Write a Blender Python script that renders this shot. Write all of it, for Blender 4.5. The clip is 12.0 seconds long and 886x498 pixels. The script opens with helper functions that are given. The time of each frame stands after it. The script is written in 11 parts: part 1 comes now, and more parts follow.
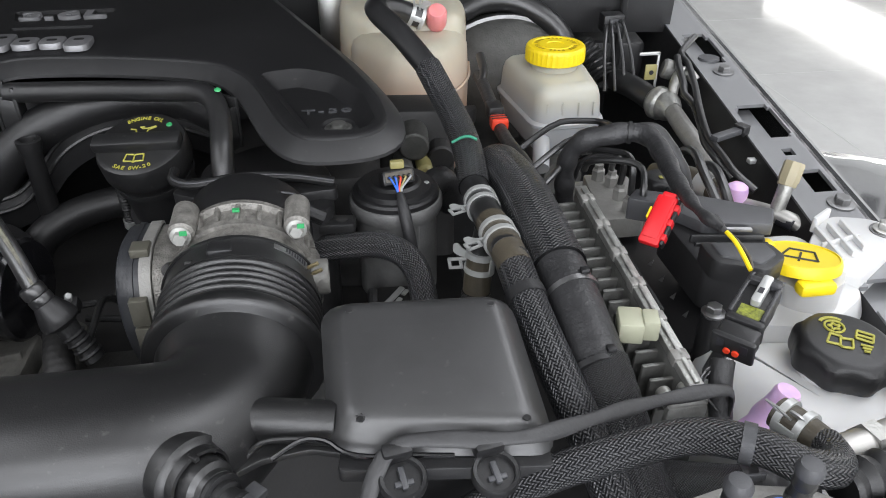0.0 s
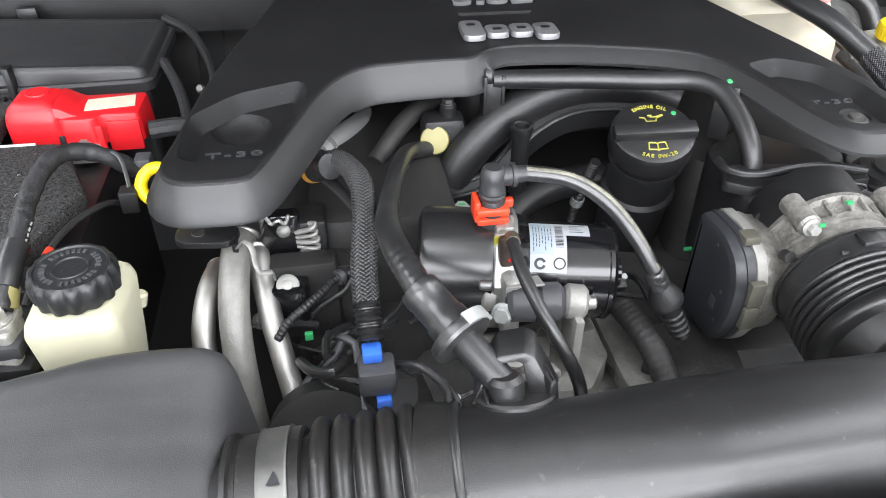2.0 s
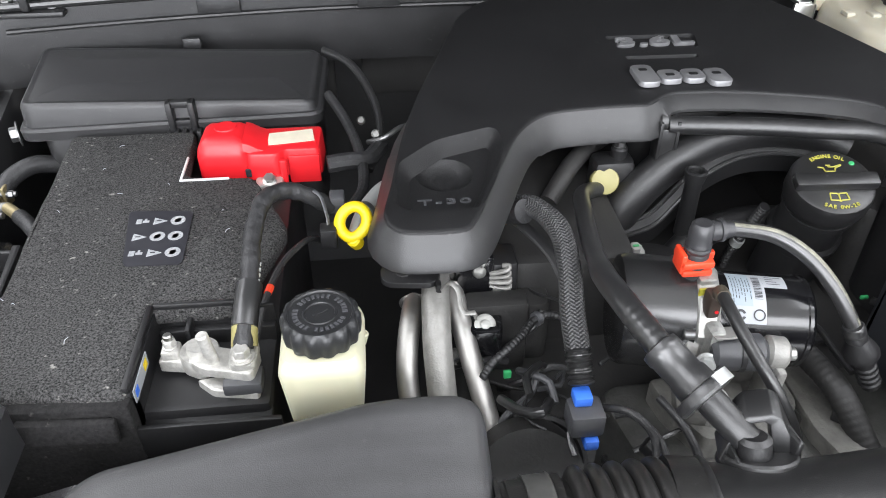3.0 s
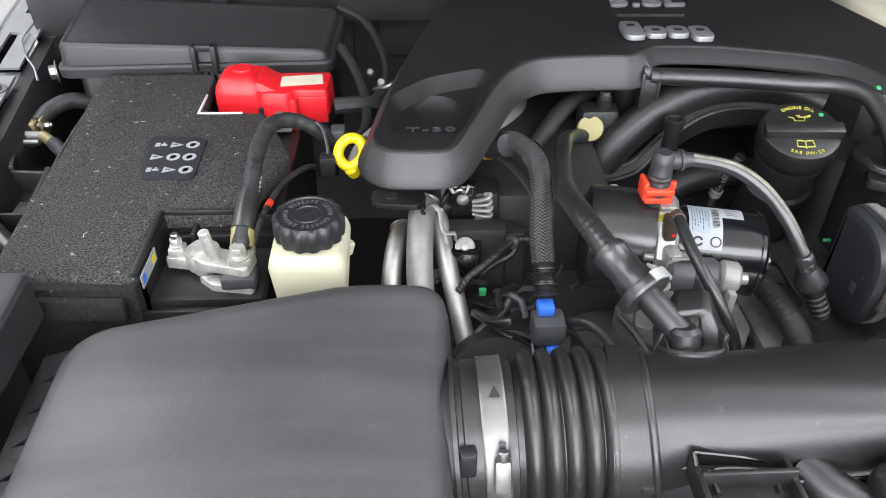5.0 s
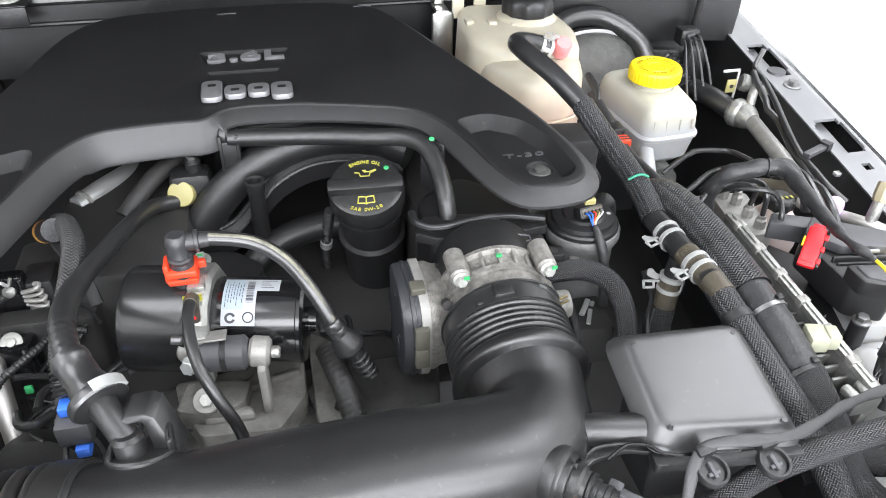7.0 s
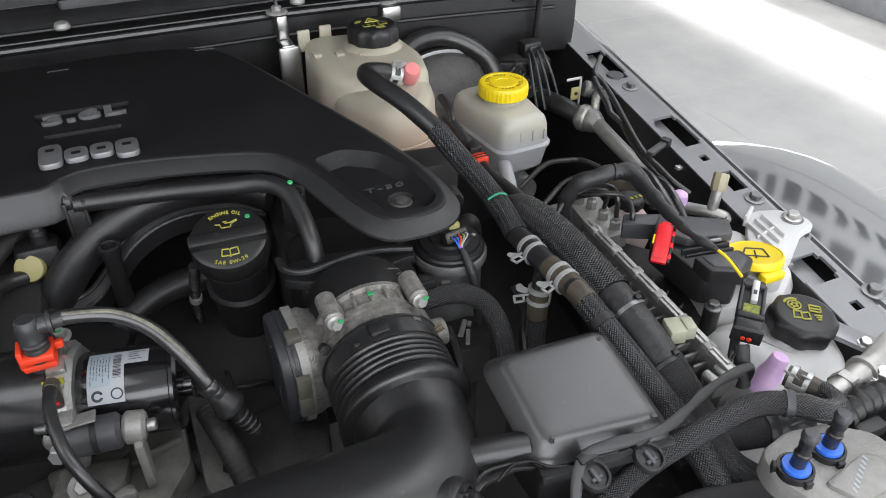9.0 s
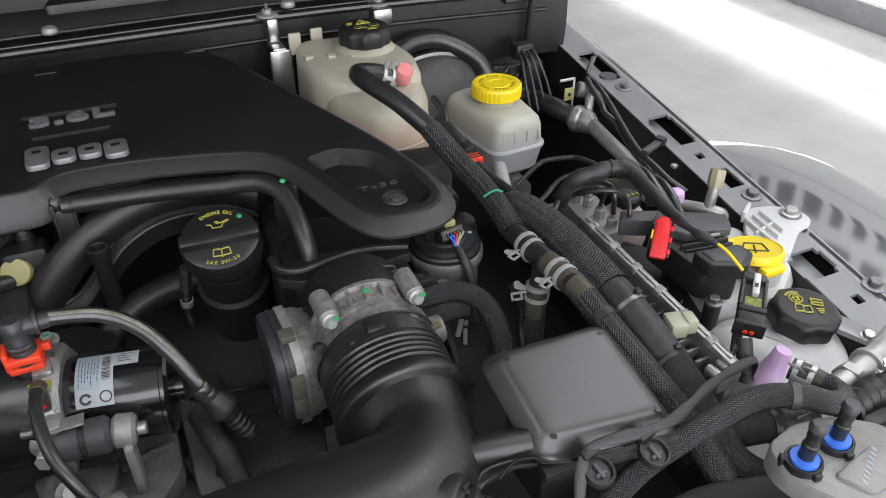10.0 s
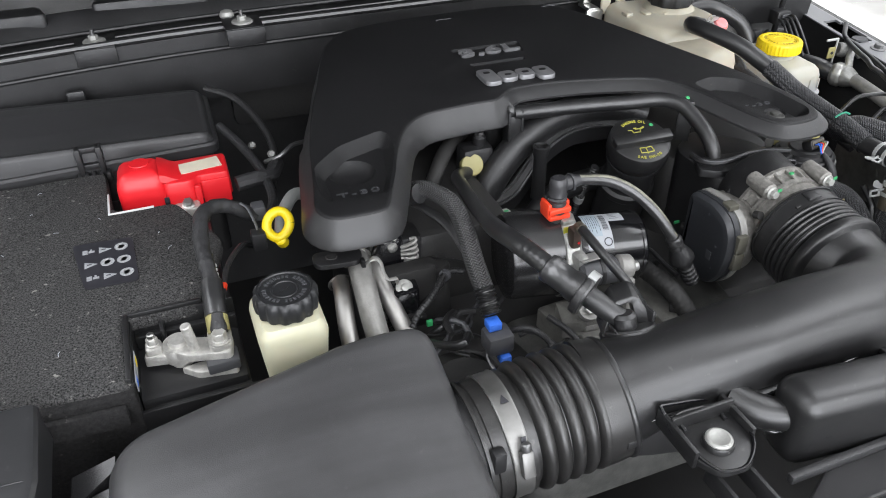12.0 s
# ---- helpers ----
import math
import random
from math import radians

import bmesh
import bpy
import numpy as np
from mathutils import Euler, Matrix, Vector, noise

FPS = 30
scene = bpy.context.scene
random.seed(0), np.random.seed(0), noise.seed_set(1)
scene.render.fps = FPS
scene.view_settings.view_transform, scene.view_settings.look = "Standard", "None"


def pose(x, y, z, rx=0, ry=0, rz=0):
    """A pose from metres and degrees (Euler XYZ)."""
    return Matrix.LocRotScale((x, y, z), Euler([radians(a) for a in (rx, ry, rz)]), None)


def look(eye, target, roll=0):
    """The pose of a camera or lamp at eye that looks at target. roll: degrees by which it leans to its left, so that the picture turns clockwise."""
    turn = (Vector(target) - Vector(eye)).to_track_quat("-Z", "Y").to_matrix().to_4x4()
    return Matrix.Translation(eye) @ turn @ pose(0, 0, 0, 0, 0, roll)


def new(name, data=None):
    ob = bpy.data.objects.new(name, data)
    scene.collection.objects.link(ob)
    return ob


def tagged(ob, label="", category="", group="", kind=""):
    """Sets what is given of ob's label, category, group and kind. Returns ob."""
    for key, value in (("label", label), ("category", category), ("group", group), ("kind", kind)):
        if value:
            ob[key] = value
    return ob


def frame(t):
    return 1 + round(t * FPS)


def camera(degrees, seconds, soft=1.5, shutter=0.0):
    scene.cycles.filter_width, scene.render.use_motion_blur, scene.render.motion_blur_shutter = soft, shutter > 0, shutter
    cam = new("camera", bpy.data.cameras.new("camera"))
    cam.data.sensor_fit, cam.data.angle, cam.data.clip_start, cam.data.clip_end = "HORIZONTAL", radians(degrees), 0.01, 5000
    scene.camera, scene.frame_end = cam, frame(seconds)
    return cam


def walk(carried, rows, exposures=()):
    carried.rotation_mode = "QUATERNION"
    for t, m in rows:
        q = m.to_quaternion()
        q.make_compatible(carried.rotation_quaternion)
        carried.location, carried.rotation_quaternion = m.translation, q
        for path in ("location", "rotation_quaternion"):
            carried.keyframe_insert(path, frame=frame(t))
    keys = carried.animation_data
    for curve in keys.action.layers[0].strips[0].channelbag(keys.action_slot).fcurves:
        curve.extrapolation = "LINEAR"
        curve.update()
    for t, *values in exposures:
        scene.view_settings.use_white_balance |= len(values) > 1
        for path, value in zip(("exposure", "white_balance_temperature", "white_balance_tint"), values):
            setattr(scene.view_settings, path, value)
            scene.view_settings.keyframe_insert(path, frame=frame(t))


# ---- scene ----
cam = camera(61.1, 12.0, soft=1.0)
# seconds, eye, target, roll
PATH = [
    (0, (0.002, -0.006, 1.357), (0.236, 1.665, 0.283), -0.3),
    (0.5, (-0.061, -0.003, 1.348), (0.175, 1.651, 0.249), -0.3),
    (1, (-0.208, 0.007, 1.361), (0.035, 1.644, 0.239), -0.1),
    (1.5, (-0.348, 0.013, 1.386), (-0.105, 1.63, 0.234), -0.1),
    (2, (-0.466, 0.038, 1.412), (-0.213, 1.624, 0.22), 0.4),
    (2.5, (-0.571, 0.056, 1.441), (-0.347, 1.642, 0.243), 0.4),
    (2.7, (-0.607, 0.063, 1.458), (-0.407, 1.648, 0.255), 0.2),
    (4.3, (-0.606, -0.05, 1.473), (-0.538, 1.548, 0.271), 0.2),
    (4.5, (-0.592, -0.064, 1.475), (-0.525, 1.534, 0.274), 0.2),
    (5, (-0.567, -0.037, 1.442), (-0.493, 1.561, 0.241), 0.5),
    (5.5, (-0.518, -0.032, 1.449), (-0.442, 1.563, 0.245), 0.4),
    (6, (-0.435, -0.029, 1.48), (-0.316, 1.566, 0.279), 0.3),
    (6.5, (-0.329, -0.031, 1.496), (-0.086, 1.546, 0.29), 0.9),
    (7, (-0.247, -0.026, 1.498), (0.121, 1.526, 0.291), 1.1),
    (7.5, (-0.195, -0.02, 1.504), (0.282, 1.497, 0.292), 1.0),
    (7.7, (-0.181, -0.022, 1.508), (0.334, 1.485, 0.298), 0.8),
    (9.3, (-0.234, -0.022, 1.521), (0.436, 1.452, 0.348), 0.1),
    (9.5, (-0.23, -0.015, 1.516), (0.444, 1.463, 0.349), -0.0),
    (10, (-0.232, -0.02, 1.5), (0.455, 1.464, 0.348), -0.1),
    (10.5, (-0.37, -0.036, 1.499), (0.33, 1.449, 0.356), 0.1),
    (11, (-0.544, -0.053, 1.495), (0.154, 1.433, 0.353), 0.0),
    (11.5, (-0.649, -0.067, 1.505), (0.014, 1.432, 0.359), -0.1),
    (12, (-0.715, -0.079, 1.516), (-0.124, 1.449, 0.368), -0.4),
]
# seconds, stops: the camera's own exposure drifts as bright floor comes into view
EXPOSURES = [(0, 0.13), (0.5, 0.54), (1.0, 0.68), (1.5, 1.11), (2.0, 1.13), (2.5, 1.09), (4.5, 0.82), (5.0, 0.87), (5.5, 0.79), (6.5, 1.15), (7.0, 1.17), (7.5, 0.73), (9.5, -0.10), (11.0, -0.16), (11.5, 0.05), (12.0, 0.43)]
walk(cam, [(t, look(eye, target, roll)) for t, eye, target, roll in PATH], EXPOSURES)

# ---- world and lamps: a white showroom lit by ceiling panels ----
world = bpy.data.worlds.new("world")
scene.world = world
world.use_nodes = True
world.node_tree.nodes["Background"].inputs["Color"].default_value = (0.92, 0.96, 1.0, 1)
world.node_tree.nodes["Background"].inputs["Strength"].default_value = 0.15


def ceiling_lamp(x, y, sx, sy, watts, z=4.35):
    data = bpy.data.lights.new("ceiling_panel", "AREA")
    data.shape, data.size, data.size_y, data.energy = "RECTANGLE", sx, sy, watts
    data.color = (0.97, 0.985, 1.04)
    ob = new("ceiling_panel", data)
    ob.location = (x, y, z)
    return ob


for lx, ly, sx, sy, watts in ((-0.6, -4.8, 8.6, 3.6, 430), (2.3, 1.1, 2.6, 4.0, 108), (-3.3, 1.0, 3.4, 4.2, 112), (-0.6, 5.0, 7.0, 1.6, 38)):
    ceiling_lamp(lx, ly, sx, sy, watts)

# fill lamp added behind the camera, unseen, to brighten front-facing surfaces
front_lamp = bpy.data.lights.new("front_fill", "AREA")
front_lamp.shape, front_lamp.size, front_lamp.size_y, front_lamp.energy = "RECTANGLE", 9.0, 2.6, 470
front_lamp.color = (0.96, 0.985, 1.05)
front_lamp_ob = new("front_fill", front_lamp)
front_lamp_ob.location, front_lamp_ob.rotation_euler = (-1.5, -7.85, 1.9), (radians(90), 0, 0)

# ---- small mesh tools ----
def lin(*rgb):
    return tuple(rgb) + (1,)


def mat(name, col, rough=0.5, metal=0.0, vary=0.15, vscale=9.0, grain=0.0, gscale=900.0, dust=0.0, spec=0.5, coat=0.0,
        trans=0.0, sss=0.0, emit=None, rvary=0.12, vspan=0.25):
    """A node material: base colour with a broad variation, roughness variation, fine relief and a little dust."""
    m = bpy.data.materials.new(name)
    m.use_nodes = True
    nt = m.node_tree
    b = nt.nodes["Principled BSDF"]
    tc = nt.nodes.new("ShaderNodeTexCoord")
    link = nt.links.new
    n1 = nt.nodes.new("ShaderNodeTexNoise")
    n1.inputs["Scale"].default_value, n1.inputs["Detail"].default_value = vscale, 6
    n1.inputs["Roughness"].default_value = 0.65
    link(tc.outputs["Object"], n1.inputs["Vector"])
    ramp = nt.nodes.new("ShaderNodeMapRange")
    ramp.inputs["From Min"].default_value, ramp.inputs["From Max"].default_value = 0.5 - vspan, 0.5 + vspan
    ramp.inputs["To Min"].default_value, ramp.inputs["To Max"].default_value = 1 - vary, 1 + vary
    link(n1.outputs["Fac"], ramp.inputs["Value"])
    mul = nt.nodes.new("ShaderNodeVectorMath")
    mul.operation = "SCALE"
    mul.inputs[0].default_value = col
    link(ramp.outputs["Result"], mul.inputs["Scale"])
    out = mul.outputs["Vector"]
    if dust:
        n3 = nt.nodes.new("ShaderNodeTexNoise")
        n3.inputs["Scale"].default_value, n3.inputs["Detail"].default_value = 160, 3
        link(tc.outputs["Object"], n3.inputs["Vector"])
        dr = nt.nodes.new("ShaderNodeMapRange")
        dr.inputs["From Min"].default_value, dr.inputs["From Max"].default_value = 0.66, 0.76
        dr.inputs["To Max"].default_value = dust
        link(n3.outputs["Fac"], dr.inputs["Value"])
        mix = nt.nodes.new("ShaderNodeMix")
        mix.data_type = "RGBA"
        mix.inputs["B"].default_value = (0.30, 0.29, 0.27, 1)
        link(dr.outputs["Result"], mix.inputs["Factor"])
        link(out, mix.inputs["A"])
        out = mix.outputs["Result"]
    link(out, b.inputs["Base Color"])
    rr = nt.nodes.new("ShaderNodeMapRange")
    rr.inputs["From Min"].default_value, rr.inputs["From Max"].default_value = 0.2, 0.8
    rr.inputs["To Min"].default_value = max(rough * (1 - rvary), 0.02)
    rr.inputs["To Max"].default_value = min(rough * (1 + rvary), 1.0)
    link(n1.outputs["Fac"], rr.inputs["Value"])
    link(rr.outputs["Result"], b.inputs["Roughness"])
    b.inputs["Metallic"].default_value = metal
    b.inputs["Specular IOR Level"].default_value = spec
    b.inputs["Coat Weight"].default_value = coat
    b.inputs["Coat Roughness"].default_value = 0.08
    b.inputs["Transmission Weight"].default_value = trans
    if sss:
        b.inputs["Subsurface Weight"].default_value = sss
        b.inputs["Subsurface Radius"].default_value = (0.02, 0.016, 0.012)
    if grain:
        n2 = nt.nodes.new("ShaderNodeTexNoise")
        n2.inputs["Scale"].default_value, n2.inputs["Detail"].default_value = gscale, 2
        link(tc.outputs["Object"], n2.inputs["Vector"])
        bump = nt.nodes.new("ShaderNodeBump")
        bump.inputs["Strength"].default_value, bump.inputs["Distance"].default_value = grain, 0.0006
        link(n2.outputs["Fac"], bump.inputs["Height"])
        link(bump.outputs["Normal"], b.inputs["Normal"])
    if emit:
        b.inputs["Emission Color"].default_value, b.inputs["Emission Strength"].default_value = lin(*col), emit
    return m


def braid(name, dark, light, count, pitch, rough=0.45, bumped=0.8):
    """Woven sleeve: two sets of crossing strands over the tube's own u (turns) and v (metres) coordinates."""
    m = bpy.data.materials.new(name)
    m.use_nodes = True
    nt = m.node_tree
    b = nt.nodes["Principled BSDF"]
    link = nt.links.new
    uv = nt.nodes.new("ShaderNodeUVMap")
    sep = nt.nodes.new("ShaderNodeSeparateXYZ")
    link(uv.outputs["UV"], sep.inputs["Vector"])

    def op(kind, a, c=None):
        n = nt.nodes.new("ShaderNodeMath")
        n.operation = kind
        for i, v in enumerate((a, c)):
            if v is None:
                continue
            if isinstance(v, (int, float)):
                n.inputs[i].default_value = v
            else:
                link(v, n.inputs[i])
        return n.outputs[0]

    u = op("MULTIPLY", sep.outputs["X"], count)
    v = op("MULTIPLY", sep.outputs["Y"], 1 / pitch)
    p, q = op("ADD", u, v), op("SUBTRACT", u, v)
    sp = op("ABSOLUTE", op("SINE", op("MULTIPLY", p, math.pi)))
    sq = op("ABSOLUTE", op("SINE", op("MULTIPLY", q, math.pi)))
    over = op("GREATER_THAN", op("SINE", op("MULTIPLY", op("ADD", op("FLOOR", p), op("FLOOR", q)), math.pi / 2 + 0.0001)), 0.0)
    up_p, up_q = op("MULTIPLY", sp, op("ADD", op("MULTIPLY", sq, 0.35), 0.65)), op("MULTIPLY", sq, op("ADD", op("MULTIPLY", sp, 0.35), 0.65))
    h = op("ADD", op("MULTIPLY", over, up_p), op("MULTIPLY", op("SUBTRACT", 1.0, over), up_q))
    noi = nt.nodes.new("ShaderNodeTexNoise")
    noi.inputs["Scale"].default_value = 55
    tc = nt.nodes.new("ShaderNodeTexCoord")
    link(tc.outputs["Object"], noi.inputs["Vector"])
    mix = nt.nodes.new("ShaderNodeMix")
    mix.data_type = "RGBA"
    mix.inputs["A"].default_value, mix.inputs["B"].default_value = lin(*dark), lin(*light)
    link(op("MULTIPLY", op("MULTIPLY", h, h), op("ADD", noi.outputs["Fac"], 0.45)), mix.inputs["Factor"])
    link(mix.outputs["Result"], b.inputs["Base Color"])
    b.inputs["Roughness"].default_value = rough
    bump = nt.nodes.new("ShaderNodeBump")
    bump.inputs["Strength"].default_value, bump.inputs["Distance"].default_value = bumped, 0.0012
    link(h, bump.inputs["Height"])
    link(bump.outputs["Normal"], b.inputs["Normal"])
    return m


def thing(name, at=(0, 0, 0), label="", category="", group="", kind=""):
    ob = new(name)
    ob.location = at
    ob.empty_display_size = 0.02
    return tagged(ob, label, category, group, kind)


def rescale(ob, about, k):
    """Scales a whole thing about a point; about a camera's place it keeps its outline there."""
    about = Vector(about)
    ob.location = about + (ob.location - about) * k
    for c in ob.children_recursive:
        c.location *= k
        if c.type == "MESH":
            c.data.transform(Matrix.Scale(k, 4))
    return ob


def root_place(ob):
    p = Vector((0, 0, 0))
    while ob is not None:
        p += ob.location
        ob = ob.parent
    return p


def finish(bm, name, material, smooth=35):
    bmesh.ops.recalc_face_normals(bm, faces=bm.faces)
    me = bpy.data.meshes.new(name)
    bm.to_mesh(me)
    bm.free()
    if smooth:
        me.shade_smooth()
        me.set_sharp_from_angle(angle=radians(smooth))
    for one in material if isinstance(material, (list, tuple)) else [material]:
        me.materials.append(one)
    return me


def part(name, bm, material, parent=None, label="", smooth=35):
    """Links a bmesh, given in world places, as one mesh object under a thing or a part."""
    if parent is not None:
        bmesh.ops.translate(bm, vec=-root_place(parent), verts=bm.verts)
    ob = new(name, finish(bm, name, material, smooth))
    ob.parent = parent
    return tagged(ob, label)


def struct(name, bm, material, label, category, smooth=35):
    ob = part(name, bm, material, None, label, smooth)
    return tagged(ob, category=category, kind="structure")


def B():
    return bmesh.new()


def box(x0, x1, y0, y1, z0, z1, r=0.0, seg=2, bm=None, m=None):
    """A box with rounded edges, added to bm; m places it."""
    own = bmesh.new()
    bmesh.ops.create_cube(own, size=1)
    bmesh.ops.scale(own, vec=(x1 - x0, y1 - y0, z1 - z0), verts=own.verts)
    bmesh.ops.translate(own, vec=((x0 + x1) / 2, (y0 + y1) / 2, (z0 + z1) / 2), verts=own.verts)
    if r:
        bmesh.ops.bevel(own, geom=own.edges[:], offset=r, segments=seg, profile=0.5, affect="EDGES")
    return join(own, bm, m)


def join(own, bm=None, m=None):
    if m is not None:
        bmesh.ops.transform(own, matrix=m, verts=own.verts)
    if bm is None:
        return own
    me = bpy.data.meshes.new("tmp")
    own.to_mesh(me)
    own.free()
    bm.from_mesh(me)
    bpy.data.meshes.remove(me)
    return bm


def lathe(profile, n=32, bm=None, m=None, wave=None):
    """Turns (radius, height) pairs about z. wave(angle, k) scales the radius."""
    own = bmesh.new()
    rings = []
    for k, (r, h) in enumerate(profile):
        ring = []
        for i in range(n):
            a = 2 * math.pi * i / n
            s = wave(a, k) if wave else 1.0
            ring.append(own.verts.new((r * s * math.cos(a), r * s * math.sin(a), h)))
        rings.append(ring)
    for a, b in zip(rings, rings[1:]):
        for i in range(n):
            own.faces.new((a[i], a[(i + 1) % n], b[(i + 1) % n], b[i]))
    if profile[0][0] > 1e-6:
        own.faces.new(rings[0][::-1])
    if profile[-1][0] > 1e-6:
        own.faces.new(rings[-1])
    bmesh.ops.remove_doubles(own, verts=own.verts, dist=1e-6)
    return join(own, bm, m)


def axis(p, q):
    """A pose at p whose z looks to q."""
    d = Vector(q) - Vector(p)
    return Matrix.Translation(p) @ d.to_track_quat("Z", "Y").to_matrix().to_4x4()


def rod(p, q, r, n=16, bm=None, r2=None, ch=0.0):
    """A round bar from p to q, with chamfered ends."""
    h = (Vector(q) - Vector(p)).length
    r2 = r if r2 is None else r2
    prof = [(r - ch, 0), (r, ch), (r2, h - ch), (r2 - ch, h)] if ch else [(r, 0), (r2, h)]
    return lathe(prof, n, bm, axis(p, q))


def hexbolt(p, up, r=0.006, h=0.005, washer=1.6, bm=None):
    """A flanged hexagon screw head at p."""
    own = lathe([(r * washer, 0), (r * washer, 0.0012), (r * washer * 0.8, 0.002)], 20)
    lathe([(r * 1.0, 0.002), (r, 0.002 + h * 0.85), (r * 0.88, 0.002 + h)], 6, own)
    return join(own, bm, axis(p, Vector(p) + Vector(up)))


def spline(pts, step=0.008):
    """A smooth line through the points, evenly stepped."""
    ps = [Vector(p) for p in pts]
    if len(ps) == 2:
        n = max(int((ps[1] - ps[0]).length / step), 1)
        return [ps[0].lerp(ps[1], i / n) for i in range(n + 1)]
    ext = [ps[0] * 2 - ps[1]] + ps + [ps[-1] * 2 - ps[-2]]
    out = []
    for k in range(1, len(ext) - 2):
        a, b, c, d = ext[k - 1:k + 3]
        n = max(int((c - b).length / step), 2)
        for i in range(n):
            t = i / n
            out.append(0.5 * ((2 * b) + (c - a) * t + (2 * a - 5 * b + 4 * c - d) * t * t + (3 * b - a - 3 * c + d) * t ** 3))
    return out + [ps[-1]]


def tube(pts, r, n=14, step=0.008, bm=None, radius=None, cap=True, flat=1.0, raw=False, square=None):
    """A pipe along a smooth line. radius(s, length) gives the radius; the u, v map counts turns and metres."""
    line = [Vector(p) for p in pts] if raw else spline(pts, step)
    own = bmesh.new()
    uvl = own.loops.layers.uv.new("UVMap")
    lengths = [0.0]
    for a, b in zip(line, line[1:]):
        lengths.append(lengths[-1] + (b - a).length)
    total = lengths[-1]
    tan = [(line[min(i + 1, len(line) - 1)] - line[max(i - 1, 0)]).normalized() for i in range(len(line))]
    side = tan[0].orthogonal().normalized()
    up = Vector((0, 0, 1))
    if abs(tan[0].z) < 0.9:
        side = tan[0].cross(up).normalized()
    rings = []
    for i, p in enumerate(line):
        side = (side - tan[i] * side.dot(tan[i])).normalized()
        other = tan[i].cross(side)
        rad = radius(lengths[i], total) if radius else r
        e = square(lengths[i], total) if square else 1.0
        bend = lambda v: math.copysign(abs(v) ** e, v)
        rings.append([own.verts.new(p + rad * (bend(math.cos(2 * math.pi * k / n)) * side + flat * bend(math.sin(2 * math.pi * k / n)) * other)) for k in range(n)])
    for j, (a, b) in enumerate(zip(rings, rings[1:])):
        for k in range(n):
            f = own.faces.new((a[k], a[(k + 1) % n], b[(k + 1) % n], b[k]))
            us = (k / n, (k + 1) / n, (k + 1) / n, k / n)
            vs = (lengths[j], lengths[j], lengths[j + 1], lengths[j + 1])
            for loop, x, y in zip(f.loops, us, vs):
                loop[uvl].uv = (x, y)
    if cap:
        own.faces.new(rings[0][::-1])
        own.faces.new(rings[-1])
    return join(own, bm)


def smooth_loop(pts, step=0.006):
    """A closed smooth outline; a point given with a third value 1 is kept as a corner."""
    n = len(pts)
    out = []
    for k in range(n):
        a, b, c, d = (Vector(pts[(k + j) % n][:2]) for j in (-1, 0, 1, 2))
        cnt = max(int((c - b).length / step), 1)
        for i in range(cnt):
            t = i / cnt
            out.append(0.5 * ((2 * b) + (c - a) * t + (2 * a - 5 * b + 4 * c - d) * t * t + (3 * b - a - 3 * c + d) * t ** 3))
    return out


def inset(loop, d):
    """Moves a closed outline inwards (anticlockwise outlines) by d."""
    n = len(loop)
    out = []
    for i in range(n):
        t = (loop[(i + 1) % n] - loop[i - 1]).normalized()
        out.append(loop[i] + Vector((-t.y, t.x)) * d)
    return out


def round_poly(pts, r, seg=4):
    """Corners of a polygon rounded with radius r."""
    out = []
    n = len(pts)
    for k in range(n):
        p, a, b = Vector(pts[k]), Vector(pts[k - 1]), Vector(pts[(k + 1) % n])
        d = min(r[k] if isinstance(r, (list, tuple)) else r, (a - p).length * 0.45, (b - p).length * 0.45)
        s, e = p + (a - p).normalized() * d, p + (b - p).normalized() * d
        for i in range(seg + 1):
            t = i / seg
            out.append(s * (1 - t) ** 2 + p * 2 * t * (1 - t) + e * t * t)
    return out


def offset_poly(pts, d):
    """Moves the sides of a polygon inwards by d, keeping its corners."""
    ps = [Vector(q[:2]) for q in pts]
    if sum(a.x * b.y - b.x * a.y for a, b in zip(ps, ps[1:] + ps[:1])) < 0:
        ps = ps[::-1]
    out = []
    for k, p in enumerate(ps):
        u, v = (p - ps[k - 1]).normalized(), (ps[(k + 1) % len(ps)] - p).normalized()
        nu, nv = Vector((-u.y, u.x)), Vector((-v.y, v.x))
        mid = nu + nv
        out.append(p + mid * (d / max(0.35, mid.dot(nu))))
    return out


def rounded(pts, d, corner, seg=5):
    """The polygon moved inwards by d, with its corners rounded."""
    return round_poly(offset_poly(pts, d), max(corner - d * 0.6, 0.0008), seg)


def area2(loop):
    return sum(a.x * b.y - b.x * a.y for a, b in zip(loop, loop[1:] + loop[:1]))


def ring_stack(own, rings, close_top=True, close_bottom=False):
    """Skins a list of equally long vertex rings."""
    vs = [[own.verts.new(p) for p in ring] for ring in rings]
    n = len(vs[0])
    for a, b in zip(vs, vs[1:]):
        for i in range(n):
            own.faces.new((a[i], a[(i + 1) % n], b[(i + 1) % n], b[i]))
    if close_bottom:
        own.faces.new(vs[0][::-1])
    if close_top:
        own.faces.new(vs[-1])
    return vs


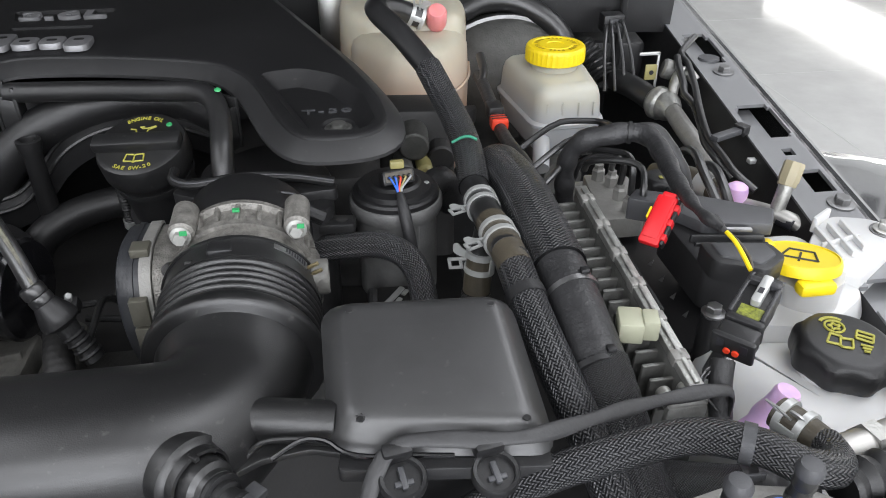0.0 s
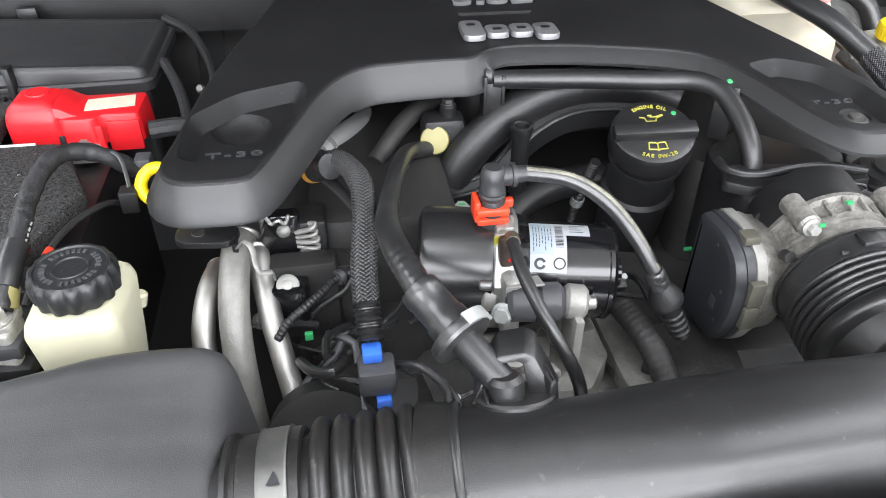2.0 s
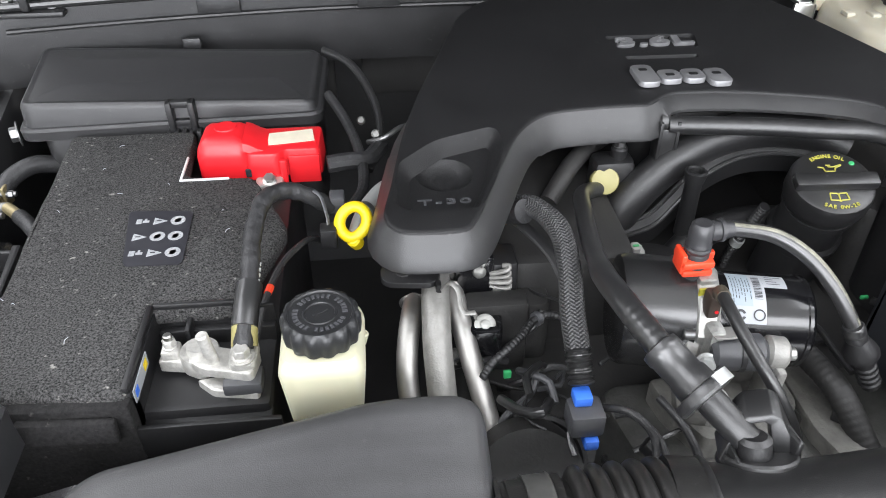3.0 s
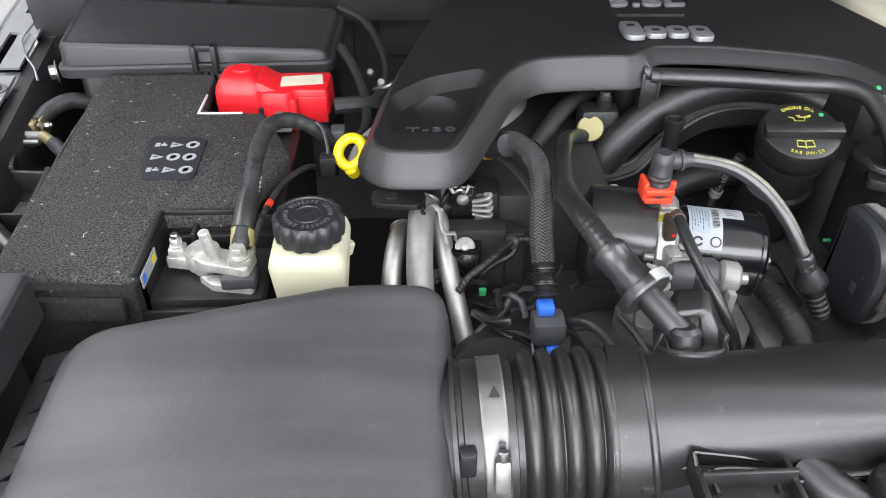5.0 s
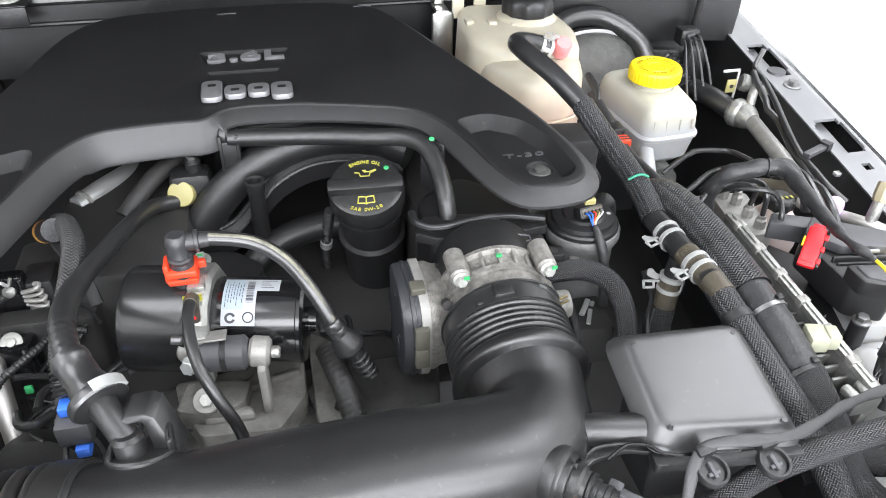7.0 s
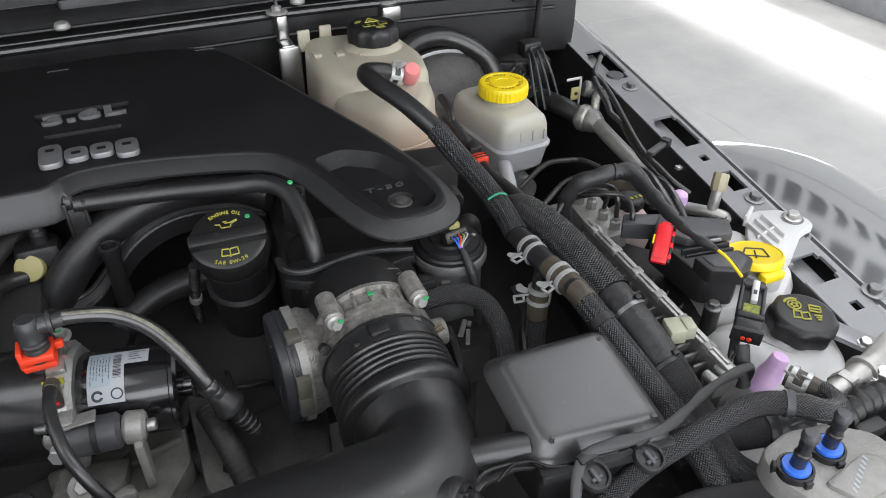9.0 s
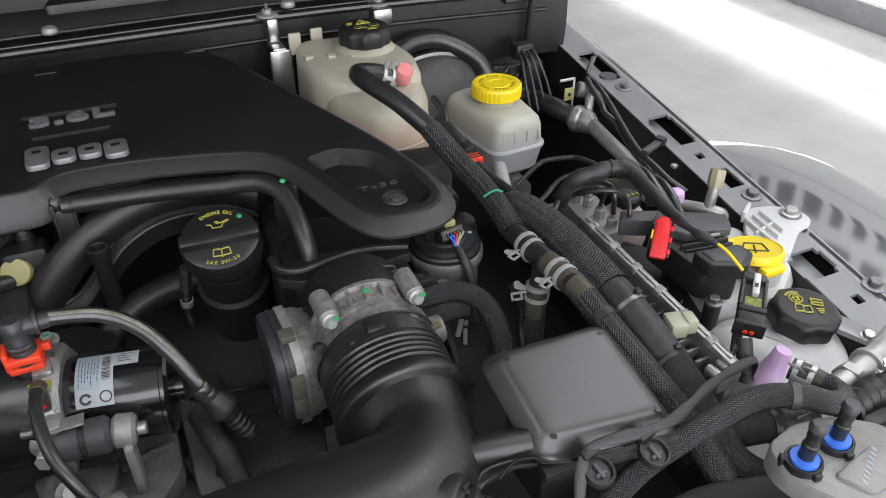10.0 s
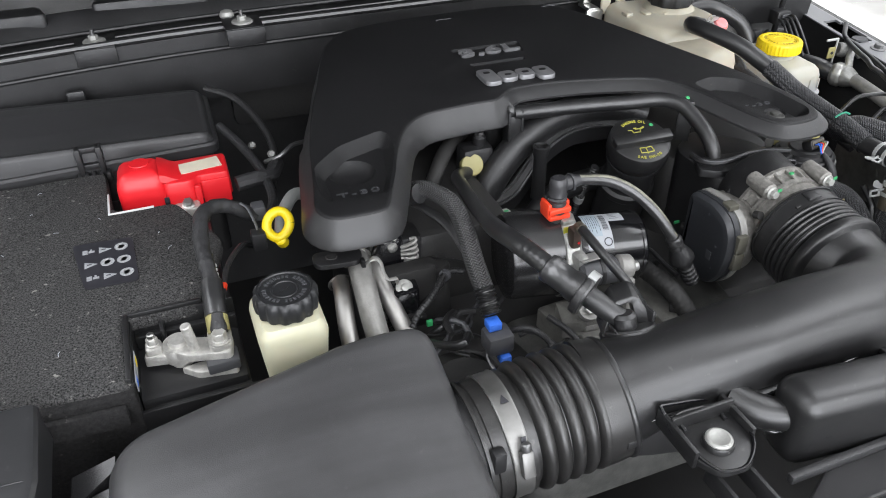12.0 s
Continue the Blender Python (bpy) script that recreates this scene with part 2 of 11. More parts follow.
def slab(pts, z0, z1, r=0.003, corner=0.0, bm=None, m=None, top=None, draft=0.0):
    """A plate of the given outline with rounded corners and top edge. top(x, y) adds height; draft widens the foot."""
    own = bmesh.new()
    f = top or (lambda x, y: 0.0)
    ring = lambda d: rounded(pts, d, corner) if corner else offset_poly(pts, d)
    up = lambda lp, z: [Vector((p.x, p.y, z + f(p.x, p.y))) for p in lp]
    rings = [[Vector((p.x, p.y, z0)) for p in ring(-draft)]]
    if r:
        rings += [up(ring(0), z1 - r), up(ring(r * 0.3), z1 - r * 0.3), up(ring(r), z1)]
    else:
        rings.append(up(ring(0), z1))
    ring_stack(own, rings, True, True)
    return join(own, bm, m)


def letters(body, size, depth, material, parent, m, name="lettering", spacing=1.0, label="", bold=0.0):
    """Raised letters in the built-in font as one mesh."""
    cu = bpy.data.curves.new(name, "FONT")
    cu.body, cu.size, cu.extrude, cu.align_x, cu.align_y = body, size, depth, "CENTER", "CENTER"
    cu.space_character, cu.offset = spacing, bold
    cu.resolution_u = 3
    tmp = bpy.data.objects.new("tmp", cu)
    scene.collection.objects.link(tmp)
    bpy.context.view_layer.update()
    me = bpy.data.meshes.new_from_object(tmp)
    bpy.data.objects.remove(tmp)
    bm = bmesh.new()
    bm.from_mesh(me)
    bpy.data.meshes.remove(me)
    bmesh.ops.transform(bm, matrix=m, verts=bm.verts)
    return part(name, bm, material, parent, label, smooth=0)


def plane_pose(p, right, up):
    """A pose at p with x to the right and y up along the given ways."""
    x = Vector(right).normalized()
    zz = x.cross(Vector(up)).normalized()
    y = zz.cross(x)
    return Matrix(((x.x, y.x, zz.x, p[0]), (x.y, y.y, zz.y, p[1]), (x.z, y.z, zz.z, p[2]), (0, 0, 0, 1)))


# ---- materials ----
M_COVER = mat("cover_plastic", (0.0085, 0.0085, 0.009), 0.52, grain=0.4, gscale=1400, vary=0.25, dust=0.06, spec=0.32)
M_LID = mat("airbox_plastic", (0.050, 0.050, 0.051), 0.44, grain=0.3, gscale=1500, vary=0.28, vscale=7, dust=0.04)
M_MANIFOLD = mat("manifold_plastic", (0.012, 0.012, 0.0125), 0.42, grain=0.25, gscale=1200, vary=0.25, dust=0.05, spec=0.35)
M_DUCT = mat("duct_plastic", (0.0125, 0.0125, 0.0128), 0.36, grain=0.2, gscale=1300, vary=0.25, dust=0.10, spec=0.65, rvary=0.12)
M_FUSE = mat("fuse_box_plastic", (0.024, 0.024, 0.025), 0.44, grain=0.3, gscale=1500, vary=0.15, vscale=14, dust=0.05)
M_BLACK = mat("black_plastic", (0.0135, 0.0135, 0.0142), 0.45, grain=0.2, gscale=1100, vary=0.25, dust=0.05)
M_GREY = mat("grey_plastic", (0.055, 0.056, 0.06), 0.45, grain=0.2, gscale=1100, vary=0.15)
M_RUBBER = mat("rubber", (0.0165, 0.0165, 0.0168), 0.32, grain=0.15, gscale=700, vary=0.3, dust=0.08, spec=0.7)
M_BELLOWS = mat("dusty_rubber", (0.017, 0.0166, 0.016), 0.36, grain=0.2, gscale=700, vary=0.4, dust=0.14, spec=0.6)
M_HOSE = mat("hose_rubber", (0.020, 0.020, 0.0205), 0.30, grain=0.1, gscale=600, vary=0.25, dust=0.05, spec=0.85)
M_GLOSS = mat("gloss_black_paint", (0.006, 0.006, 0.007), 0.2, vary=0.1, coat=0.4)
M_SATIN = mat("satin_black_paint", (0.014, 0.014, 0.0145), 0.24, vary=0.2, vscale=30, grain=0.05, gscale=500, spec=0.8)
M_DARK = mat("dark_engine_parts", (0.021, 0.0205, 0.02), 0.6, vary=0.4, grain=0.4, gscale=300)
M_FELT = mat("battery_felt", (0.043, 0.0425, 0.042), 0.97, vary=0.88, vscale=580, grain=1.0, gscale=600, dust=0.6, spec=0.15, vspan=0.14)
M_RED = mat("red_plastic", (0.62, 0.012, 0.018), 0.38, vary=0.06)
M_ORANGE = mat("orange_plastic", (0.75, 0.055, 0.02), 0.4, vary=0.06)
M_YELLOW = mat("yellow_plastic", (0.80, 0.60, 0.01), 0.38, vary=0.05)
M_TANKLOW = mat("tank_with_fluid", (0.37, 0.375, 0.38), 0.4, vary=0.1, vscale=14, sss=0.4)
M_TANK = mat("milky_tank", (0.43, 0.42, 0.36), 0.42, vary=0.07, vscale=14, sss=0.5)
M_TANKPINK = mat("tank_pink_base", (0.50, 0.36, 0.28), 0.45, vary=0.12, vscale=16, sss=0.4)
M_COOLANT = mat("milky_coolant_tank", (0.45, 0.42, 0.335), 0.40, vary=0.14, vscale=10, sss=0.6)
M_CREAM = mat("cream_tank", (0.56, 0.545, 0.40), 0.45, vary=0.05, sss=0.35)
M_WHITE = mat("white_plastic", (0.54, 0.54, 0.535), 0.45, vary=0.05, sss=0.3)
M_PAPER = mat("label_paper", (0.33, 0.345, 0.365), 0.5, vary=0.05)
M_TAN = mat("tan_label", (0.58, 0.53, 0.42), 0.6, vary=0.12, vscale=60)
M_PINK = mat("pink_plastic", (0.70, 0.25, 0.25), 0.4, vary=0.12, vscale=60, sss=0.6)
M_PURPLE = mat("purple_plastic", (0.66, 0.45, 0.70), 0.35, vary=0.2, vscale=30, sss=0.6)
M_BLUE = mat("blue_plastic", (0.04, 0.16, 0.68), 0.4, vary=0.06)
M_GREEN = mat("green_marker", (0.03, 0.30, 0.10), 0.5, vary=0.1)
M_KNOB = mat("ivory_knob", (0.30, 0.27, 0.11), 0.45, vary=0.06, sss=0.2)
M_ALU = mat("cast_aluminium", (0.42, 0.42, 0.40), 0.45, metal=0.85, vary=0.3, vscale=120, grain=0.9, gscale=420, rvary=0.25)
M_ALUDARK = mat("dull_aluminium", (0.20, 0.20, 0.19), 0.55, metal=0.7, vary=0.35, vscale=60, grain=0.8, gscale=380)
M_PIPE = mat("aluminium_pipe", (0.46, 0.45, 0.43), 0.5, metal=0.95, vary=0.18, vscale=40, grain=0.15, gscale=300, rvary=0.3)
M_STEEL = mat("zinc_steel", (0.55, 0.55, 0.53), 0.32, metal=1.0, vary=0.15, vscale=70)
M_SQUARE = mat("cover_satin", (0.028, 0.028, 0.0285), 0.35, grain=0.08, gscale=1500, vary=0.2, vscale=25, dust=0.08, spec=0.8)
M_SOOT = mat("sooty_casting", (0.085, 0.085, 0.08), 0.6, metal=0.5, vary=0.4, vscale=50, grain=0.9, gscale=350)
M_GRIME = mat("grimy_casting", (0.15, 0.147, 0.135), 0.55, metal=0.3, vary=0.45, vscale=45, grain=1.0, gscale=300, rvary=0.2)
M_CASTRAW = mat("raw_casting", (0.225, 0.217, 0.20), 0.5, metal=0.5, vary=0.5, vscale=140, grain=1.2, gscale=560, rvary=0.35)
M_CASTPLATE = mat("grey_cast_metal", (0.27, 0.265, 0.25), 0.5, metal=0.35, vary=0.18, vscale=90, grain=0.6, gscale=500)
M_ZINC = mat("dull_zinc", (0.34, 0.34, 0.32), 0.45, metal=0.4, vary=0.15, vscale=120, grain=0.3, gscale=500)
M_DULLSTEEL = mat("dull_bolt", (0.22, 0.22, 0.22), 0.4, metal=0.9, vary=0.2, vscale=90)
M_BAND = mat("brushed_band", (0.21, 0.208, 0.20), 0.46, metal=0.85, vary=0.2, vscale=60, rvary=0.2)
M_CLAMP = mat("clamp_silver", (0.50, 0.51, 0.50), 0.38, metal=0.5, vary=0.08)
M_BODY = mat("silver_body_paint", (0.30, 0.304, 0.31), 0.07, metal=0.8, vary=0.03, coat=1.0, rvary=0.05)
M_BODYIN = mat("grey_inner_paint", (0.235, 0.238, 0.245), 0.34, metal=0.35, vary=0.08, coat=0.4)
M_COWL = mat("cowl_black", (0.0095, 0.0095, 0.010), 0.46, vary=0.4, vscale=14, grain=0.3, gscale=700, dust=0.07, rvary=0.3)
M_INK = mat("yellow_ink", (0.34, 0.32, 0.05), 0.55, vary=0.12, vscale=200)
M_SILVERLET = mat("silver_letters", (0.20, 0.20, 0.205), 0.42, metal=0.5, vary=0.08)
M_BLACKINK = mat("black_ink", (0.02, 0.02, 0.025), 0.5, vary=0.1)
M_GREYINK = mat("grey_ink", (0.35, 0.37, 0.4), 0.55, vary=0.1)
M_BROWNHOSE = mat("aged_hose", (0.062, 0.053, 0.038), 0.42, vary=0.3, vscale=60, grain=0.3)
M_BRAID = braid("braided_sleeve", (0.004, 0.004, 0.0045), (0.060, 0.060, 0.064), 28, 0.0031, rough=0.28)
M_BRAIDFINE = braid("fine_braided_sleeve", (0.006, 0.006, 0.007), (0.042, 0.042, 0.045), 54, 0.0016, rough=0.36)
M_LOOM = braid("cloth_sleeve", (0.005, 0.005, 0.006), (0.095, 0.095, 0.095), 14, 0.0034, rough=0.5)
M_TAPE = mat("cloth_tape", (0.022, 0.022, 0.023), 0.5, vary=0.35, vscale=70, grain=0.6, gscale=420)


def wind(m, pitch=0.011, depth=0.0007):
    """Adds the overlapping turns of wound tape, and creases, to a material on a tube."""
    nt = m.node_tree
    link = nt.links.new
    b = nt.nodes["Principled BSDF"]
    uv = nt.nodes.new("ShaderNodeUVMap")
    sep = nt.nodes.new("ShaderNodeSeparateXYZ")
    link(uv.outputs["UV"], sep.inputs["Vector"])
    tc = nt.nodes.new("ShaderNodeTexCoord")
    noi = nt.nodes.new("ShaderNodeTexNoise")
    noi.inputs["Scale"].default_value, noi.inputs["Detail"].default_value = 130, 3
    link(tc.outputs["Object"], noi.inputs["Vector"])

    def op(kind, *args):
        n = nt.nodes.new("ShaderNodeMath")
        n.operation = kind
        for i, v in enumerate(args):
            if isinstance(v, (int, float)):
                n.inputs[i].default_value = v
            else:
                link(v, n.inputs[i])
        return n.outputs[0]

    turn = op("FRACT", op("ADD", op("ADD", op("MULTIPLY", sep.outputs["Y"], 1 / pitch), sep.outputs["X"]), op("MULTIPLY", noi.outputs["Fac"], 0.5)))
    h = op("ADD", op("POWER", turn, 0.6), op("MULTIPLY", noi.outputs["Fac"], 0.9))
    bump = nt.nodes.new("ShaderNodeBump")
    bump.inputs["Strength"].default_value, bump.inputs["Distance"].default_value = 0.8, depth
    link(h, bump.inputs["Height"])
    old = b.inputs["Normal"].links
    if old:
        link(old[0].from_socket, bump.inputs["Normal"])
    link(bump.outputs["Normal"], b.inputs["Normal"])


wind(M_TAPE)


def recolour(m, make):
    """Puts one more colour step in front of a material's base colour. make(nodes, links, old) returns the new socket."""
    nt = m.node_tree
    b = nt.nodes["Principled BSDF"]
    old = b.inputs["Base Color"].links[0].from_socket
    nt.links.new(make(nt.nodes, nt.links.new, old), b.inputs["Base Color"])


def streaks(nodes, link, old):
    """Long wiped smears of dust along x."""
    tc = nodes.new("ShaderNodeTexCoord")
    mp = nodes.new("ShaderNodeMapping")
    mp.inputs["Scale"].default_value = (3.5, 34, 20)
    mp.inputs["Rotation"].default_value = (0, 0, 0.12)
    link(tc.outputs["Object"], mp.inputs["Vector"])
    n = nodes.new("ShaderNodeTexNoise")
    n.inputs["Scale"].default_value, n.inputs["Detail"].default_value = 1.0, 5
    link(mp.outputs["Vector"], n.inputs["Vector"])
    r = nodes.new("ShaderNodeMapRange")
    r.inputs["From Min"].default_value, r.inputs["From Max"].default_value = 0.3, 0.7
    r.inputs["To Min"].default_value, r.inputs["To Max"].default_value = 0.78, 1.24
    link(n.outputs["Fac"], r.inputs["Value"])
    v = nodes.new("ShaderNodeVectorMath")
    v.operation = "SCALE"
    link(old, v.inputs[0])
    link(r.outputs["Result"], v.inputs["Scale"])
    return v.outputs["Vector"]


def fluid(level, depth, tint):
    """Coloured fluid that shows through a milky wall below a level."""
    def make(nodes, link, old):
        tc = nodes.new("ShaderNodeTexCoord")
        sep = nodes.new("ShaderNodeSeparateXYZ")
        link(tc.outputs["Object"], sep.inputs["Vector"])
        r = nodes.new("ShaderNodeMapRange")
        r.inputs["From Min"].default_value, r.inputs["From Max"].default_value = level, level - depth
        link(sep.outputs["Z"], r.inputs["Value"])
        mix = nodes.new("ShaderNodeMix")
        mix.data_type = "RGBA"
        mix.inputs["B"].default_value = (*tint, 1)
        link(r.outputs["Result"], mix.inputs["Factor"])
        link(old, mix.inputs["A"])
        return mix.outputs["Result"]
    return make


recolour(M_LID, streaks)
recolour(M_TANK, fluid(0.100, 0.02, (0.38, 0.385, 0.39)))
recolour(M_COOLANT, fluid(0.165, 0.075, (0.56, 0.40, 0.31)))
M_PUTTY = mat("olive_plastic", (0.36, 0.365, 0.27), 0.5, vary=0.06)
M_BEIGE = mat("beige_cap", (0.33, 0.29, 0.19), 0.45, vary=0.06)

# ---- the showroom ----
def floor_material():
    m = mat("polished_tiles", (0.39, 0.39, 0.38), 0.14, vary=0.12, vscale=2.5, rvary=0.35)
    return m


struct("floor", slab([(-9, -8), (4, -8), (4, 9), (-9, 9)], -0.1, 0.0, 0), floor_material(), "pale grey polished showroom floor", "floor")
M_WALL = mat("white_wall", (0.78, 0.78, 0.77), 0.7, vary=0.03, vscale=1.0)
for nm, a in (("wall_north", (-9, 3.9, 9, 9.2)), ("wall_south", (-9, 3.9, -8.2, -8)), ("wall_west", (-9.2, -9, -8.2, 9.2)), ("wall_east", (3.9, 4.1, -8.2, 9.2))):
    struct(nm, box(a[0], a[1], a[2], a[3], -0.1, 4.5), M_WALL, "plain white painted showroom wall", "wall")
struct("ceiling", box(-9.2, 4.1, -8.2, 9.2, 4.5, 4.65), M_WALL, "plain white showroom ceiling", "ceiling")
TILE = B()
for k in range(-9, 10):
    box(k + 0.148, k + 0.1505, -8, 9, 0.0, 0.0006, bm=TILE)
    box(-9, 3.9, k + 0.548, k + 0.5505, 0.0, 0.0005, bm=TILE)
struct("floor_joints", TILE, mat("grout", (0.40, 0.40, 0.39), 0.6), "thin pale joints between floor tiles", "joints", 0)
struct("baseboard", box(3.88, 3.9, -8, 9, 0.0, 0.14, 0.004), mat("grey_baseboard", (0.30, 0.30, 0.31), 0.5), "plain grey baseboard along the showroom wall", "baseboard")
# window frame added to go with the fill lamp; no such window is seen
wf = thing("added_window", (-1.5, -7.95, 0.6), "unseen wide grey window frame added round the front fill lamp", "window", kind="structure")
M_FRAME = mat("window_frame", (0.25, 0.25, 0.26), 0.4, metal=0.4)
for wx in (-6.0, -3.0, 0.0, 3.0):
    part("window_frame", box(wx - 0.04, wx + 0.04, -7.98, -7.88, 0.6, 3.2, 0.004), M_FRAME, wf)
part("window_sill", box(-6.05, 3.05, -8.0, -7.86, 0.54, 0.60, 0.004), M_FRAME, wf)
# glowing strip added so that the floor mirrors a bright streak
glow = thing("streak_panel", (3.89, 3.0, 0.16), "long low glowing strip added to make the bright streak on the floor", "light panel")
part("glow_strip", box(3.885, 3.9, 0.2, 6.5, 0.16, 0.50, 0.003), mat("streak_glow", (1.0, 0.98, 0.95), 0.5, emit=4.0), glow)
part("trim", box(3.875, 3.9, 0.15, 6.55, 0.50, 0.53, 0.003), M_WALL, glow)

sign = thing("wall_sign", (3.88, 3.6, 2.0), "white wall sign with dark grey lettering high on the showroom wall", "sign")
part("board", box(3.872, 3.9, 1.7, 5.6, 2.2, 4.3, 0.004), M_WALL, sign)
M_SIGN = mat("sign_grey", (0.10, 0.10, 0.105), 0.5, vary=0.05)
SRND = random.Random(5)
for row_z, hgt in ((3.45, 0.42), (2.80, 0.42)):
    sy = 1.85
    while sy < 5.35:
        wd = SRND.choice((0.12, 0.20, 0.26))
        part("lettering_bar", box(3.866, 3.873, sy, sy + wd, row_z, row_z + hgt), M_SIGN, sign)
        sy += wd + 0.11

# ---- the car's body round the engine bay ----
CX = -0.31                                   # the car's middle line


def rail_z(y):
    return 1.014 + 0.06 * (y - 0.486)


def side_x(y):
    """Half width from the car's middle to the rail's outer edge."""
    return 0.757 + 0.128 * (y - 0.4)


RAIL_U = (0.0, 0.004, 0.007, 0.011, 0.018, 0.030, 0.042, 0.047, 0.054)
# openings cut through each rail: (y0, y1, u0, u1), u inwards from the outer edge; ledges below: (y0, y1, u0, u1, drop)
RIGHT_CUTS = ((0.392, 0.436, 0.011, 0.047), (0.400, 0.428, 0.007, 0.054), (0.345, 0.358, 0.018, 0.030), (0.567, 0.608, 0.007, 0.030), (0.638, 0.652, 0.018, 0.030),
              (0.677, 0.757, 0.007, 0.042), (0.684, 0.748, 0.004, 0.047), (0.882, 0.985, 0.011, 0.042), (0.90, 0.97, 0.007, 0.047))
RIGHT_LEDGES = ((0.36, 0.50, 0.016, 0.054, 0.015), (0.655, 0.775, 0.016, 0.054, 0.015), (0.87, 1.0, 0.016, 0.054, 0.015))
LEFT_CUTS = ((1.085, 1.157, 0.018, 0.047), (0.893, 1.02, 0.013, 0.047), (0.888, 1.0, 0.016, 0.054), (0.779, 0.789, 0.033, 0.044), (0.670, 0.748, 0.011, 0.054), (0.666, 0.752, 0.018, 0.054),
             (0.624, 0.646, 0.018, 0.042), (0.30, 0.604, 0.018, 0.054), (0.30, 0.609, 0.030, 0.054))
LEFT_LEDGES = ((1.075, 1.17, 0.028, 0.052, 0.008), (0.918, 1.03, 0.023, 0.050, 0.004), (0.86, 0.925, 0.020, 0.058, 0.014), (0.28, 0.76, 0.010, 0.066, 0.006))


def fender_rail(sign, name, label, cuts, ledges, inner):
    """Folded sheet-metal rail along the top of a wing, with openings cut through it and lower ledges."""
    ob = thing(name, (CX + sign * 0.75, 0.6, 0.9), label, "fender rail")
    ys = sorted({0.02, 0.16, 0.30, 0.55, 0.80, 1.06, 1.17} | {v for c in cuts for v in c[:2]})
    us = sorted(set(RAIL_U) | {v for c in cuts for v in c[2:]})
    top = B()
    grid = []
    for y in ys:
        row = []
        for u in us:
            x = CX + sign * (side_x(y) - u)
            row.append(top.verts.new((x, y, rail_z(y) - (0.002 if u == 0 else 0.0))))
        grid.append(row)
    for i in range(len(ys) - 1):
        for j in range(len(us) - 1):
            ym, um = (ys[i] + ys[i + 1]) / 2, (us[j] + us[j + 1]) / 2
            if any(c[0] < ym < c[1] and c[2] < um < c[3] for c in cuts):
                continue
            top.faces.new((grid[i][j], grid[i + 1][j], grid[i + 1][j + 1], grid[i][j + 1]))
    bmesh.ops.delete(top, geom=[v for v in top.verts if not v.link_faces], context="VERTS")
    ext = bmesh.ops.extrude_face_region(top, geom=top.faces[:])
    bmesh.ops.translate(top, vec=(0, 0, -0.004), verts=[g for g in ext["geom"] if isinstance(g, bmesh.types.BMVert)])
    part("top_flange", top, M_BODYIN, ob)
    for y0, y1, u0, u1, drop in ledges:
        own = [Vector((CX + sign * (side_x(y) - u), y, 0)) for y, u in ((y0, u0), (y1, u0), (y1, u1), (y0, u1))]
        led = B()
        ring_stack(led, [[Vector((q.x, q.y, rail_z(q.y) - drop - 0.003)) for q in own], [Vector((q.x, q.y, rail_z(q.y) - drop)) for q in own]], True, True)
        part("lower_ledge", led, M_BODYIN, ob)
    out = B()
    rows = []
    for y in ys:
        x = CX + sign * side_x(y)
        rows.append([out.verts.new(p) for p in ((x, y, rail_z(y) - 0.002), (x + sign * 0.004, y, rail_z(y) - 0.0025), (x + sign * 0.0075, y, rail_z(y) - 0.0005), (x + sign * 0.012, y, rail_z(y) - 0.002),
                                                (x + sign * 0.015, y, rail_z(y) - 0.008), (x + sign * 0.018, y, rail_z(y) - 0.15), (x + sign * 0.01, y, 0.55))])
    for a, b in zip(rows, rows[1:]):
        for j in range(6):
            out.faces.new((a[j], b[j], b[j + 1], a[j + 1]))
    part("outer_skin", out, M_BODY, ob, "silver painted outer body skin")
    inn = B()
    rows = []
    for y in ys:
        x = CX + sign * side_x(y)
        rows.append([inn.verts.new((x + sign * dx, y, (rail_z(y) if dz < 0 else 0) + dz)) for dx, dz in inner])
    for a, b in zip(rows, rows[1:]):
        for j in range(len(inner) - 1):
            inn.faces.new((a[j], b[j], b[j + 1], a[j + 1]))
    part("inner_panel", inn, M_COWL, ob, "black inner wing panel")
    return ob


rail_r = fender_rail(1, "fender_rail", "grey painted sheet-metal fender rail with cut slots", RIGHT_CUTS, RIGHT_LEDGES,
                     ((-0.0545, -0.002), (-0.0560, -0.012), (-0.075, -0.060), (-0.100, -0.13), (-0.105, 0.6)))
rail_l = fender_rail(-1, "fender_rail", "grey painted sheet-metal fender rail beside the battery", LEFT_CUTS, LEFT_LEDGES,
                     ((-0.050, -0.012), (-0.068, -0.014), (-0.078, -0.024), (-0.090, -0.060), (-0.092, 0.6)))
part("folded_lip", tube([(-1.112, 1.11, 1.052), (-1.109, 1.008, 1.046), (-1.098, 0.972, 1.042), (-1.080, 0.94, 1.040), (-1.066, 0.922, 1.034), (-1.058, 0.905, 1.024)], 0.0016, 8, 0.004), M_BODYIN, rail_l, "thin folded steel lip")
part("hole_rim", lathe([(0.0075, 0.0006), (0.0080, 0.0012), (0.0108, 0.0012), (0.0112, 0.0002)], 24, m=Matrix.Translation((-1.061, 0.705, rail_z(0.705) - 0.006))), M_BODYIN, rail_l)
part("hole", rod((-1.061, 0.705, rail_z(0.705) - 0.012), (-1.061, 0.705, rail_z(0.705) - 0.0052), 0.0078, 20), M_BLACKINK, rail_l)


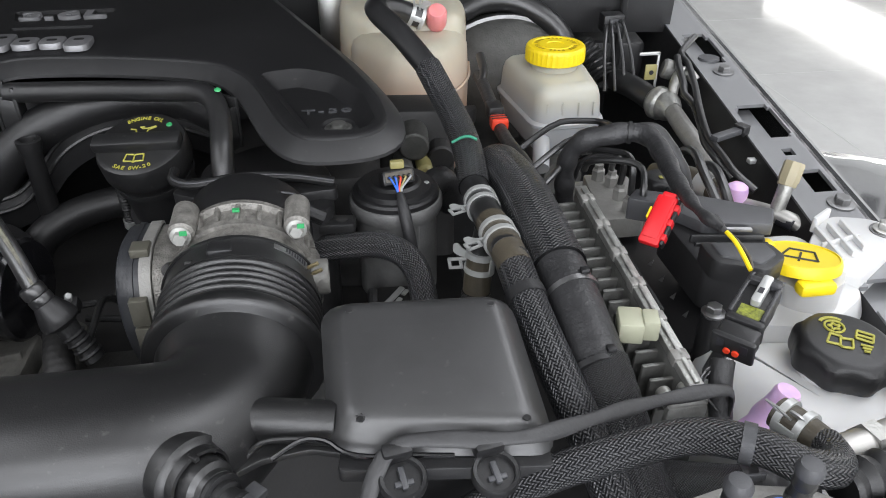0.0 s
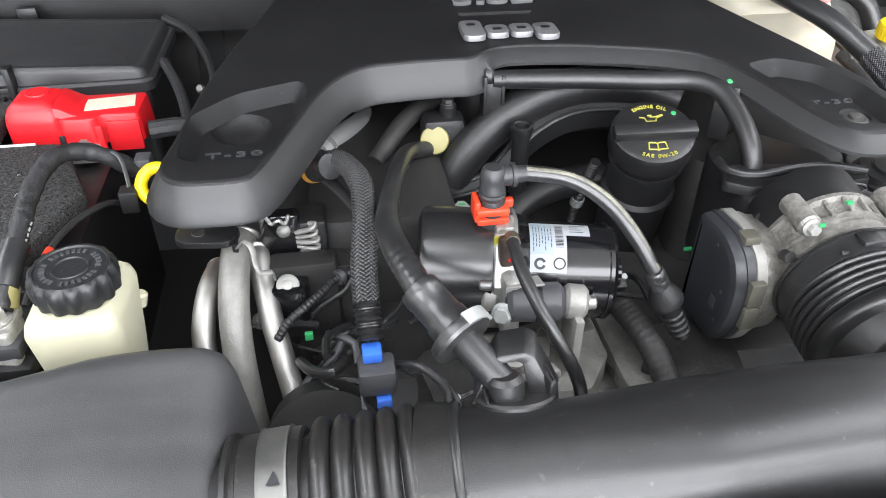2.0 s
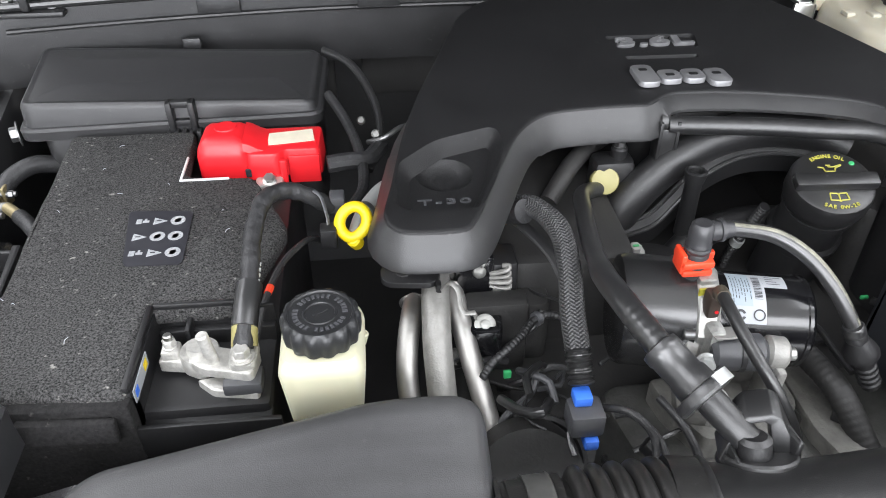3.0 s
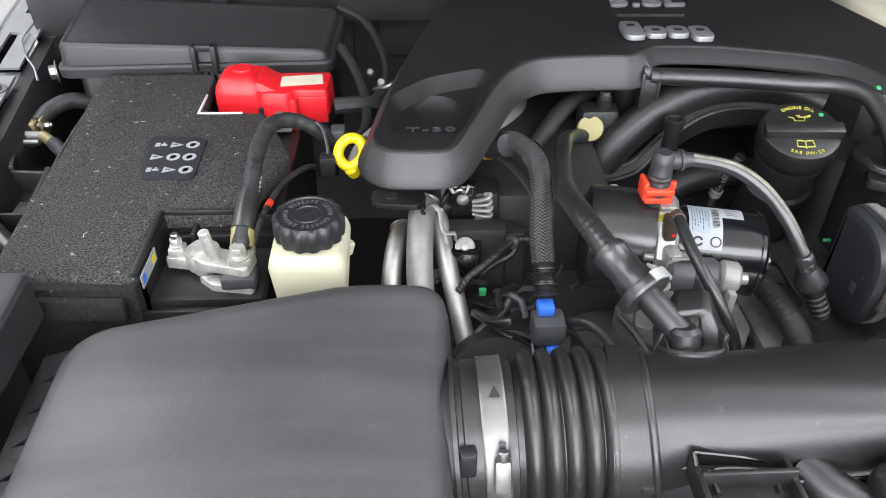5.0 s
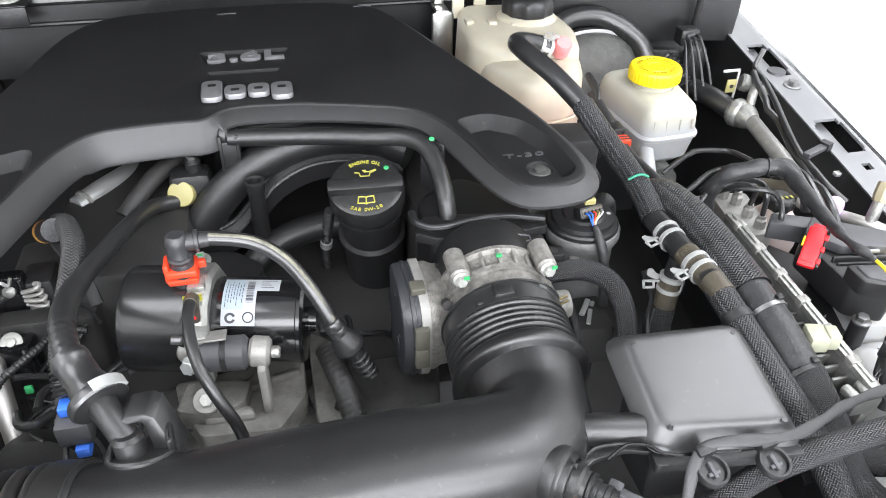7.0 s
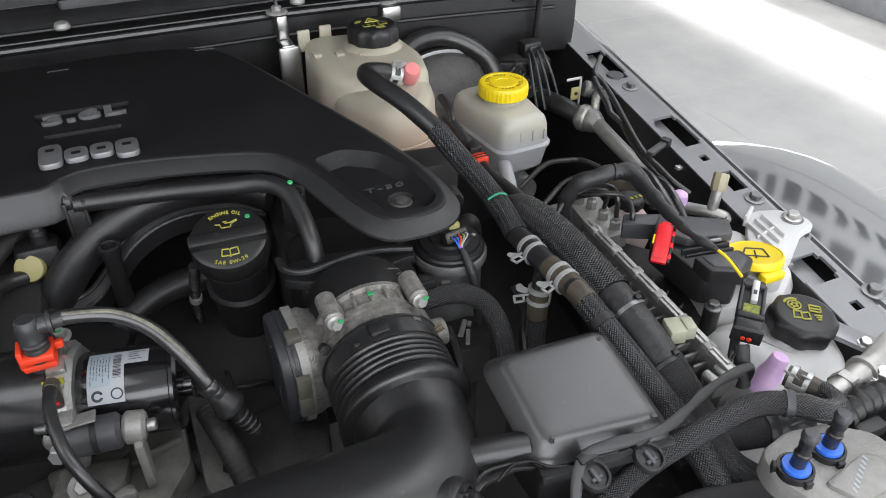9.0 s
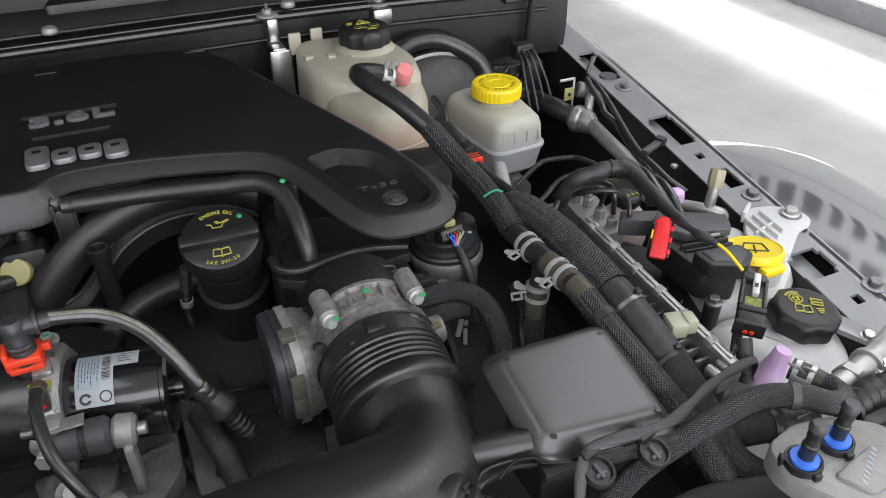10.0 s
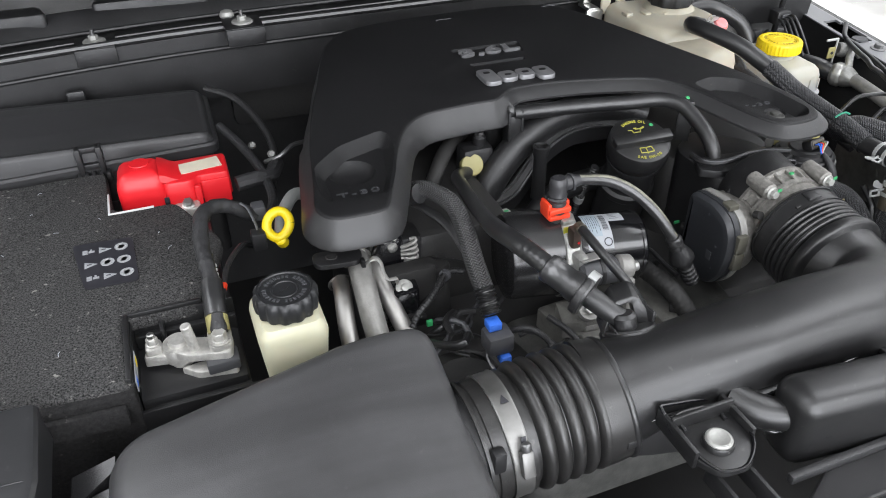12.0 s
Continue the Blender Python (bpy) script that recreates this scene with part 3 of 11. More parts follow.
def flare(sign, label):
    """The wheel-arch flare outside the body side."""
    ob = thing("fender_flare", (CX + sign * 0.9, 0.5, 0.8), label, "fender flare")
    bm = B()
    rows = []
    for k in range(25):
        y = -0.05 + 0.867 * k / 24
        arch = 0.971 - 0.22 * abs(y - 0.45) ** 2.2
        x0 = CX + sign * (side_x(max(y, 0.02)) + 0.012)
        w = 0.228 * math.sqrt(max(0.02, 1 - (max(0.0, y - 0.62) / 0.20) ** 2))
        rows.append([bm.verts.new(p) for p in ((x0, y, arch - 0.004), (x0 + sign * w * 0.5, y, arch), (x0 + sign * (w - 0.03), y, arch - 0.003), (x0 + sign * (w - 0.008), y, arch - 0.010),
                                               (x0 + sign * w, y, arch - 0.022), (x0 + sign * (w - 0.005), y, arch - 0.07))])
    for a, b in zip(rows, rows[1:]):
        for j in range(5):
            bm.faces.new((a[j], b[j], b[j + 1], a[j + 1]))
    edge = tube([r[5].co + Vector((0, 0, -0.003)) for r in rows[::2]], 0.004, 8, 0.03)
    part("flare_panel", bm, M_BODY, ob)
    part("edge_trim", edge, M_RUBBER, ob, "black rubber edge trim")
    return ob


flare(1, "silver painted wheel-arch flare outside the body side")
flare(-1, "silver painted wheel-arch flare outside the body side")

# bay floor and firewall
struct("bay_floor", box(CX - 0.86, CX + 0.86, -0.3, 1.3, 0.55, 0.62), M_DARK, "dark underbody under the engine", "floor")
FW = box(CX - 0.86, CX + 0.86, 1.16, 1.19, 0.6, 1.06)
struct("firewall", FW, M_COWL, "black painted firewall behind the engine", "firewall")


def cowl():
    ob = thing("windscreen_cowl", (CX, 1.15, 1.05), "black cowl panel with a folded front lip", "cowl")
    bm = B()
    rows = []
    for k in range(33):
        x = CX + (k / 32 - 0.5) * 1.58
        d = abs(x - CX)
        yb = 1.082 - 0.18 * max(0.0, d - 0.30) ** 1.6
        prof = ((yb + 0.004, 1.035), (yb, 1.085), (yb + 0.002, 1.136), (yb + 0.008, 1.141), (yb + 0.016, 1.139), (yb + 0.05, 1.132), (yb + 0.10, 1.132),
                (yb + 0.115, 1.150), (yb + 0.135, 1.158), (yb + 0.16, 1.152), (yb + 0.175, 1.13), (yb + 0.30, 1.15))
        rows.append([bm.verts.new((x, a, b)) for a, b in prof])
    for a, b in zip(rows, rows[1:]):
        for j in range(len(a) - 1):
            bm.faces.new((a[j], b[j], b[j + 1], a[j + 1]))
    part("panel", bm, M_COWL, ob)
    seal = tube([(CX + (k / 16 - 0.5) * 1.56, 1.084 - 0.18 * max(0.0, abs((k / 16 - 0.5) * 1.56) - 0.30) ** 1.6, 1.142) for k in range(17)], 0.005, 8, 0.02)
    part("seal", seal, M_RUBBER, ob, "black rubber edge seal")
    bow = lambda x, dy: 1.084 + dy - 0.18 * max(0.0, abs(x - CX) - 0.30) ** 1.6
    run = [CX + (k / 24 - 0.5) * 1.5 for k in range(25)]
    part("lower_lip", tube([(x, bow(x, -0.004), 1.112) for x in run], 0.0032, 8, 0.02), M_COWL, ob)
    part("front_fold", tube([(x, bow(x, 0.045), 1.136) for x in run], 0.0022, 8, 0.02), M_RUBBER, ob)
    part("rear_fold", tube([(x, bow(x, 0.085), 1.136) for x in run], 0.0035, 8, 0.02), M_COWL, ob)
    for x0, x1 in ((-1.0, -0.86), (-0.80, -0.62), (-0.55, -0.38), (-0.30, -0.12), (-0.05, 0.12)):
        ya, yb2 = bow((x0 + x1) / 2, 0.118), bow((x0 + x1) / 2, 0.165)
        part("raised_panel", slab([(x0, ya), (x1, ya), (x1 - 0.012, yb2), (x0 + 0.012, yb2)], 1.146, 1.166, 0.005, 0.010), M_COWL, ob)
    return ob


cowl()


def cowl_bolt(p, dome, label):
    ob = thing("cowl_bolt", p, label, "bolt", "bolts along the cowl")
    base = lathe([(0.016, 0), (0.016, 0.0015), (0.014, 0.003)], 24, m=Matrix.Translation(p)) if not dome else lathe([(0.011, 0), (0.0115, 0.003), (0.009, 0.008), (0.004, 0.010), (0.0, 0.0104)], 20, m=Matrix.Translation(p))
    part("washer" if not dome else "head", base, M_ZINC, ob)
    if not dome:
        part("stud", hexbolt((p[0], p[1], p[2] + 0.002), (0, 0, 1), 0.007, 0.006, 1.1), M_ZINC, ob)
        part("tip", rod((p[0], p[1], p[2] + 0.008), (p[0], p[1], p[2] + 0.018), 0.0028, 10), M_DULLSTEEL, ob)


for p, dome in (((-0.800, 1.095, 1.141), 0), ((-0.590, 1.074, 1.150), 0), ((-0.606, 1.125, 1.145), 1), ((-0.296, 1.148, 1.143), 1), ((-0.007, 1.072, 1.150), 0),
                ((0.035, 1.115, 1.146), 1), ((0.166, 1.078, 1.142), 0), ((0.225, 1.085, 1.138), 0), ((0.36, 1.06, 1.12), 1)):
    cowl_bolt(p, dome, "domed zinc bolt on the cowl" if dome else "zinc hexagon nut with wide washer on the cowl")


def cowl_tab(x, y, z):
    ob = thing("cowl_tab", (x, y, z), "black folded metal tab under a cowl nut", "bracket", "tabs along the cowl")
    part("tab", box(x - 0.028, x + 0.028, y - 0.026, y + 0.03, z - 0.004, z, 0.0015), M_COWL, ob)
    part("front_lip", box(x - 0.028, x + 0.028, y - 0.029, y - 0.025, z - 0.026, z - 0.001, 0.0015), M_COWL, ob)


cowl_tab(-0.800, 1.093, 1.141)
cowl_tab(-0.590, 1.072, 1.150)

# open hood above the bay, seen as a dark lining behind the cowl
hood = thing("hood", (CX, 1.30, 1.16), "open car hood propped up over the engine bay", "hood")
HM = Matrix.Translation((CX, 1.30, 1.17)) @ Matrix.Rotation(radians(-47), 4, "X")
part("outer_panel", slab([(-0.80, -1.18), (0.80, -1.18), (0.84, 0.0), (-0.84, 0.0)], 0.02, 0.035, 0.004, 0.05, m=HM), M_BODY, hood, "silver painted outer panel")
part("inner_panel", slab([(-0.78, -1.16), (0.78, -1.16), (0.82, -0.01), (-0.82, -0.01)], -0.012, 0.016, 0.004, 0.05, m=HM), M_COWL, hood, "black inner lining")
prop = thing("hood_prop_rod", (0.40, 1.03, 1.0), "thin black hood prop rod standing on the wing", "prop rod")
part("rod", rod((0.405, 1.03, 0.99), (0.40, 0.97, 1.55), 0.0055, 12), M_BLACK, prop)

# radiator support at the front
rs = thing("radiator_support", (CX, 0.1, 0.9), "black plastic radiator support panel at the front", "radiator support")
RSB = slab([(-0.98, -0.10), (0.40, -0.10), (0.40, 0.165), (0.12, 0.244), (-0.068, 0.238), (-0.14, 0.200), (-0.25, 0.198), (-0.33, 0.155), (-0.40, 0.105), (-0.98, 0.06)], 0.93, 0.998, 0.006, 0.02)
part("panel", RSB, M_FUSE, rs)
RSR = B()
box(-0.305, -0.13, 0.186, 0.194, 0.996, 1.006, 0.0025, bm=RSR)
box(-0.32, -0.13, 0.150, 0.154, 0.996, 1.002, 0.0015, bm=RSR)
box(-0.365, -0.361, 0.16, 0.222, 0.99, 1.010, 0.001, bm=RSR)
box(-0.334, -0.330, 0.16, 0.226, 0.99, 1.010, 0.001, bm=RSR)
box(-0.136, -0.13, 0.17, 0.196, 0.996, 1.008, 0.002, bm=RSR)
part("raised_edge", RSR, M_FUSE, rs)

for sg in (1, -1):
    wcv = thing("wing_corner_trim", (CX + sg * 0.80, 1.07, 1.05), "black plastic trim on the rear end of the fender rail", "trim")
    x1 = lambda y, u: CX + sg * (side_x(y) - u)
    y0 = 1.162
    part("trim", slab([(x1(y0, 0.062), y0), (x1(y0, 0.006), y0), (x1(1.19, 0.006), 1.19), (x1(1.19, 0.075), 1.19)][::sg], 1.0, rail_z(1.1) + 0.004, 0.003, 0.006), M_COWL, wcv)

for k, (x0, x1, z0, z1) in enumerate(((-0.90, -0.66, 0.93, 1.03), (-0.62, -0.45, 0.95, 1.02), (-0.18, 0.02, 0.95, 1.02), (0.08, 0.30, 0.93, 1.03))):
    fp = thing("insulation_mat", (x0, 1.15, z0), "black pressed insulation mat on the firewall", "insulation")
    part("pad", join(slab([(x0, z0), (x1, z0), (x1, z1), (x0, z1)], 0, 0.010, 0.004, 0.015), B(), Matrix.Translation((0, 1.159, 0)) @ Matrix.Rotation(radians(90), 4, "X")), M_DARK, fp)

for sg in (1, -1):
    hx = CX + sg * 0.72
    leaf = part("hinge", box(hx - 0.045, hx + 0.045, 1.030, 1.100, 1.128, 1.136, 0.003), M_COWL, hood, "dark steel hinge bolted to the cowl corner")
    part("hinge_arm", box(hx - 0.006, hx + 0.006, 1.030, 1.160, 1.136, 1.180, 0.004), M_COWL, leaf)
    for bx in (-0.028, 0.026):
        part("hinge_bolt", hexbolt((hx + bx, 1.055, 1.136), (0, 0, 1), 0.008, 0.007, 1.5), M_DULLSTEEL, leaf)
    part("pivot", rod((hx - 0.014, 1.12, 1.165), (hx + 0.014, 1.12, 1.165), 0.011, 18, ch=0.002), M_DULLSTEEL, leaf)

# ---- left of the engine: battery, fuse box, air box ----
M_SYMBOL = mat("sticker_print", (0.30, 0.31, 0.32), 0.5, vary=0.35, vscale=500)

M_BRASSY = mat("tarnished_brass", (0.30, 0.25, 0.14), 0.45, metal=0.7, vary=0.4, vscale=80, grain=0.5, gscale=380)
# darker copy of the blanket felt: shade on the front put into its colour
M_FELTSHADE = mat("shaded_felt", (0.018, 0.0175, 0.0175), 0.97, vary=0.6, vscale=300, grain=0.8, gscale=420, dust=0.15, spec=0.15)
M_SNORKEL = mat("snorkel_plastic", (0.024, 0.0245, 0.026), 0.34, grain=0.12, gscale=1200, vary=0.3, dust=0.06, spec=0.8)


def battery():
    ob = thing("battery", (-0.82, 0.65, 0.80), "car battery wrapped in a black felt blanket", "battery")
    part("case", box(-0.925, -0.70, 0.465, 0.85, 0.80, 1.015, 0.006), M_BLACK, ob, "black plastic battery case")
    outline = [(-0.951, 0.862), (-0.938, 0.66), (-0.922, 0.458), (-0.797, 0.450), (-0.802, 0.545), (-0.728, 0.545), (-0.694, 0.655), (-0.735, 0.752), (-0.806, 0.757), (-0.812, 0.862)]
    wob = lambda x, y: 0.0025 * noise.noise(Vector((x * 14, y * 14, 0))) + 0.0008 * noise.noise(Vector((x * 90, y * 90, 3)))
    own = B()
    loop = round_poly(outline, 0.012, 3)
    if area2(loop) < 0:
        loop = loop[::-1]
    dense = []
    for a, b in zip(loop, loop[1:] + loop[:1]):
        n = max(int((b - a).length / 0.012), 1)
        dense += [a.lerp(b, i / n) for i in range(n)]
    up = lambda lp, z: [Vector((p.x, p.y, z + wob(p.x, p.y))) for p in lp]
    ring_stack(own, [up(inset(dense, 0.004), 1.032), up(dense, 1.036), up(dense, 1.045), up(inset(dense, 0.002), 1.049), up(inset(dense, 0.006), 1.051)])
    part("felt_blanket", own, M_FELT, ob, "coarse black felt cover")
    # hanging flap and folded tab at the front
    own = slab([(-0.879, 0.439), (-0.806, 0.434), (-0.806, 0.442), (-0.879, 0.447)], 1.021, 1.039, 0.003, 0.003)
    for v in own.verts:
        v.co.y += 0.003 * noise.noise(v.co * 40) - 0.10 * (1.039 - v.co.z)
    part("front_tab", own, M_FELTSHADE, ob)
    own = slab([(-0.922, 0.4475), (-0.797, 0.443), (-0.797, 0.47), (-0.925, 0.47)], 0.90, 1.045, 0.003, 0.004)
    part("front_wrap", own, M_FELTSHADE, ob, "black felt folded down over the battery front")
    st = slab([(-0.849, 0.693), (-0.787, 0.688), (-0.784, 0.603), (-0.836, 0.605)], 1.0515, 1.0526, 0, 0.006)
    sticker = part("warning_sticker", st, M_BLACKINK, ob, "black sticker with white warning symbols")
    for r in range(3):
        for c in range(3):
            x = -0.833 + c * 0.0165 - (r - 1) * -0.002 + 0.003
            y = 0.673 - r * 0.0255 - c * 0.0005
            flat = Matrix.Translation((x, y, 1.0527))
            if (c == 2) or (r == 1 and c == 1):
                sym = lathe([(0.0058, 0), (0.0070, 0), (0.0070, 0.0006), (0.0058, 0.0006)], 24, m=flat)
                join(slab([(-0.003, -0.0035), (0.001, -0.004), (0.0035, 0.0), (0.002, 0.0035), (-0.0025, 0.002)], 0, 0.0006, 0, 0.001), sym, flat)
                part("symbol", sym, M_SYMBOL, sticker)
            elif (r, c) in ((0, 1), (1, 0), (2, 1)):
                tri = slab([(-0.006, -0.0055), (0.0065, -0.0005), (-0.006, 0.0055)], 0, 0.0006, 0, m=flat)
                part("symbol", tri, M_SYMBOL, sticker)
                part("symbol_mark", box(-0.0035, 0.001, -0.0007, 0.0007, 0.0006, 0.0008, m=flat), M_BLACKINK, sticker)
            else:
                own = box(-0.006, -0.001, -0.0035, 0.0035, 0, 0.0006, m=flat)
                box(0.0, 0.006, -0.002, 0.001, 0, 0.0006, bm=own, m=flat)
                box(0.0015, 0.0035, 0.001, 0.004, 0, 0.0006, bm=own, m=flat)
                part("symbol", own, M_SYMBOL, sticker)
    # tray round the negative post
    part("tray_floor", box(-0.800, -0.700, 0.455, 0.548, 1.000, 1.006, 0.001), M_BLACK, ob)
    part("tray_wall", box(-0.800, -0.797, 0.455, 0.548, 1.006, 1.047, 0.001), M_BLACK, ob)
    part("tray_wall", box(-0.797, -0.700, 0.546, 0.549, 1.006, 1.047, 0.001), M_BLACK, ob)
    part("tray_step", box(-0.797, -0.700, 0.538, 0.546, 1.006, 1.030, 0.002), M_BLACK, ob)
    part("tray_step", box(-0.772, -0.768, 0.528, 0.546, 1.006, 1.040, 0.001), M_BLACK, ob)
    part("tray_lip", box(-0.803, -0.690, 0.446, 0.450, 0.985, 1.018, 0.001), M_BLACK, ob)
    part("tray_lip", box(-0.800, -0.692, 0.452, 0.456, 1.000, 1.012, 0.001), M_BLACK, ob)
    part("side_label", box(-0.7965, -0.7955, 0.458, 0.500, 1.034, 1.0465, 0), M_PAPER, ob, "edge of a white battery label")
    part("label_patch", box(-0.7955, -0.7951, 0.488, 0.496, 1.037, 1.044, 0), M_YELLOW, ob)
    part("label_patch", box(-0.7955, -0.7951, 0.461, 0.468, 1.037, 1.044, 0), M_BLUE, ob)
    part("cut_edge", box(-0.803, -0.798, 0.455, 0.548, 1.0475, 1.0535, 0.001), M_BLACK, ob)
    part("cut_edge", box(-0.798, -0.730, 0.5465, 0.550, 1.0475, 1.0530, 0.001), M_BLACK, ob)
    part("white_trim", box(-0.811, -0.8085, 0.748, 0.795, 1.05, 1.0530, 0.0008), M_WHITE, ob, "white edge along the blanket's cut-out")
    part("white_trim", box(-0.811, -0.760, 0.7455, 0.748, 1.05, 1.0530, 0.0008), M_WHITE, ob, "white edge along the blanket's cut-out")
    frnd = random.Random(8)
    for k in range(12):
        x, y = frnd.uniform(-0.93, -0.74), frnd.uniform(0.47, 0.84)
        if (-0.86 < x < -0.77 and 0.59 < y < 0.70) or (x > -0.81 and (y < 0.56 or y > 0.73)):
            continue
        a, ln = frnd.uniform(0, 6.28), frnd.uniform(0.001, 0.0035)
        p0 = Vector((x, y, 1.0528))
        dv = Vector((math.cos(a), math.sin(a), 0)) * ln
        part("lint", tube([p0 - dv, p0 + Vector((0, 0, 0.0008)), p0 + dv + Vector((dv.y, -dv.x, 0)) * 0.4], 0.00028, 5, 0.001), M_GREYINK, ob, "pale lint")
    return ob


battery()


def negative_terminal():
    ob = thing("battery_terminal", (-0.745, 0.50, 1.006), "silver negative battery clamp with studs and a sensor", "battery terminal")
    part("post", lathe([(0.011, 0), (0.010, 0.035), (0.009, 0.038)], 20, m=Matrix.Translation((-0.757, 0.507, 1.005))), M_LEAD, ob, "round lead post")
    part("clamp_ring", lathe([(0.0112, 0), (0.0155, 0), (0.0160, 0.002), (0.0160, 0.014), (0.0150, 0.016), (0.0112, 0.016)], 26, m=Matrix.Translation((-0.757, 0.507, 1.022))), M_LEAD, ob, "cast clamp ring")
    part("jaw", slab([(-0.790, 0.502), (-0.768, 0.498), (-0.764, 0.508), (-0.788, 0.512)], 1.022, 1.033, 0.002, 0.003), M_LEAD, ob)
    part("jaw_block", box(-0.787, -0.772, 0.502, 0.517, 1.026, 1.041, 0.003), M_LEAD, ob)
    part("clamp_nut", hexbolt((-0.7795, 0.5095, 1.041), (0, 0, 1), 0.0055, 0.006, 1.1), M_LEAD, ob)
    part("clamp_bolt", rod((-0.7795, 0.5095, 1.045), (-0.7795, 0.5095, 1.054), 0.0036, 14, ch=0.001), M_STEEL, ob)
    part("arm", slab([(-0.766, 0.496), (-0.752, 0.484), (-0.712, 0.474), (-0.707, 0.500), (-0.735, 0.506), (-0.75, 0.512)], 1.031, 1.039, 0.002, 0.006), M_LEAD, ob, "flat cast arm")
    part("lower_arm", slab([(-0.760, 0.490), (-0.745, 0.476), (-0.709, 0.470), (-0.708, 0.482), (-0.74, 0.492)], 1.012, 1.022, 0.002, 0.004), M_LEAD, ob)
    stud = part("stud", rod((-0.743, 0.492, 1.034), (-0.747, 0.489, 1.070), 0.0048, 18, ch=0.001), M_LEAD, ob, "threaded steel stud")
    for k in range(11):
        f = k / 11
        part("thread", lathe([(0.0047, -0.0009), (0.0050, 0), (0.0047, 0.0009)], 16, m=axis((-0.7435 - 0.0030 * f, 0.4917 - 0.0024 * f, 1.038 + 0.028 * f), (-0.7475 - 0.003 * f, 0.4887 - 0.0024 * f, 1.074 + 0.028 * f))), M_LEAD, stud)
    part("nut_washer", lathe([(0.010, 0), (0.010, 0.0015), (0.0, 0.0015)], 20, m=Matrix.Translation((-0.720, 0.487, 1.045))), M_LEAD, ob)
    part("nut", hexbolt((-0.720, 0.487, 1.0465), (0, 0, 1), 0.0070, 0.007, 1.1), M_LEAD, ob)
    part("sensor", box(-0.736, -0.706, 0.471, 0.492, 1.019, 1.031, 0.002), M_GREY, ob, "small dark current sensor")
    return ob


M_LEAD = mat("dull_tinned_metal", (0.52, 0.51, 0.48), 0.45, metal=0.55, vary=0.25, vscale=160, grain=0.6, gscale=500, rvary=0.3)
negative_terminal()


def battery_cable():
    ob = thing("battery_cable", (-0.71, 0.55, 1.03), "thick black taped battery cable arching over the blanket", "cable")
    pts = [(-0.719, 0.494, 1.048), (-0.718, 0.512, 1.060), (-0.716, 0.545, 1.070), (-0.717, 0.60, 1.082), (-0.710, 0.645, 1.088), (-0.692, 0.668, 1.082), (-0.672, 0.675, 1.070), (-0.655, 0.685, 1.050)]
    part("cable", tube(pts, 0.0095, 16, 0.004, radius=lambda s, L: 0.0080 + 0.0004 * math.sin(s * 420) + 0.0003 * math.sin(s * 173)), M_TAPE, ob)
    part("boot", tube([(-0.7185, 0.508, 1.057), (-0.7175, 0.522, 1.0635), (-0.716, 0.545, 1.070)], 0.0105, 18, 0.004), M_HOSE, ob, "glossy black heat-shrink boot")
    part("lug", slab([(-0.731, 0.478), (-0.709, 0.478), (-0.708, 0.508), (-0.730, 0.510)], 1.039, 1.045, 0.0015, 0.009), M_LEAD, ob, "tinned copper cable lug")
    part("lug_barrel", tube([(-0.719, 0.498, 1.046), (-0.7185, 0.512, 1.058)], 0.0105, 18, 0.003), M_KNOB, ob, "yellowed lug barrel")
    for k in range(4):
        part("printed_mark", tube([(-0.7085, 0.545 + k * 0.006, 1.0720 + k * 0.0012), (-0.7083, 0.548 + k * 0.006, 1.0727 + k * 0.0012)], 0.0009, 6, 0.002), M_CLAMP, ob)
    part("clip", box(-0.664, -0.648, 0.640, 0.656, 1.030, 1.052, 0.002), M_BLACK, ob, "black cable clip")
    part("clip_strap", tube([(-0.668, 0.672, 1.078), (-0.661, 0.668, 1.072), (-0.656, 0.655, 1.056), (-0.656, 0.648, 1.045)], 0.0022, 8, 0.003, flat=0.5), M_GREY, ob)
    part("tie", box(-0.655, -0.640, 0.680, 0.698, 1.044, 1.062, 0.002), M_GREY, ob)
    return ob


battery_cable()


def thin_wire(name, pts, r, material, label, category="wire", n=8):
    ob = thing(name, pts[0], label, category)
    part("wire", tube(pts, r, n, 0.008), material, ob)
    return ob


thin_wire("sensor_wire", [(-0.715, 0.52, 1.03), (-0.709, 0.55, 1.043), (-0.697, 0.60, 1.047), (-0.676, 0.645, 1.04), (-0.664, 0.67, 1.02)], 0.003, M_TAPE, "thin black wire beside the battery")
ot = thing("wire_marker", (-0.705, 0.566, 1.045), "small orange tape marker on a black wire", "marker")
part("tape", tube([(-0.7065, 0.563, 1.045), (-0.7045, 0.571, 1.046)], 0.0036, 8), M_ORANGE, ot)


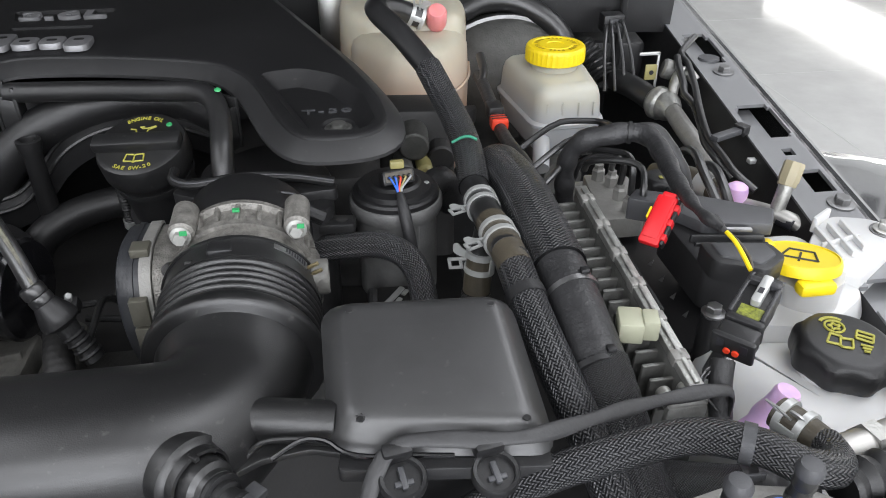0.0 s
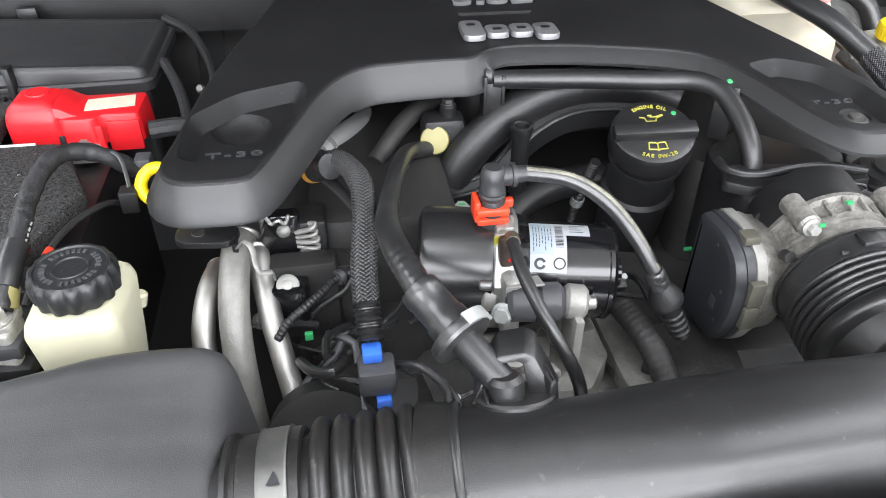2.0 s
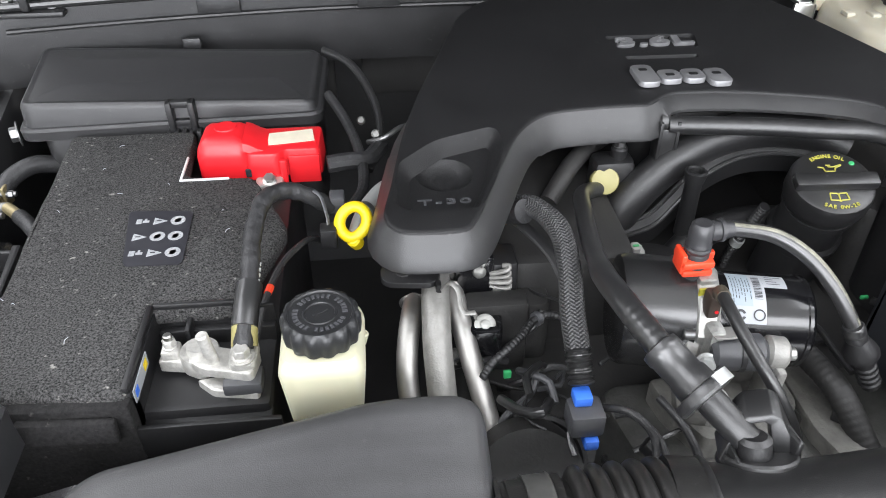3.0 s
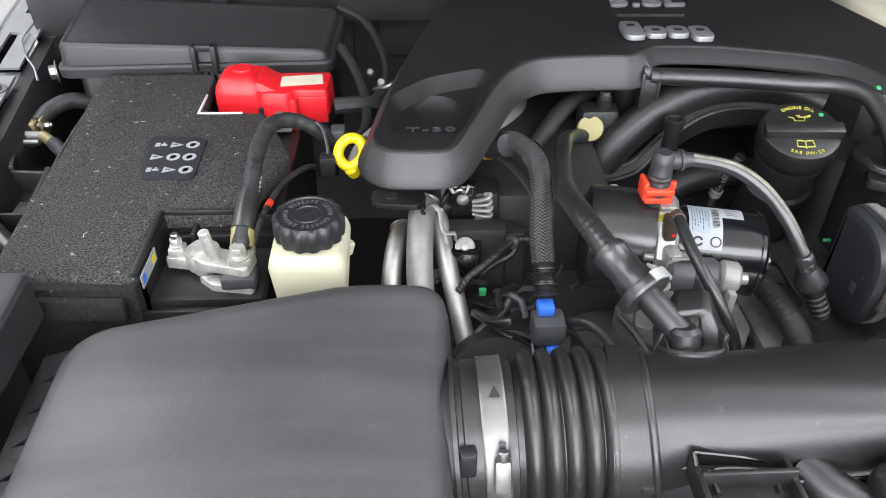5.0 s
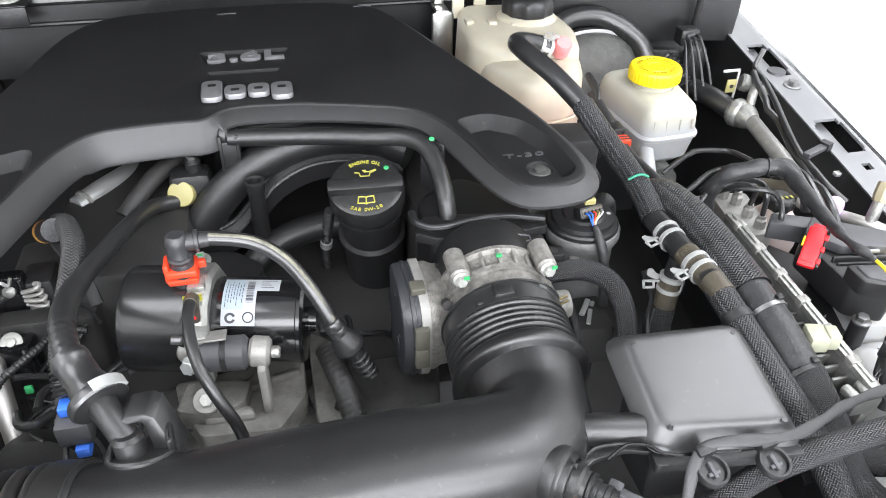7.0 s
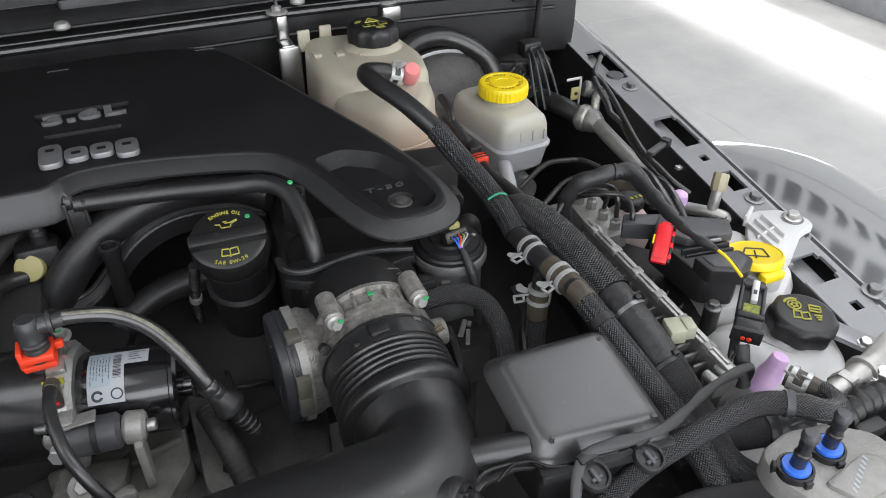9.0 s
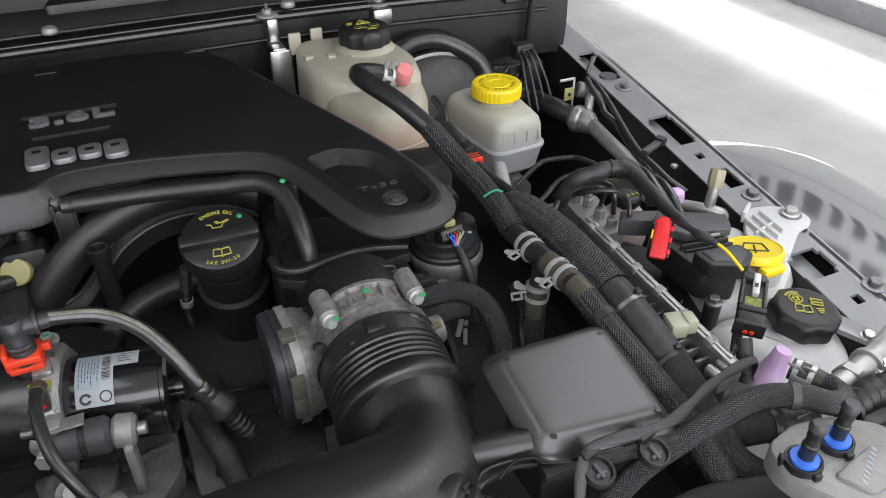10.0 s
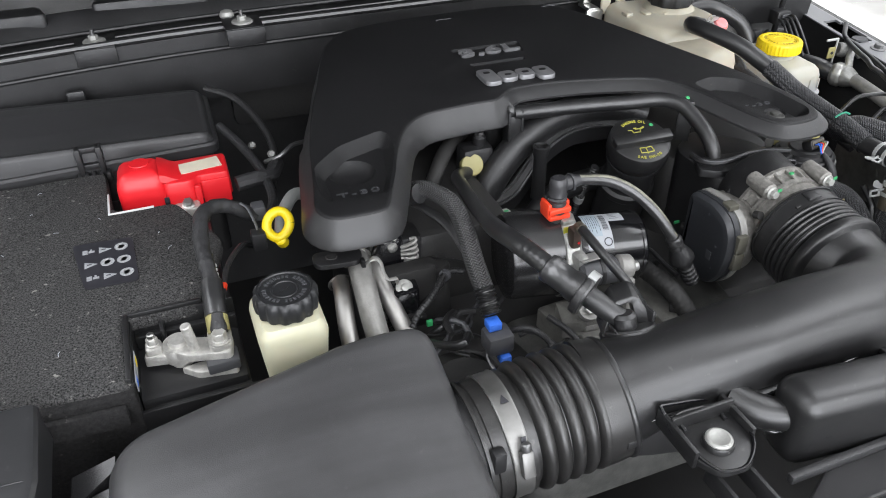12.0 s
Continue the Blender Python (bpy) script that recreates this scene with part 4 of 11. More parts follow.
def red_cover():
    ob = thing("terminal_cover", (-0.74, 0.80, 1.02), "bright red plastic cover over the positive battery post", "terminal cover")
    big = [(-0.799, 0.780), (-0.742, 0.777), (-0.740, 0.836), (-0.797, 0.838)]
    f = lambda d, z: [Vector((p.x, p.y, z)) for p in rounded(big, d, 0.012)]
    bm = B()
    ring_stack(bm, [f(0.0, 1.032), f(0.0, 1.056), f(0.0015, 1.064), f(0.005, 1.071), f(0.010, 1.0755), f(0.016, 1.0772), f(0.024, 1.0775)], True, True)
    part("post_cover", bm, M_RED, ob)
    low = [(-0.746, 0.778), (-0.712, 0.776), (-0.704, 0.786), (-0.667, 0.784), (-0.665, 0.838), (-0.746, 0.838)]
    part("cable_cover", slab(low, 1.030, 1.0615, 0.004, 0.007, draft=0.0015), M_RED, ob)
    sh = B()
    prof = [(-0.748, 1.0735), (-0.742, 1.0715), (-0.733, 1.066), (-0.722, 1.0618), (-0.716, 1.0608)]
    vs = [[sh.verts.new((x, y, z - dz)) for x, z in prof] for y, dz in ((0.7805, 0.010), (0.784, 0.002), (0.790, 0.0), (0.828, 0.0), (0.834, 0.002), (0.837, 0.010))]
    for a, b in zip(vs, vs[1:]):
        for k in range(len(prof) - 1):
            sh.faces.new((a[k], a[k + 1], b[k + 1], b[k]))
    part("shoulder", sh, M_RED, ob)
    part("side_skirt", box(-0.702, -0.668, 0.7822, 0.7862, 1.020, 1.054, 0.0015), M_RED, ob)
    part("foot_strip", box(-0.711, -0.703, 0.773, 0.778, 1.010, 1.054, 0.002), M_RED, ob)
    lm2 = Matrix.Translation((-0.699, 0.811, 1.0618)) @ Matrix.Rotation(radians(7), 4, "Z")
    part("label", box(-0.025, 0.025, -0.0135, 0.0135, 0, 0.0006, m=lm2), M_TAN, ob, "faded tan paper label")
    mk = Matrix.Translation((-0.768, 0.812, 1.0773))
    part("plus_ring", lathe([(0.0100, 0), (0.0120, 0), (0.0115, 0.0014), (0.0105, 0.0014)], 28, m=mk), M_RED, ob)
    part("plus_mark", box(-0.775, -0.761, 0.8108, 0.8132, 1.0773, 1.0788), M_RED, ob)
    part("plus_mark", box(-0.7692, -0.7668, 0.805, 0.819, 1.0774, 1.0787), M_RED, ob)
    part("nut", hexbolt((-0.722, 0.766, 1.035), (0, -0.4, 1), 0.006, 0.005, 1.3), M_STEEL, ob)
    part("post_clamp", box(-0.738, -0.708, 0.757, 0.777, 1.020, 1.034, 0.003), M_LEAD, ob)
    part("dark_gap", box(-0.748, -0.742, 0.7755, 0.7775, 1.034, 1.044, 0.001), M_BLACKINK, ob)
    return ob


red_cover()


def fuse_box():
    ob = thing("fuse_box", (-0.84, 0.95, 0.85), "black plastic fuse box with a clipped lid", "fuse box")
    base = slab([(-0.99, 0.875), (-0.675, 0.885), (-0.675, 1.04), (-1.02, 1.04)], 0.88, 1.052, 0.002, 0.012)
    part("base", base, M_BLACK, ob)
    out = [(-1.005, 0.868), (-0.672, 0.880), (-0.668, 1.045), (-1.03, 1.045)]
    lid = B()
    lift = lambda d, z: [Vector((p.x, p.y, z - (0.02 * max(0, (p.x + 0.745) / 0.075) if p.x > -0.745 and z > 1.075 else 0))) for p in rounded(out, d, 0.014)]
    ring_stack(lid, [lift(-0.005, 1.044), lift(-0.0055, 1.055), lift(-0.003, 1.058), lift(0.0005, 1.0585), lift(0.002, 1.080), lift(0.0035, 1.0845), lift(0.006, 1.0865), lift(0.0085, 1.0865), lift(0.010, 1.0858), lift(0.013, 1.0862), lift(0.03, 1.0875), lift(0.05, 1.088)], True, True)
    part("lid", lid, M_FUSE, ob, "dark grey clipped lid")
    lt = part("latch", box(-0.840, -0.812, 0.868, 0.876, 1.052, 1.060, 0.0015), M_BLACK, ob)
    part("latch_bar", box(-0.840, -0.812, 0.866, 0.876, 1.076, 1.084, 0.0015), M_BLACK, lt)
    for k in (-0.0125, 0.0125):
        part("latch_arm", box(-0.826 + k - 0.0035, -0.826 + k + 0.0035, 0.862, 0.878, 1.044, 1.084, 0.0015), M_BLACK, lt)
    for k in range(5):
        part("latch_tooth", box(-0.845 + k * 0.0085, -0.840 + k * 0.0085, 0.857, 0.870, 1.036, 1.050, 0.001), M_BLACK, lt)
    part("side_bolt", hexbolt((-1.02, 0.888, 1.043), (-1, -0.4, 0), 0.009, 0.008), M_DULLSTEEL, ob)
    part("rear_latch", box(-0.852, -0.828, 1.046, 1.052, 1.074, 1.089, 0.002), M_BLACK, ob)
    return ob


fuse_box()


def air_box():
    ob = thing("air_filter_box", (-0.68, 0.25, 0.85), "dark grey plastic air filter box with a smooth domed lid", "air box")
    out = [(-0.842, 0.0), (-0.553, 0.0), (-0.541, 0.412), (-0.60, 0.410), (-0.820, 0.372)]
    loop = round_poly(out, [0.03, 0.03, 0.022, 0.03, 0.030], 8)
    if area2(loop) < 0:
        loop = loop[::-1]
    bm = B()
    mid = Vector((-0.685, 0.215))
    shrink = lambda k: [mid + (p - mid) * k for p in loop]
    # the lid falls towards the front and is slightly crowned across
    fall = lambda p: -0.15 * (0.40 - p.y) - 0.10 * max(0.0, 0.30 - p.y) ** 2 - 0.55 * (p.x + 0.67) ** 2
    crown = lambda lp, z, k: [Vector((p.x, p.y, z + k * fall(p))) for p in lp]
    rings = [crown(shrink(1.035), 0.985, 0.4), crown(shrink(1.012), 1.035, 1), crown(shrink(0.995), 1.062, 1), crown(shrink(0.978), 1.076, 1), crown(shrink(0.955), 1.083, 1),
             crown(shrink(0.92), 1.0875, 1), crown(shrink(0.86), 1.0895, 1), crown(shrink(0.7), 1.090, 1), crown(shrink(0.5), 1.090, 1), crown(shrink(0.3), 1.090, 1), crown(shrink(0.1), 1.090, 1)]
    ring_stack(bm, rings, True, False)
    part("lid", bm, M_LID, ob)
    low = slab([(-0.868, 0.02), (-0.548, 0.02), (-0.538, 0.41), (-0.60, 0.415), (-0.835, 0.375)], 0.85, 0.996, 0.003, 0.03)
    part("lower_housing", low, M_BLACK, ob)
    # sloping flange with three-cornered pockets beside the lid
    step = 0.0255
    for k in range(14):
        own = B()
        y0 = 0.026 + k * step
        ring = []
        for x, y in ((0.0, y0), (0.16, y0), (1.0, y0 + 0.0135), (1.0, y0 + step), (0.0, y0 + step)):
            u = (0.408 - y) / 0.139
            xl, zl, xr = -0.850 - 0.007 * u, 1.035 - 0.025 * u, -0.838 + 0.056 * y
            ring.append(Vector((xl + (xr - xl) * x, y, zl + 0.011 * x)))
        ring_stack(own, [[p - Vector((0, 0, 0.030)) for p in ring], ring])
        part("rib", own, M_SATIN, ob, smooth=0)
    part("neck", rod((-0.56, 0.312, 1.012), (-0.515, 0.313, 1.013), 0.050, 40), M_BLACK, ob)
    return ob


air_box()


def intake_snorkel():
    ob = thing("intake_snorkel", (-0.91, 0.36, 0.9), "black moulded plastic intake snorkel beside the air box", "intake duct")

    def loft(name, rows):
        """Cross-sections from the front backwards: (y, left z, top z, edge x, wall x, wall foot z)."""
        own = B()
        loops = []
        for y, zl, zt, ex, wx, zf in rows:
            pts = [(-1.03, 0.93), (-0.905, 0.93), (-0.900, zf - 0.006), (wx - 0.004, zf - 0.004), (wx, zf + 0.002), (wx - 0.001, (zf + zt) / 2)]
            pts += [(ex + 0.0035, zt - 0.0045), (ex + 0.001, zt - 0.0012), (ex - 0.004, zt), (-0.925, zt), (-0.955, zt + zl), (-1.03, zt + zl + 0.004)]
            loops.append([Vector((x, y, z)) for x, z in pts])
        ring_stack(own, loops, True, True)
        return part(name, own, M_SNORKEL, ob)

    loft("upper_duct", [(0.329, 0.003, 1.068, -0.872, -0.868, 1.038), (0.331, 0.004, 1.0735, -0.869, -0.865, 1.036), (0.35, 0.006, 1.076, -0.866, -0.863, 1.035), (0.40, 0.008, 1.079, -0.867, -0.864, 1.035),
                        (0.424, 0.009, 1.080, -0.868, -0.864, 1.036), (0.428, 0.008, 1.077, -0.871, -0.868, 1.038), (0.430, 0.006, 1.071, -0.874, -0.871, 1.042)])
    loft("middle_duct", [(0.276, 0.0, 1.034, -0.908, -0.893, 1.000), (0.284, 0.0, 1.046, -0.900, -0.886, 1.004), (0.30, 0.0, 1.050, -0.897, -0.878, 1.010), (0.318, 0.002, 1.053, -0.890, -0.868, 1.022), (0.332, 0.003, 1.056, -0.882, -0.866, 1.032)])
    loft("lower_duct", [(0.02, 0.0, 0.995, -0.882, -0.870, 0.965), (0.20, 0.0, 1.020, -0.882, -0.868, 0.985), (0.264, 0.0, 1.030, -0.882, -0.868, 0.992), (0.278, 0.0, 1.031, -0.886, -0.874, 0.996), (0.283, 0.0, 1.026, -0.892, -0.880, 1.0)])
    part("seam", tube([(-0.98, 0.352, 1.0775), (-0.93, 0.351, 1.0763), (-0.872, 0.350, 1.0760), (-0.8645, 0.350, 1.070)], 0.0006, 6, 0.004), M_BLACK, ob)
    return ob


intake_snorkel()


M_CAPGREY = mat("cap_plastic", (0.015, 0.0155, 0.0165), 0.42, grain=0.3, gscale=1100, vary=0.2, dust=0.05)


def power_steering():
    ob = thing("fluid_reservoir", (-0.655, 0.48, 0.95), "cream plastic fluid reservoir with a black ribbed cap", "reservoir")
    prof = []
    bm = B()
    pts = [(-0.690, 0.440), (-0.622, 0.440), (-0.622, 0.522), (-0.690, 0.518)]
    lv = lambda d, z: [Vector((p.x, p.y, z)) for p in rounded(pts, d, 0.014)]
    ring_stack(bm, [lv(0.012, 0.93), lv(0.004, 1.0), lv(-0.001, 1.056), lv(0.001, 1.064), lv(0.006, 1.070)], True, True)
    part("tank", bm, M_CREAM, ob)
    CC = Vector((-0.655, 0.479, 1.070))
    wv = lambda a, k: 1 + (0.038 * (1.0 - 2.0 * abs(math.sin(a * 7)) ** 3) if k in (1, 2, 3, 4) else 0)
    cap = lathe([(0.0265, 0), (0.0305, 0.002), (0.0315, 0.010), (0.0315, 0.018), (0.0298, 0.0225), (0.0282, 0.0242), (0.0262, 0.0242), (0.0254, 0.0228), (0.0142, 0.0228), (0.0137, 0.0238), (0.0122, 0.0238), (0.0116, 0.0226), (0.0, 0.0226)], 126,
                m=Matrix.Translation(CC), wave=wv)
    lid = part("cap", cap, M_CAPGREY, ob, "black ribbed screw cap with moulded writing")
    for k in range(30):
        a = 2 * math.pi * k / 30
        if k % 8 == 5:
            continue
        part("moulded_bar", box(-0.0021, 0.0021, -0.0012, 0.0012, 0, 0.0010, m=Matrix.Translation(CC + Vector((0.0200 * math.cos(a), 0.0200 * math.sin(a), 0.0227))) @ Matrix.Rotation(a, 4, "Z")), M_GREY, lid)
    part("pointer", box(-0.006, 0.007, -0.0012, 0.0012, 0, 0.0012, m=Matrix.Translation(CC + Vector((0, 0, 0.0225))) @ Matrix.Rotation(0.6, 4, "Z")), M_CAPGREY, lid)
    part("spout", rod((-0.628, 0.516, 1.020), (-0.624, 0.517, 1.034), 0.006, 16, ch=0.002), M_CREAM, ob)
    return rescale(ob, (-0.655, 0.479, 1.094), 0.925)


power_steering()


def dipstick():
    ob = thing("dipstick", (-0.632, 0.652, 1.0), "yellow dipstick handle ring on a metal tube", "dipstick")
    ring = B()
    pts = []
    for k in range(29):
        a = 2 * math.pi * k / 28
        pull = 1.0 - 0.22 * max(0.0, -math.sin(a)) ** 2
        pts.append((-0.6320 + 0.0130 * pull * math.cos(a) + 0.0020 * math.sin(a), 0.652 + 0.0075 * math.sin(a), 1.0525 + 0.0128 * math.sin(a)))
    tube(pts, 0.0056, 14, bm=ring, raw=True, cap=False)
    rod((-0.6335, 0.642, 1.040), (-0.629, 0.650, 1.028), 0.0070, 18, ring, ch=0.002)
    part("handle", ring, M_YELLOW, ob)
    part("tube", tube([(-0.631, 0.652, 1.036), (-0.626, 0.672, 1.040), (-0.616, 0.700, 1.042), (-0.594, 0.740, 1.036), (-0.56, 0.78, 1.0)], 0.0078, 16), M_CLAMP, ob)
    part("tube_collar", lathe([(0.0075, 0), (0.0095, 0.001), (0.0095, 0.007), (0.0075, 0.008)], 20, m=axis((-0.622, 0.684, 1.0412), (-0.616, 0.700, 1.042))), M_DULLSTEEL, ob)
    return ob


dipstick()

# ---- engine cover ----
def cover_z(x, y):
    return 1.136 + 0.075 * (y - 0.8)


# lighter copy of the cover plastic: light on the skirt put into its colour
M_SKIRTLIT = mat("smooth_lit_edge", (0.021, 0.021, 0.0215), 0.42, grain=0.2, gscale=1500, vary=0.15, dust=0.04)


def lobe_y(x, y):
    """The lobe beside the battery ends a little further back."""
    return y + (0.014 * min(1.0, max(0.0, (0.70 - y) / 0.15)) if x < -0.45 else 0.0)


def engine_cover():
    ob = thing("engine_cover", (-0.28, 0.75, 1.08), "matte black plastic engine cover with two lobes and silver lettering", "engine cover")
    outer = [(-0.612, 0.548), (-0.604, 0.60), (-0.588, 0.69), (-0.566, 0.77), (-0.545, 0.83), (-0.522, 0.90), (-0.50, 0.95), (-0.465, 0.985), (-0.41, 1.0), (-0.30, 1.006), (-0.20, 1.003),
             (-0.125, 0.985), (-0.088, 0.945), (-0.05, 0.862), (-0.013, 0.772), (0.016, 0.70), (0.038, 0.63), (0.046, 0.583), (0.041, 0.553), (0.020, 0.536), (-0.02, 0.534), (-0.042, 0.545), (-0.060, 0.578),
             (-0.081, 0.642), (-0.10, 0.678), (-0.13, 0.700), (-0.206, 0.720), (-0.26, 0.728), (-0.300, 0.728), (-0.316, 0.718), (-0.332, 0.708), (-0.36, 0.708), (-0.40, 0.706), (-0.435, 0.700), (-0.460, 0.676),
             (-0.478, 0.64), (-0.498, 0.588), (-0.520, 0.535), (-0.535, 0.519), (-0.565, 0.517), (-0.596, 0.522)]
    outer = [(x, lobe_y(x, y)) for x, y in outer]
    loop = smooth_loop(outer[::-1], 0.008)
    if area2(loop) < 0:
        loop = loop[::-1]
    n = len(loop)

    def skirt(p):
        """Depth of the turned-down edge."""
        if p.x < -0.32:
            return 0.027 if p.y < 0.69 else (0.030 if p.y < 0.72 else 0.045)
        return 0.013 if p.x > -0.10 else 0.012

    bm = B()
    lev = lambda lp, dz: [Vector((p.x, p.y, cover_z(p.x, p.y) + dz)) for p in lp]
    low = [Vector((p.x, p.y, cover_z(p.x, p.y) - skirt(q))) for p, q in zip(inset(loop, -0.006), loop)]
    low2 = [v + Vector((0, 0, -0.003)) for v in low]
    low3 = [Vector((p.x, p.y, cover_z(p.x, p.y) - skirt(q) - 0.003)) for p, q in zip(inset(loop, -0.0045), loop)]
    inn = [Vector((p.x, p.y, cover_z(p.x, p.y) - 0.010)) for p in inset(loop, 0.014)]
    edge = lev(inset(loop, 0.0085), -0.0030)
    sk = B()
    mid1 = [a.lerp(b, 0.45) + Vector((0, 0, 0.0012)) for a, b in zip(edge, low)]
    ring_stack(sk, [inn, low3, low2, low, mid1, edge], False)
    part("skirt", sk, M_SKIRTLIT, ob, "smooth turned-down edge, toned lighter for the light on it", smooth=40)
    rings = [edge, lev(inset(loop, 0.0092), -0.0013), lev(inset(loop, 0.0104), -0.0004), lev(inset(loop, 0.0125), 0.0)]
    vs = ring_stack(bm, rings, False)
    top = vs[-1]
    edges = [bm.edges.get((top[i], top[(i + 1) % n])) for i in range(n)]

    def pocket(pts, depth, corner, hole=None):
        lp = rounded(pts, 0, corner)
        w = min(0.012, depth * 1.1)
        c = [lev(lp, 0), lev(rounded(pts, w * 0.1, corner), -depth * 0.12), lev(rounded(pts, w * 0.85, corner), -depth * 0.88), lev(rounded(pts, w, corner), -depth)]
        rs = ring_stack(bm, c, False)
        k = len(lp)
        edges.extend(bm.edges.get((rs[0][i], rs[0][(i + 1) % k])) for i in range(k))
        inner = [bm.edges.get((rs[-1][i], rs[-1][(i + 1) % k])) for i in range(k)]
        if hole:
            (hx, hy), hr, deep = hole
            circ = [Vector((hx + hr * math.cos(2 * math.pi * i / 28), hy + hr * 0.95 * math.sin(2 * math.pi * i / 28))) for i in range(28)]
            hs = [lev(circ, -depth)]
            for f, d in ((0.9, 0.35), (0.72, 0.7), (0.45, 0.93), (0.2, 1.0)):
                hs.append([Vector((hx + (p.x - hx) * f, hy + (p.y - hy) * f, cover_z(p.x, p.y) - depth - deep * d)) for p in circ])
            hv = ring_stack(bm, hs, True)
            inner += [bm.edges.get((hv[0][i], hv[0][(i + 1) % 28])) for i in range(28)]
        bmesh.ops.triangle_fill(bm, use_beauty=True, edges=inner)

    pocket([(x, lobe_y(x, y)) for x, y in ((-0.590, 0.628), (-0.552, 0.668), (-0.492, 0.690), (-0.488, 0.66), (-0.502, 0.60), (-0.522, 0.552), (-0.592, 0.556))], 0.013, 0.014, ((-0.546, 0.634), 0.026, 0.012))
    pocket([(-0.072, 0.672), (-0.035, 0.680), (0.000, 0.660), (0.020, 0.620), (0.028, 0.566), (0.015, 0.552), (-0.030, 0.556)], 0.013, 0.012, ((-0.003, 0.588), 0.014, 0.004))
    pocket([(-0.338, 0.868), (-0.232, 0.866), (-0.238, 0.832), (-0.330, 0.836)], 0.003, 0.006)
    pocket([(-0.328, 0.818), (-0.246, 0.816), (-0.247, 0.808), (-0.327, 0.810)], 0.003, 0.002)
    bmesh.ops.triangle_fill(bm, use_beauty=True, edges=edges)
    part("shell", bm, M_COVER, ob, smooth=28)
    tilt = Matrix.Rotation(math.atan(0.075), 4, "X")
    letters("3.6L", 0.030, 0.0024, M_SILVERLET, ob, Matrix.Translation((-0.285, 0.851, cover_z(0, 0.851) - 0.0012)) @ tilt @ Matrix.Diagonal((1.62, 0.84, 1, 1)), "displacement_lettering", 1.08, "dull silver raised lettering", 0.0011)
    # maker's badge as four plain silver blocks
    badge = B()
    spots = ((-0.333, 0.745, -0.310, 0.790), (-0.3085, 0.750, -0.285, 0.776), (-0.2835, 0.750, -0.260, 0.776), (-0.2585, 0.741, -0.235, 0.776))
    for x0, y0, x1, y1 in spots:
        zc = cover_z(0, (y0 + y1) / 2)
        own = slab([(x0, y0), (x1, y0), (x1, y1), (x0, y1)], 0, 0.0060, 0.0012, 0.009)
        join(own, badge, Matrix.Translation((0, 0, zc)))
        slot = slab([(x0 + 0.007, y1 - 0.017), (x1 - 0.007, y1 - 0.017), (x1 - 0.007, y1 - 0.011), (x0 + 0.007, y1 - 0.011)], zc + 0.0061, zc + 0.0065, 0.0001, 0.0025)
        part("badge_slot", slot, M_COVER, ob)
    part("badge", badge, M_SILVERLET, ob, "silver raised maker's badge of four blocks")
    # black letters drawn grey: light on their raised edges is in the colour
    letters("T-30", 0.013, 0.0016, M_GREY, ob, Matrix.Translation((-0.550, 0.594, cover_z(0, 0.594) - 0.0130)) @ tilt @ Matrix.Diagonal((1.7, 0.75, 1, 1)), "tool_size", 1.15)
    letters("T-30", 0.012, 0.0016, M_GREY, ob, Matrix.Translation((-0.012, 0.613, cover_z(0, 0.613) - 0.0130)) @ tilt @ Matrix.Diagonal((1.7, 0.75, 1, 1)), "tool_size", 1.15)
    sc = lathe([(0.0115, 0), (0.012, 0.002), (0.010, 0.0035), (0.007, 0.0035), (0.0065, 0.006), (0.0045, 0.0068), (0.0, 0.006)], 24, m=Matrix.Translation((-0.003, 0.587, cover_z(0, 0.587) - 0.017)))
    part("cover_screw", sc, M_SOOT, ob)
    for x, y in ((-0.305, 0.973), (-0.128, 0.972)):
        part("rear_notch", box(x - 0.012, x + 0.012, y - 0.0012, y + 0.0012, cover_z(0, y) - 0.001, cover_z(0, y) + 0.0006), M_GREY, ob)
    return ob


engine_cover()


# ---- engine block and what stands on it ----
def engine_block():
    ob = thing("engine", (-0.25, 0.62, 0.65), "dark engine block below the intake parts", "engine")
    blk = B()
    slab([(-0.52, 0.50), (0.05, 0.48), (0.06, 0.98), (-0.52, 0.98)], 0.65, 0.93, 0.01, 0.04, bm=blk)
    slab([(-0.50, 0.60), (-0.36, 0.60), (-0.36, 0.97), (-0.50, 0.97)], 0.92, 1.03, 0.012, 0.03, bm=blk)
    slab([(-0.13, 0.62), (0.03, 0.60), (0.05, 0.96), (-0.10, 0.97)], 0.92, 1.05, 0.012, 0.03, bm=blk)
    part("block", blk, M_DARK, ob)
    # timing cover face with ribs at the front
    front = slab([(-0.40, 0.42), (-0.14, 0.42), (-0.12, 0.52), (-0.42, 0.52)], 0.70, 0.945, 0.006, 0.03)
    part("timing_cover", front, M_SOOT, ob, "dull sooty aluminium front cover")
    pul = lathe([(0.0, 0), (0.045, 0), (0.048, 0.004), (0.048, 0.03), (0.0, 0.03)], 36, m=axis((-0.495, 0.46, 0.915), (-0.495, 0.42, 0.935)))
    part("pulley", pul, M_DARK, ob)
    return ob


engine_block()


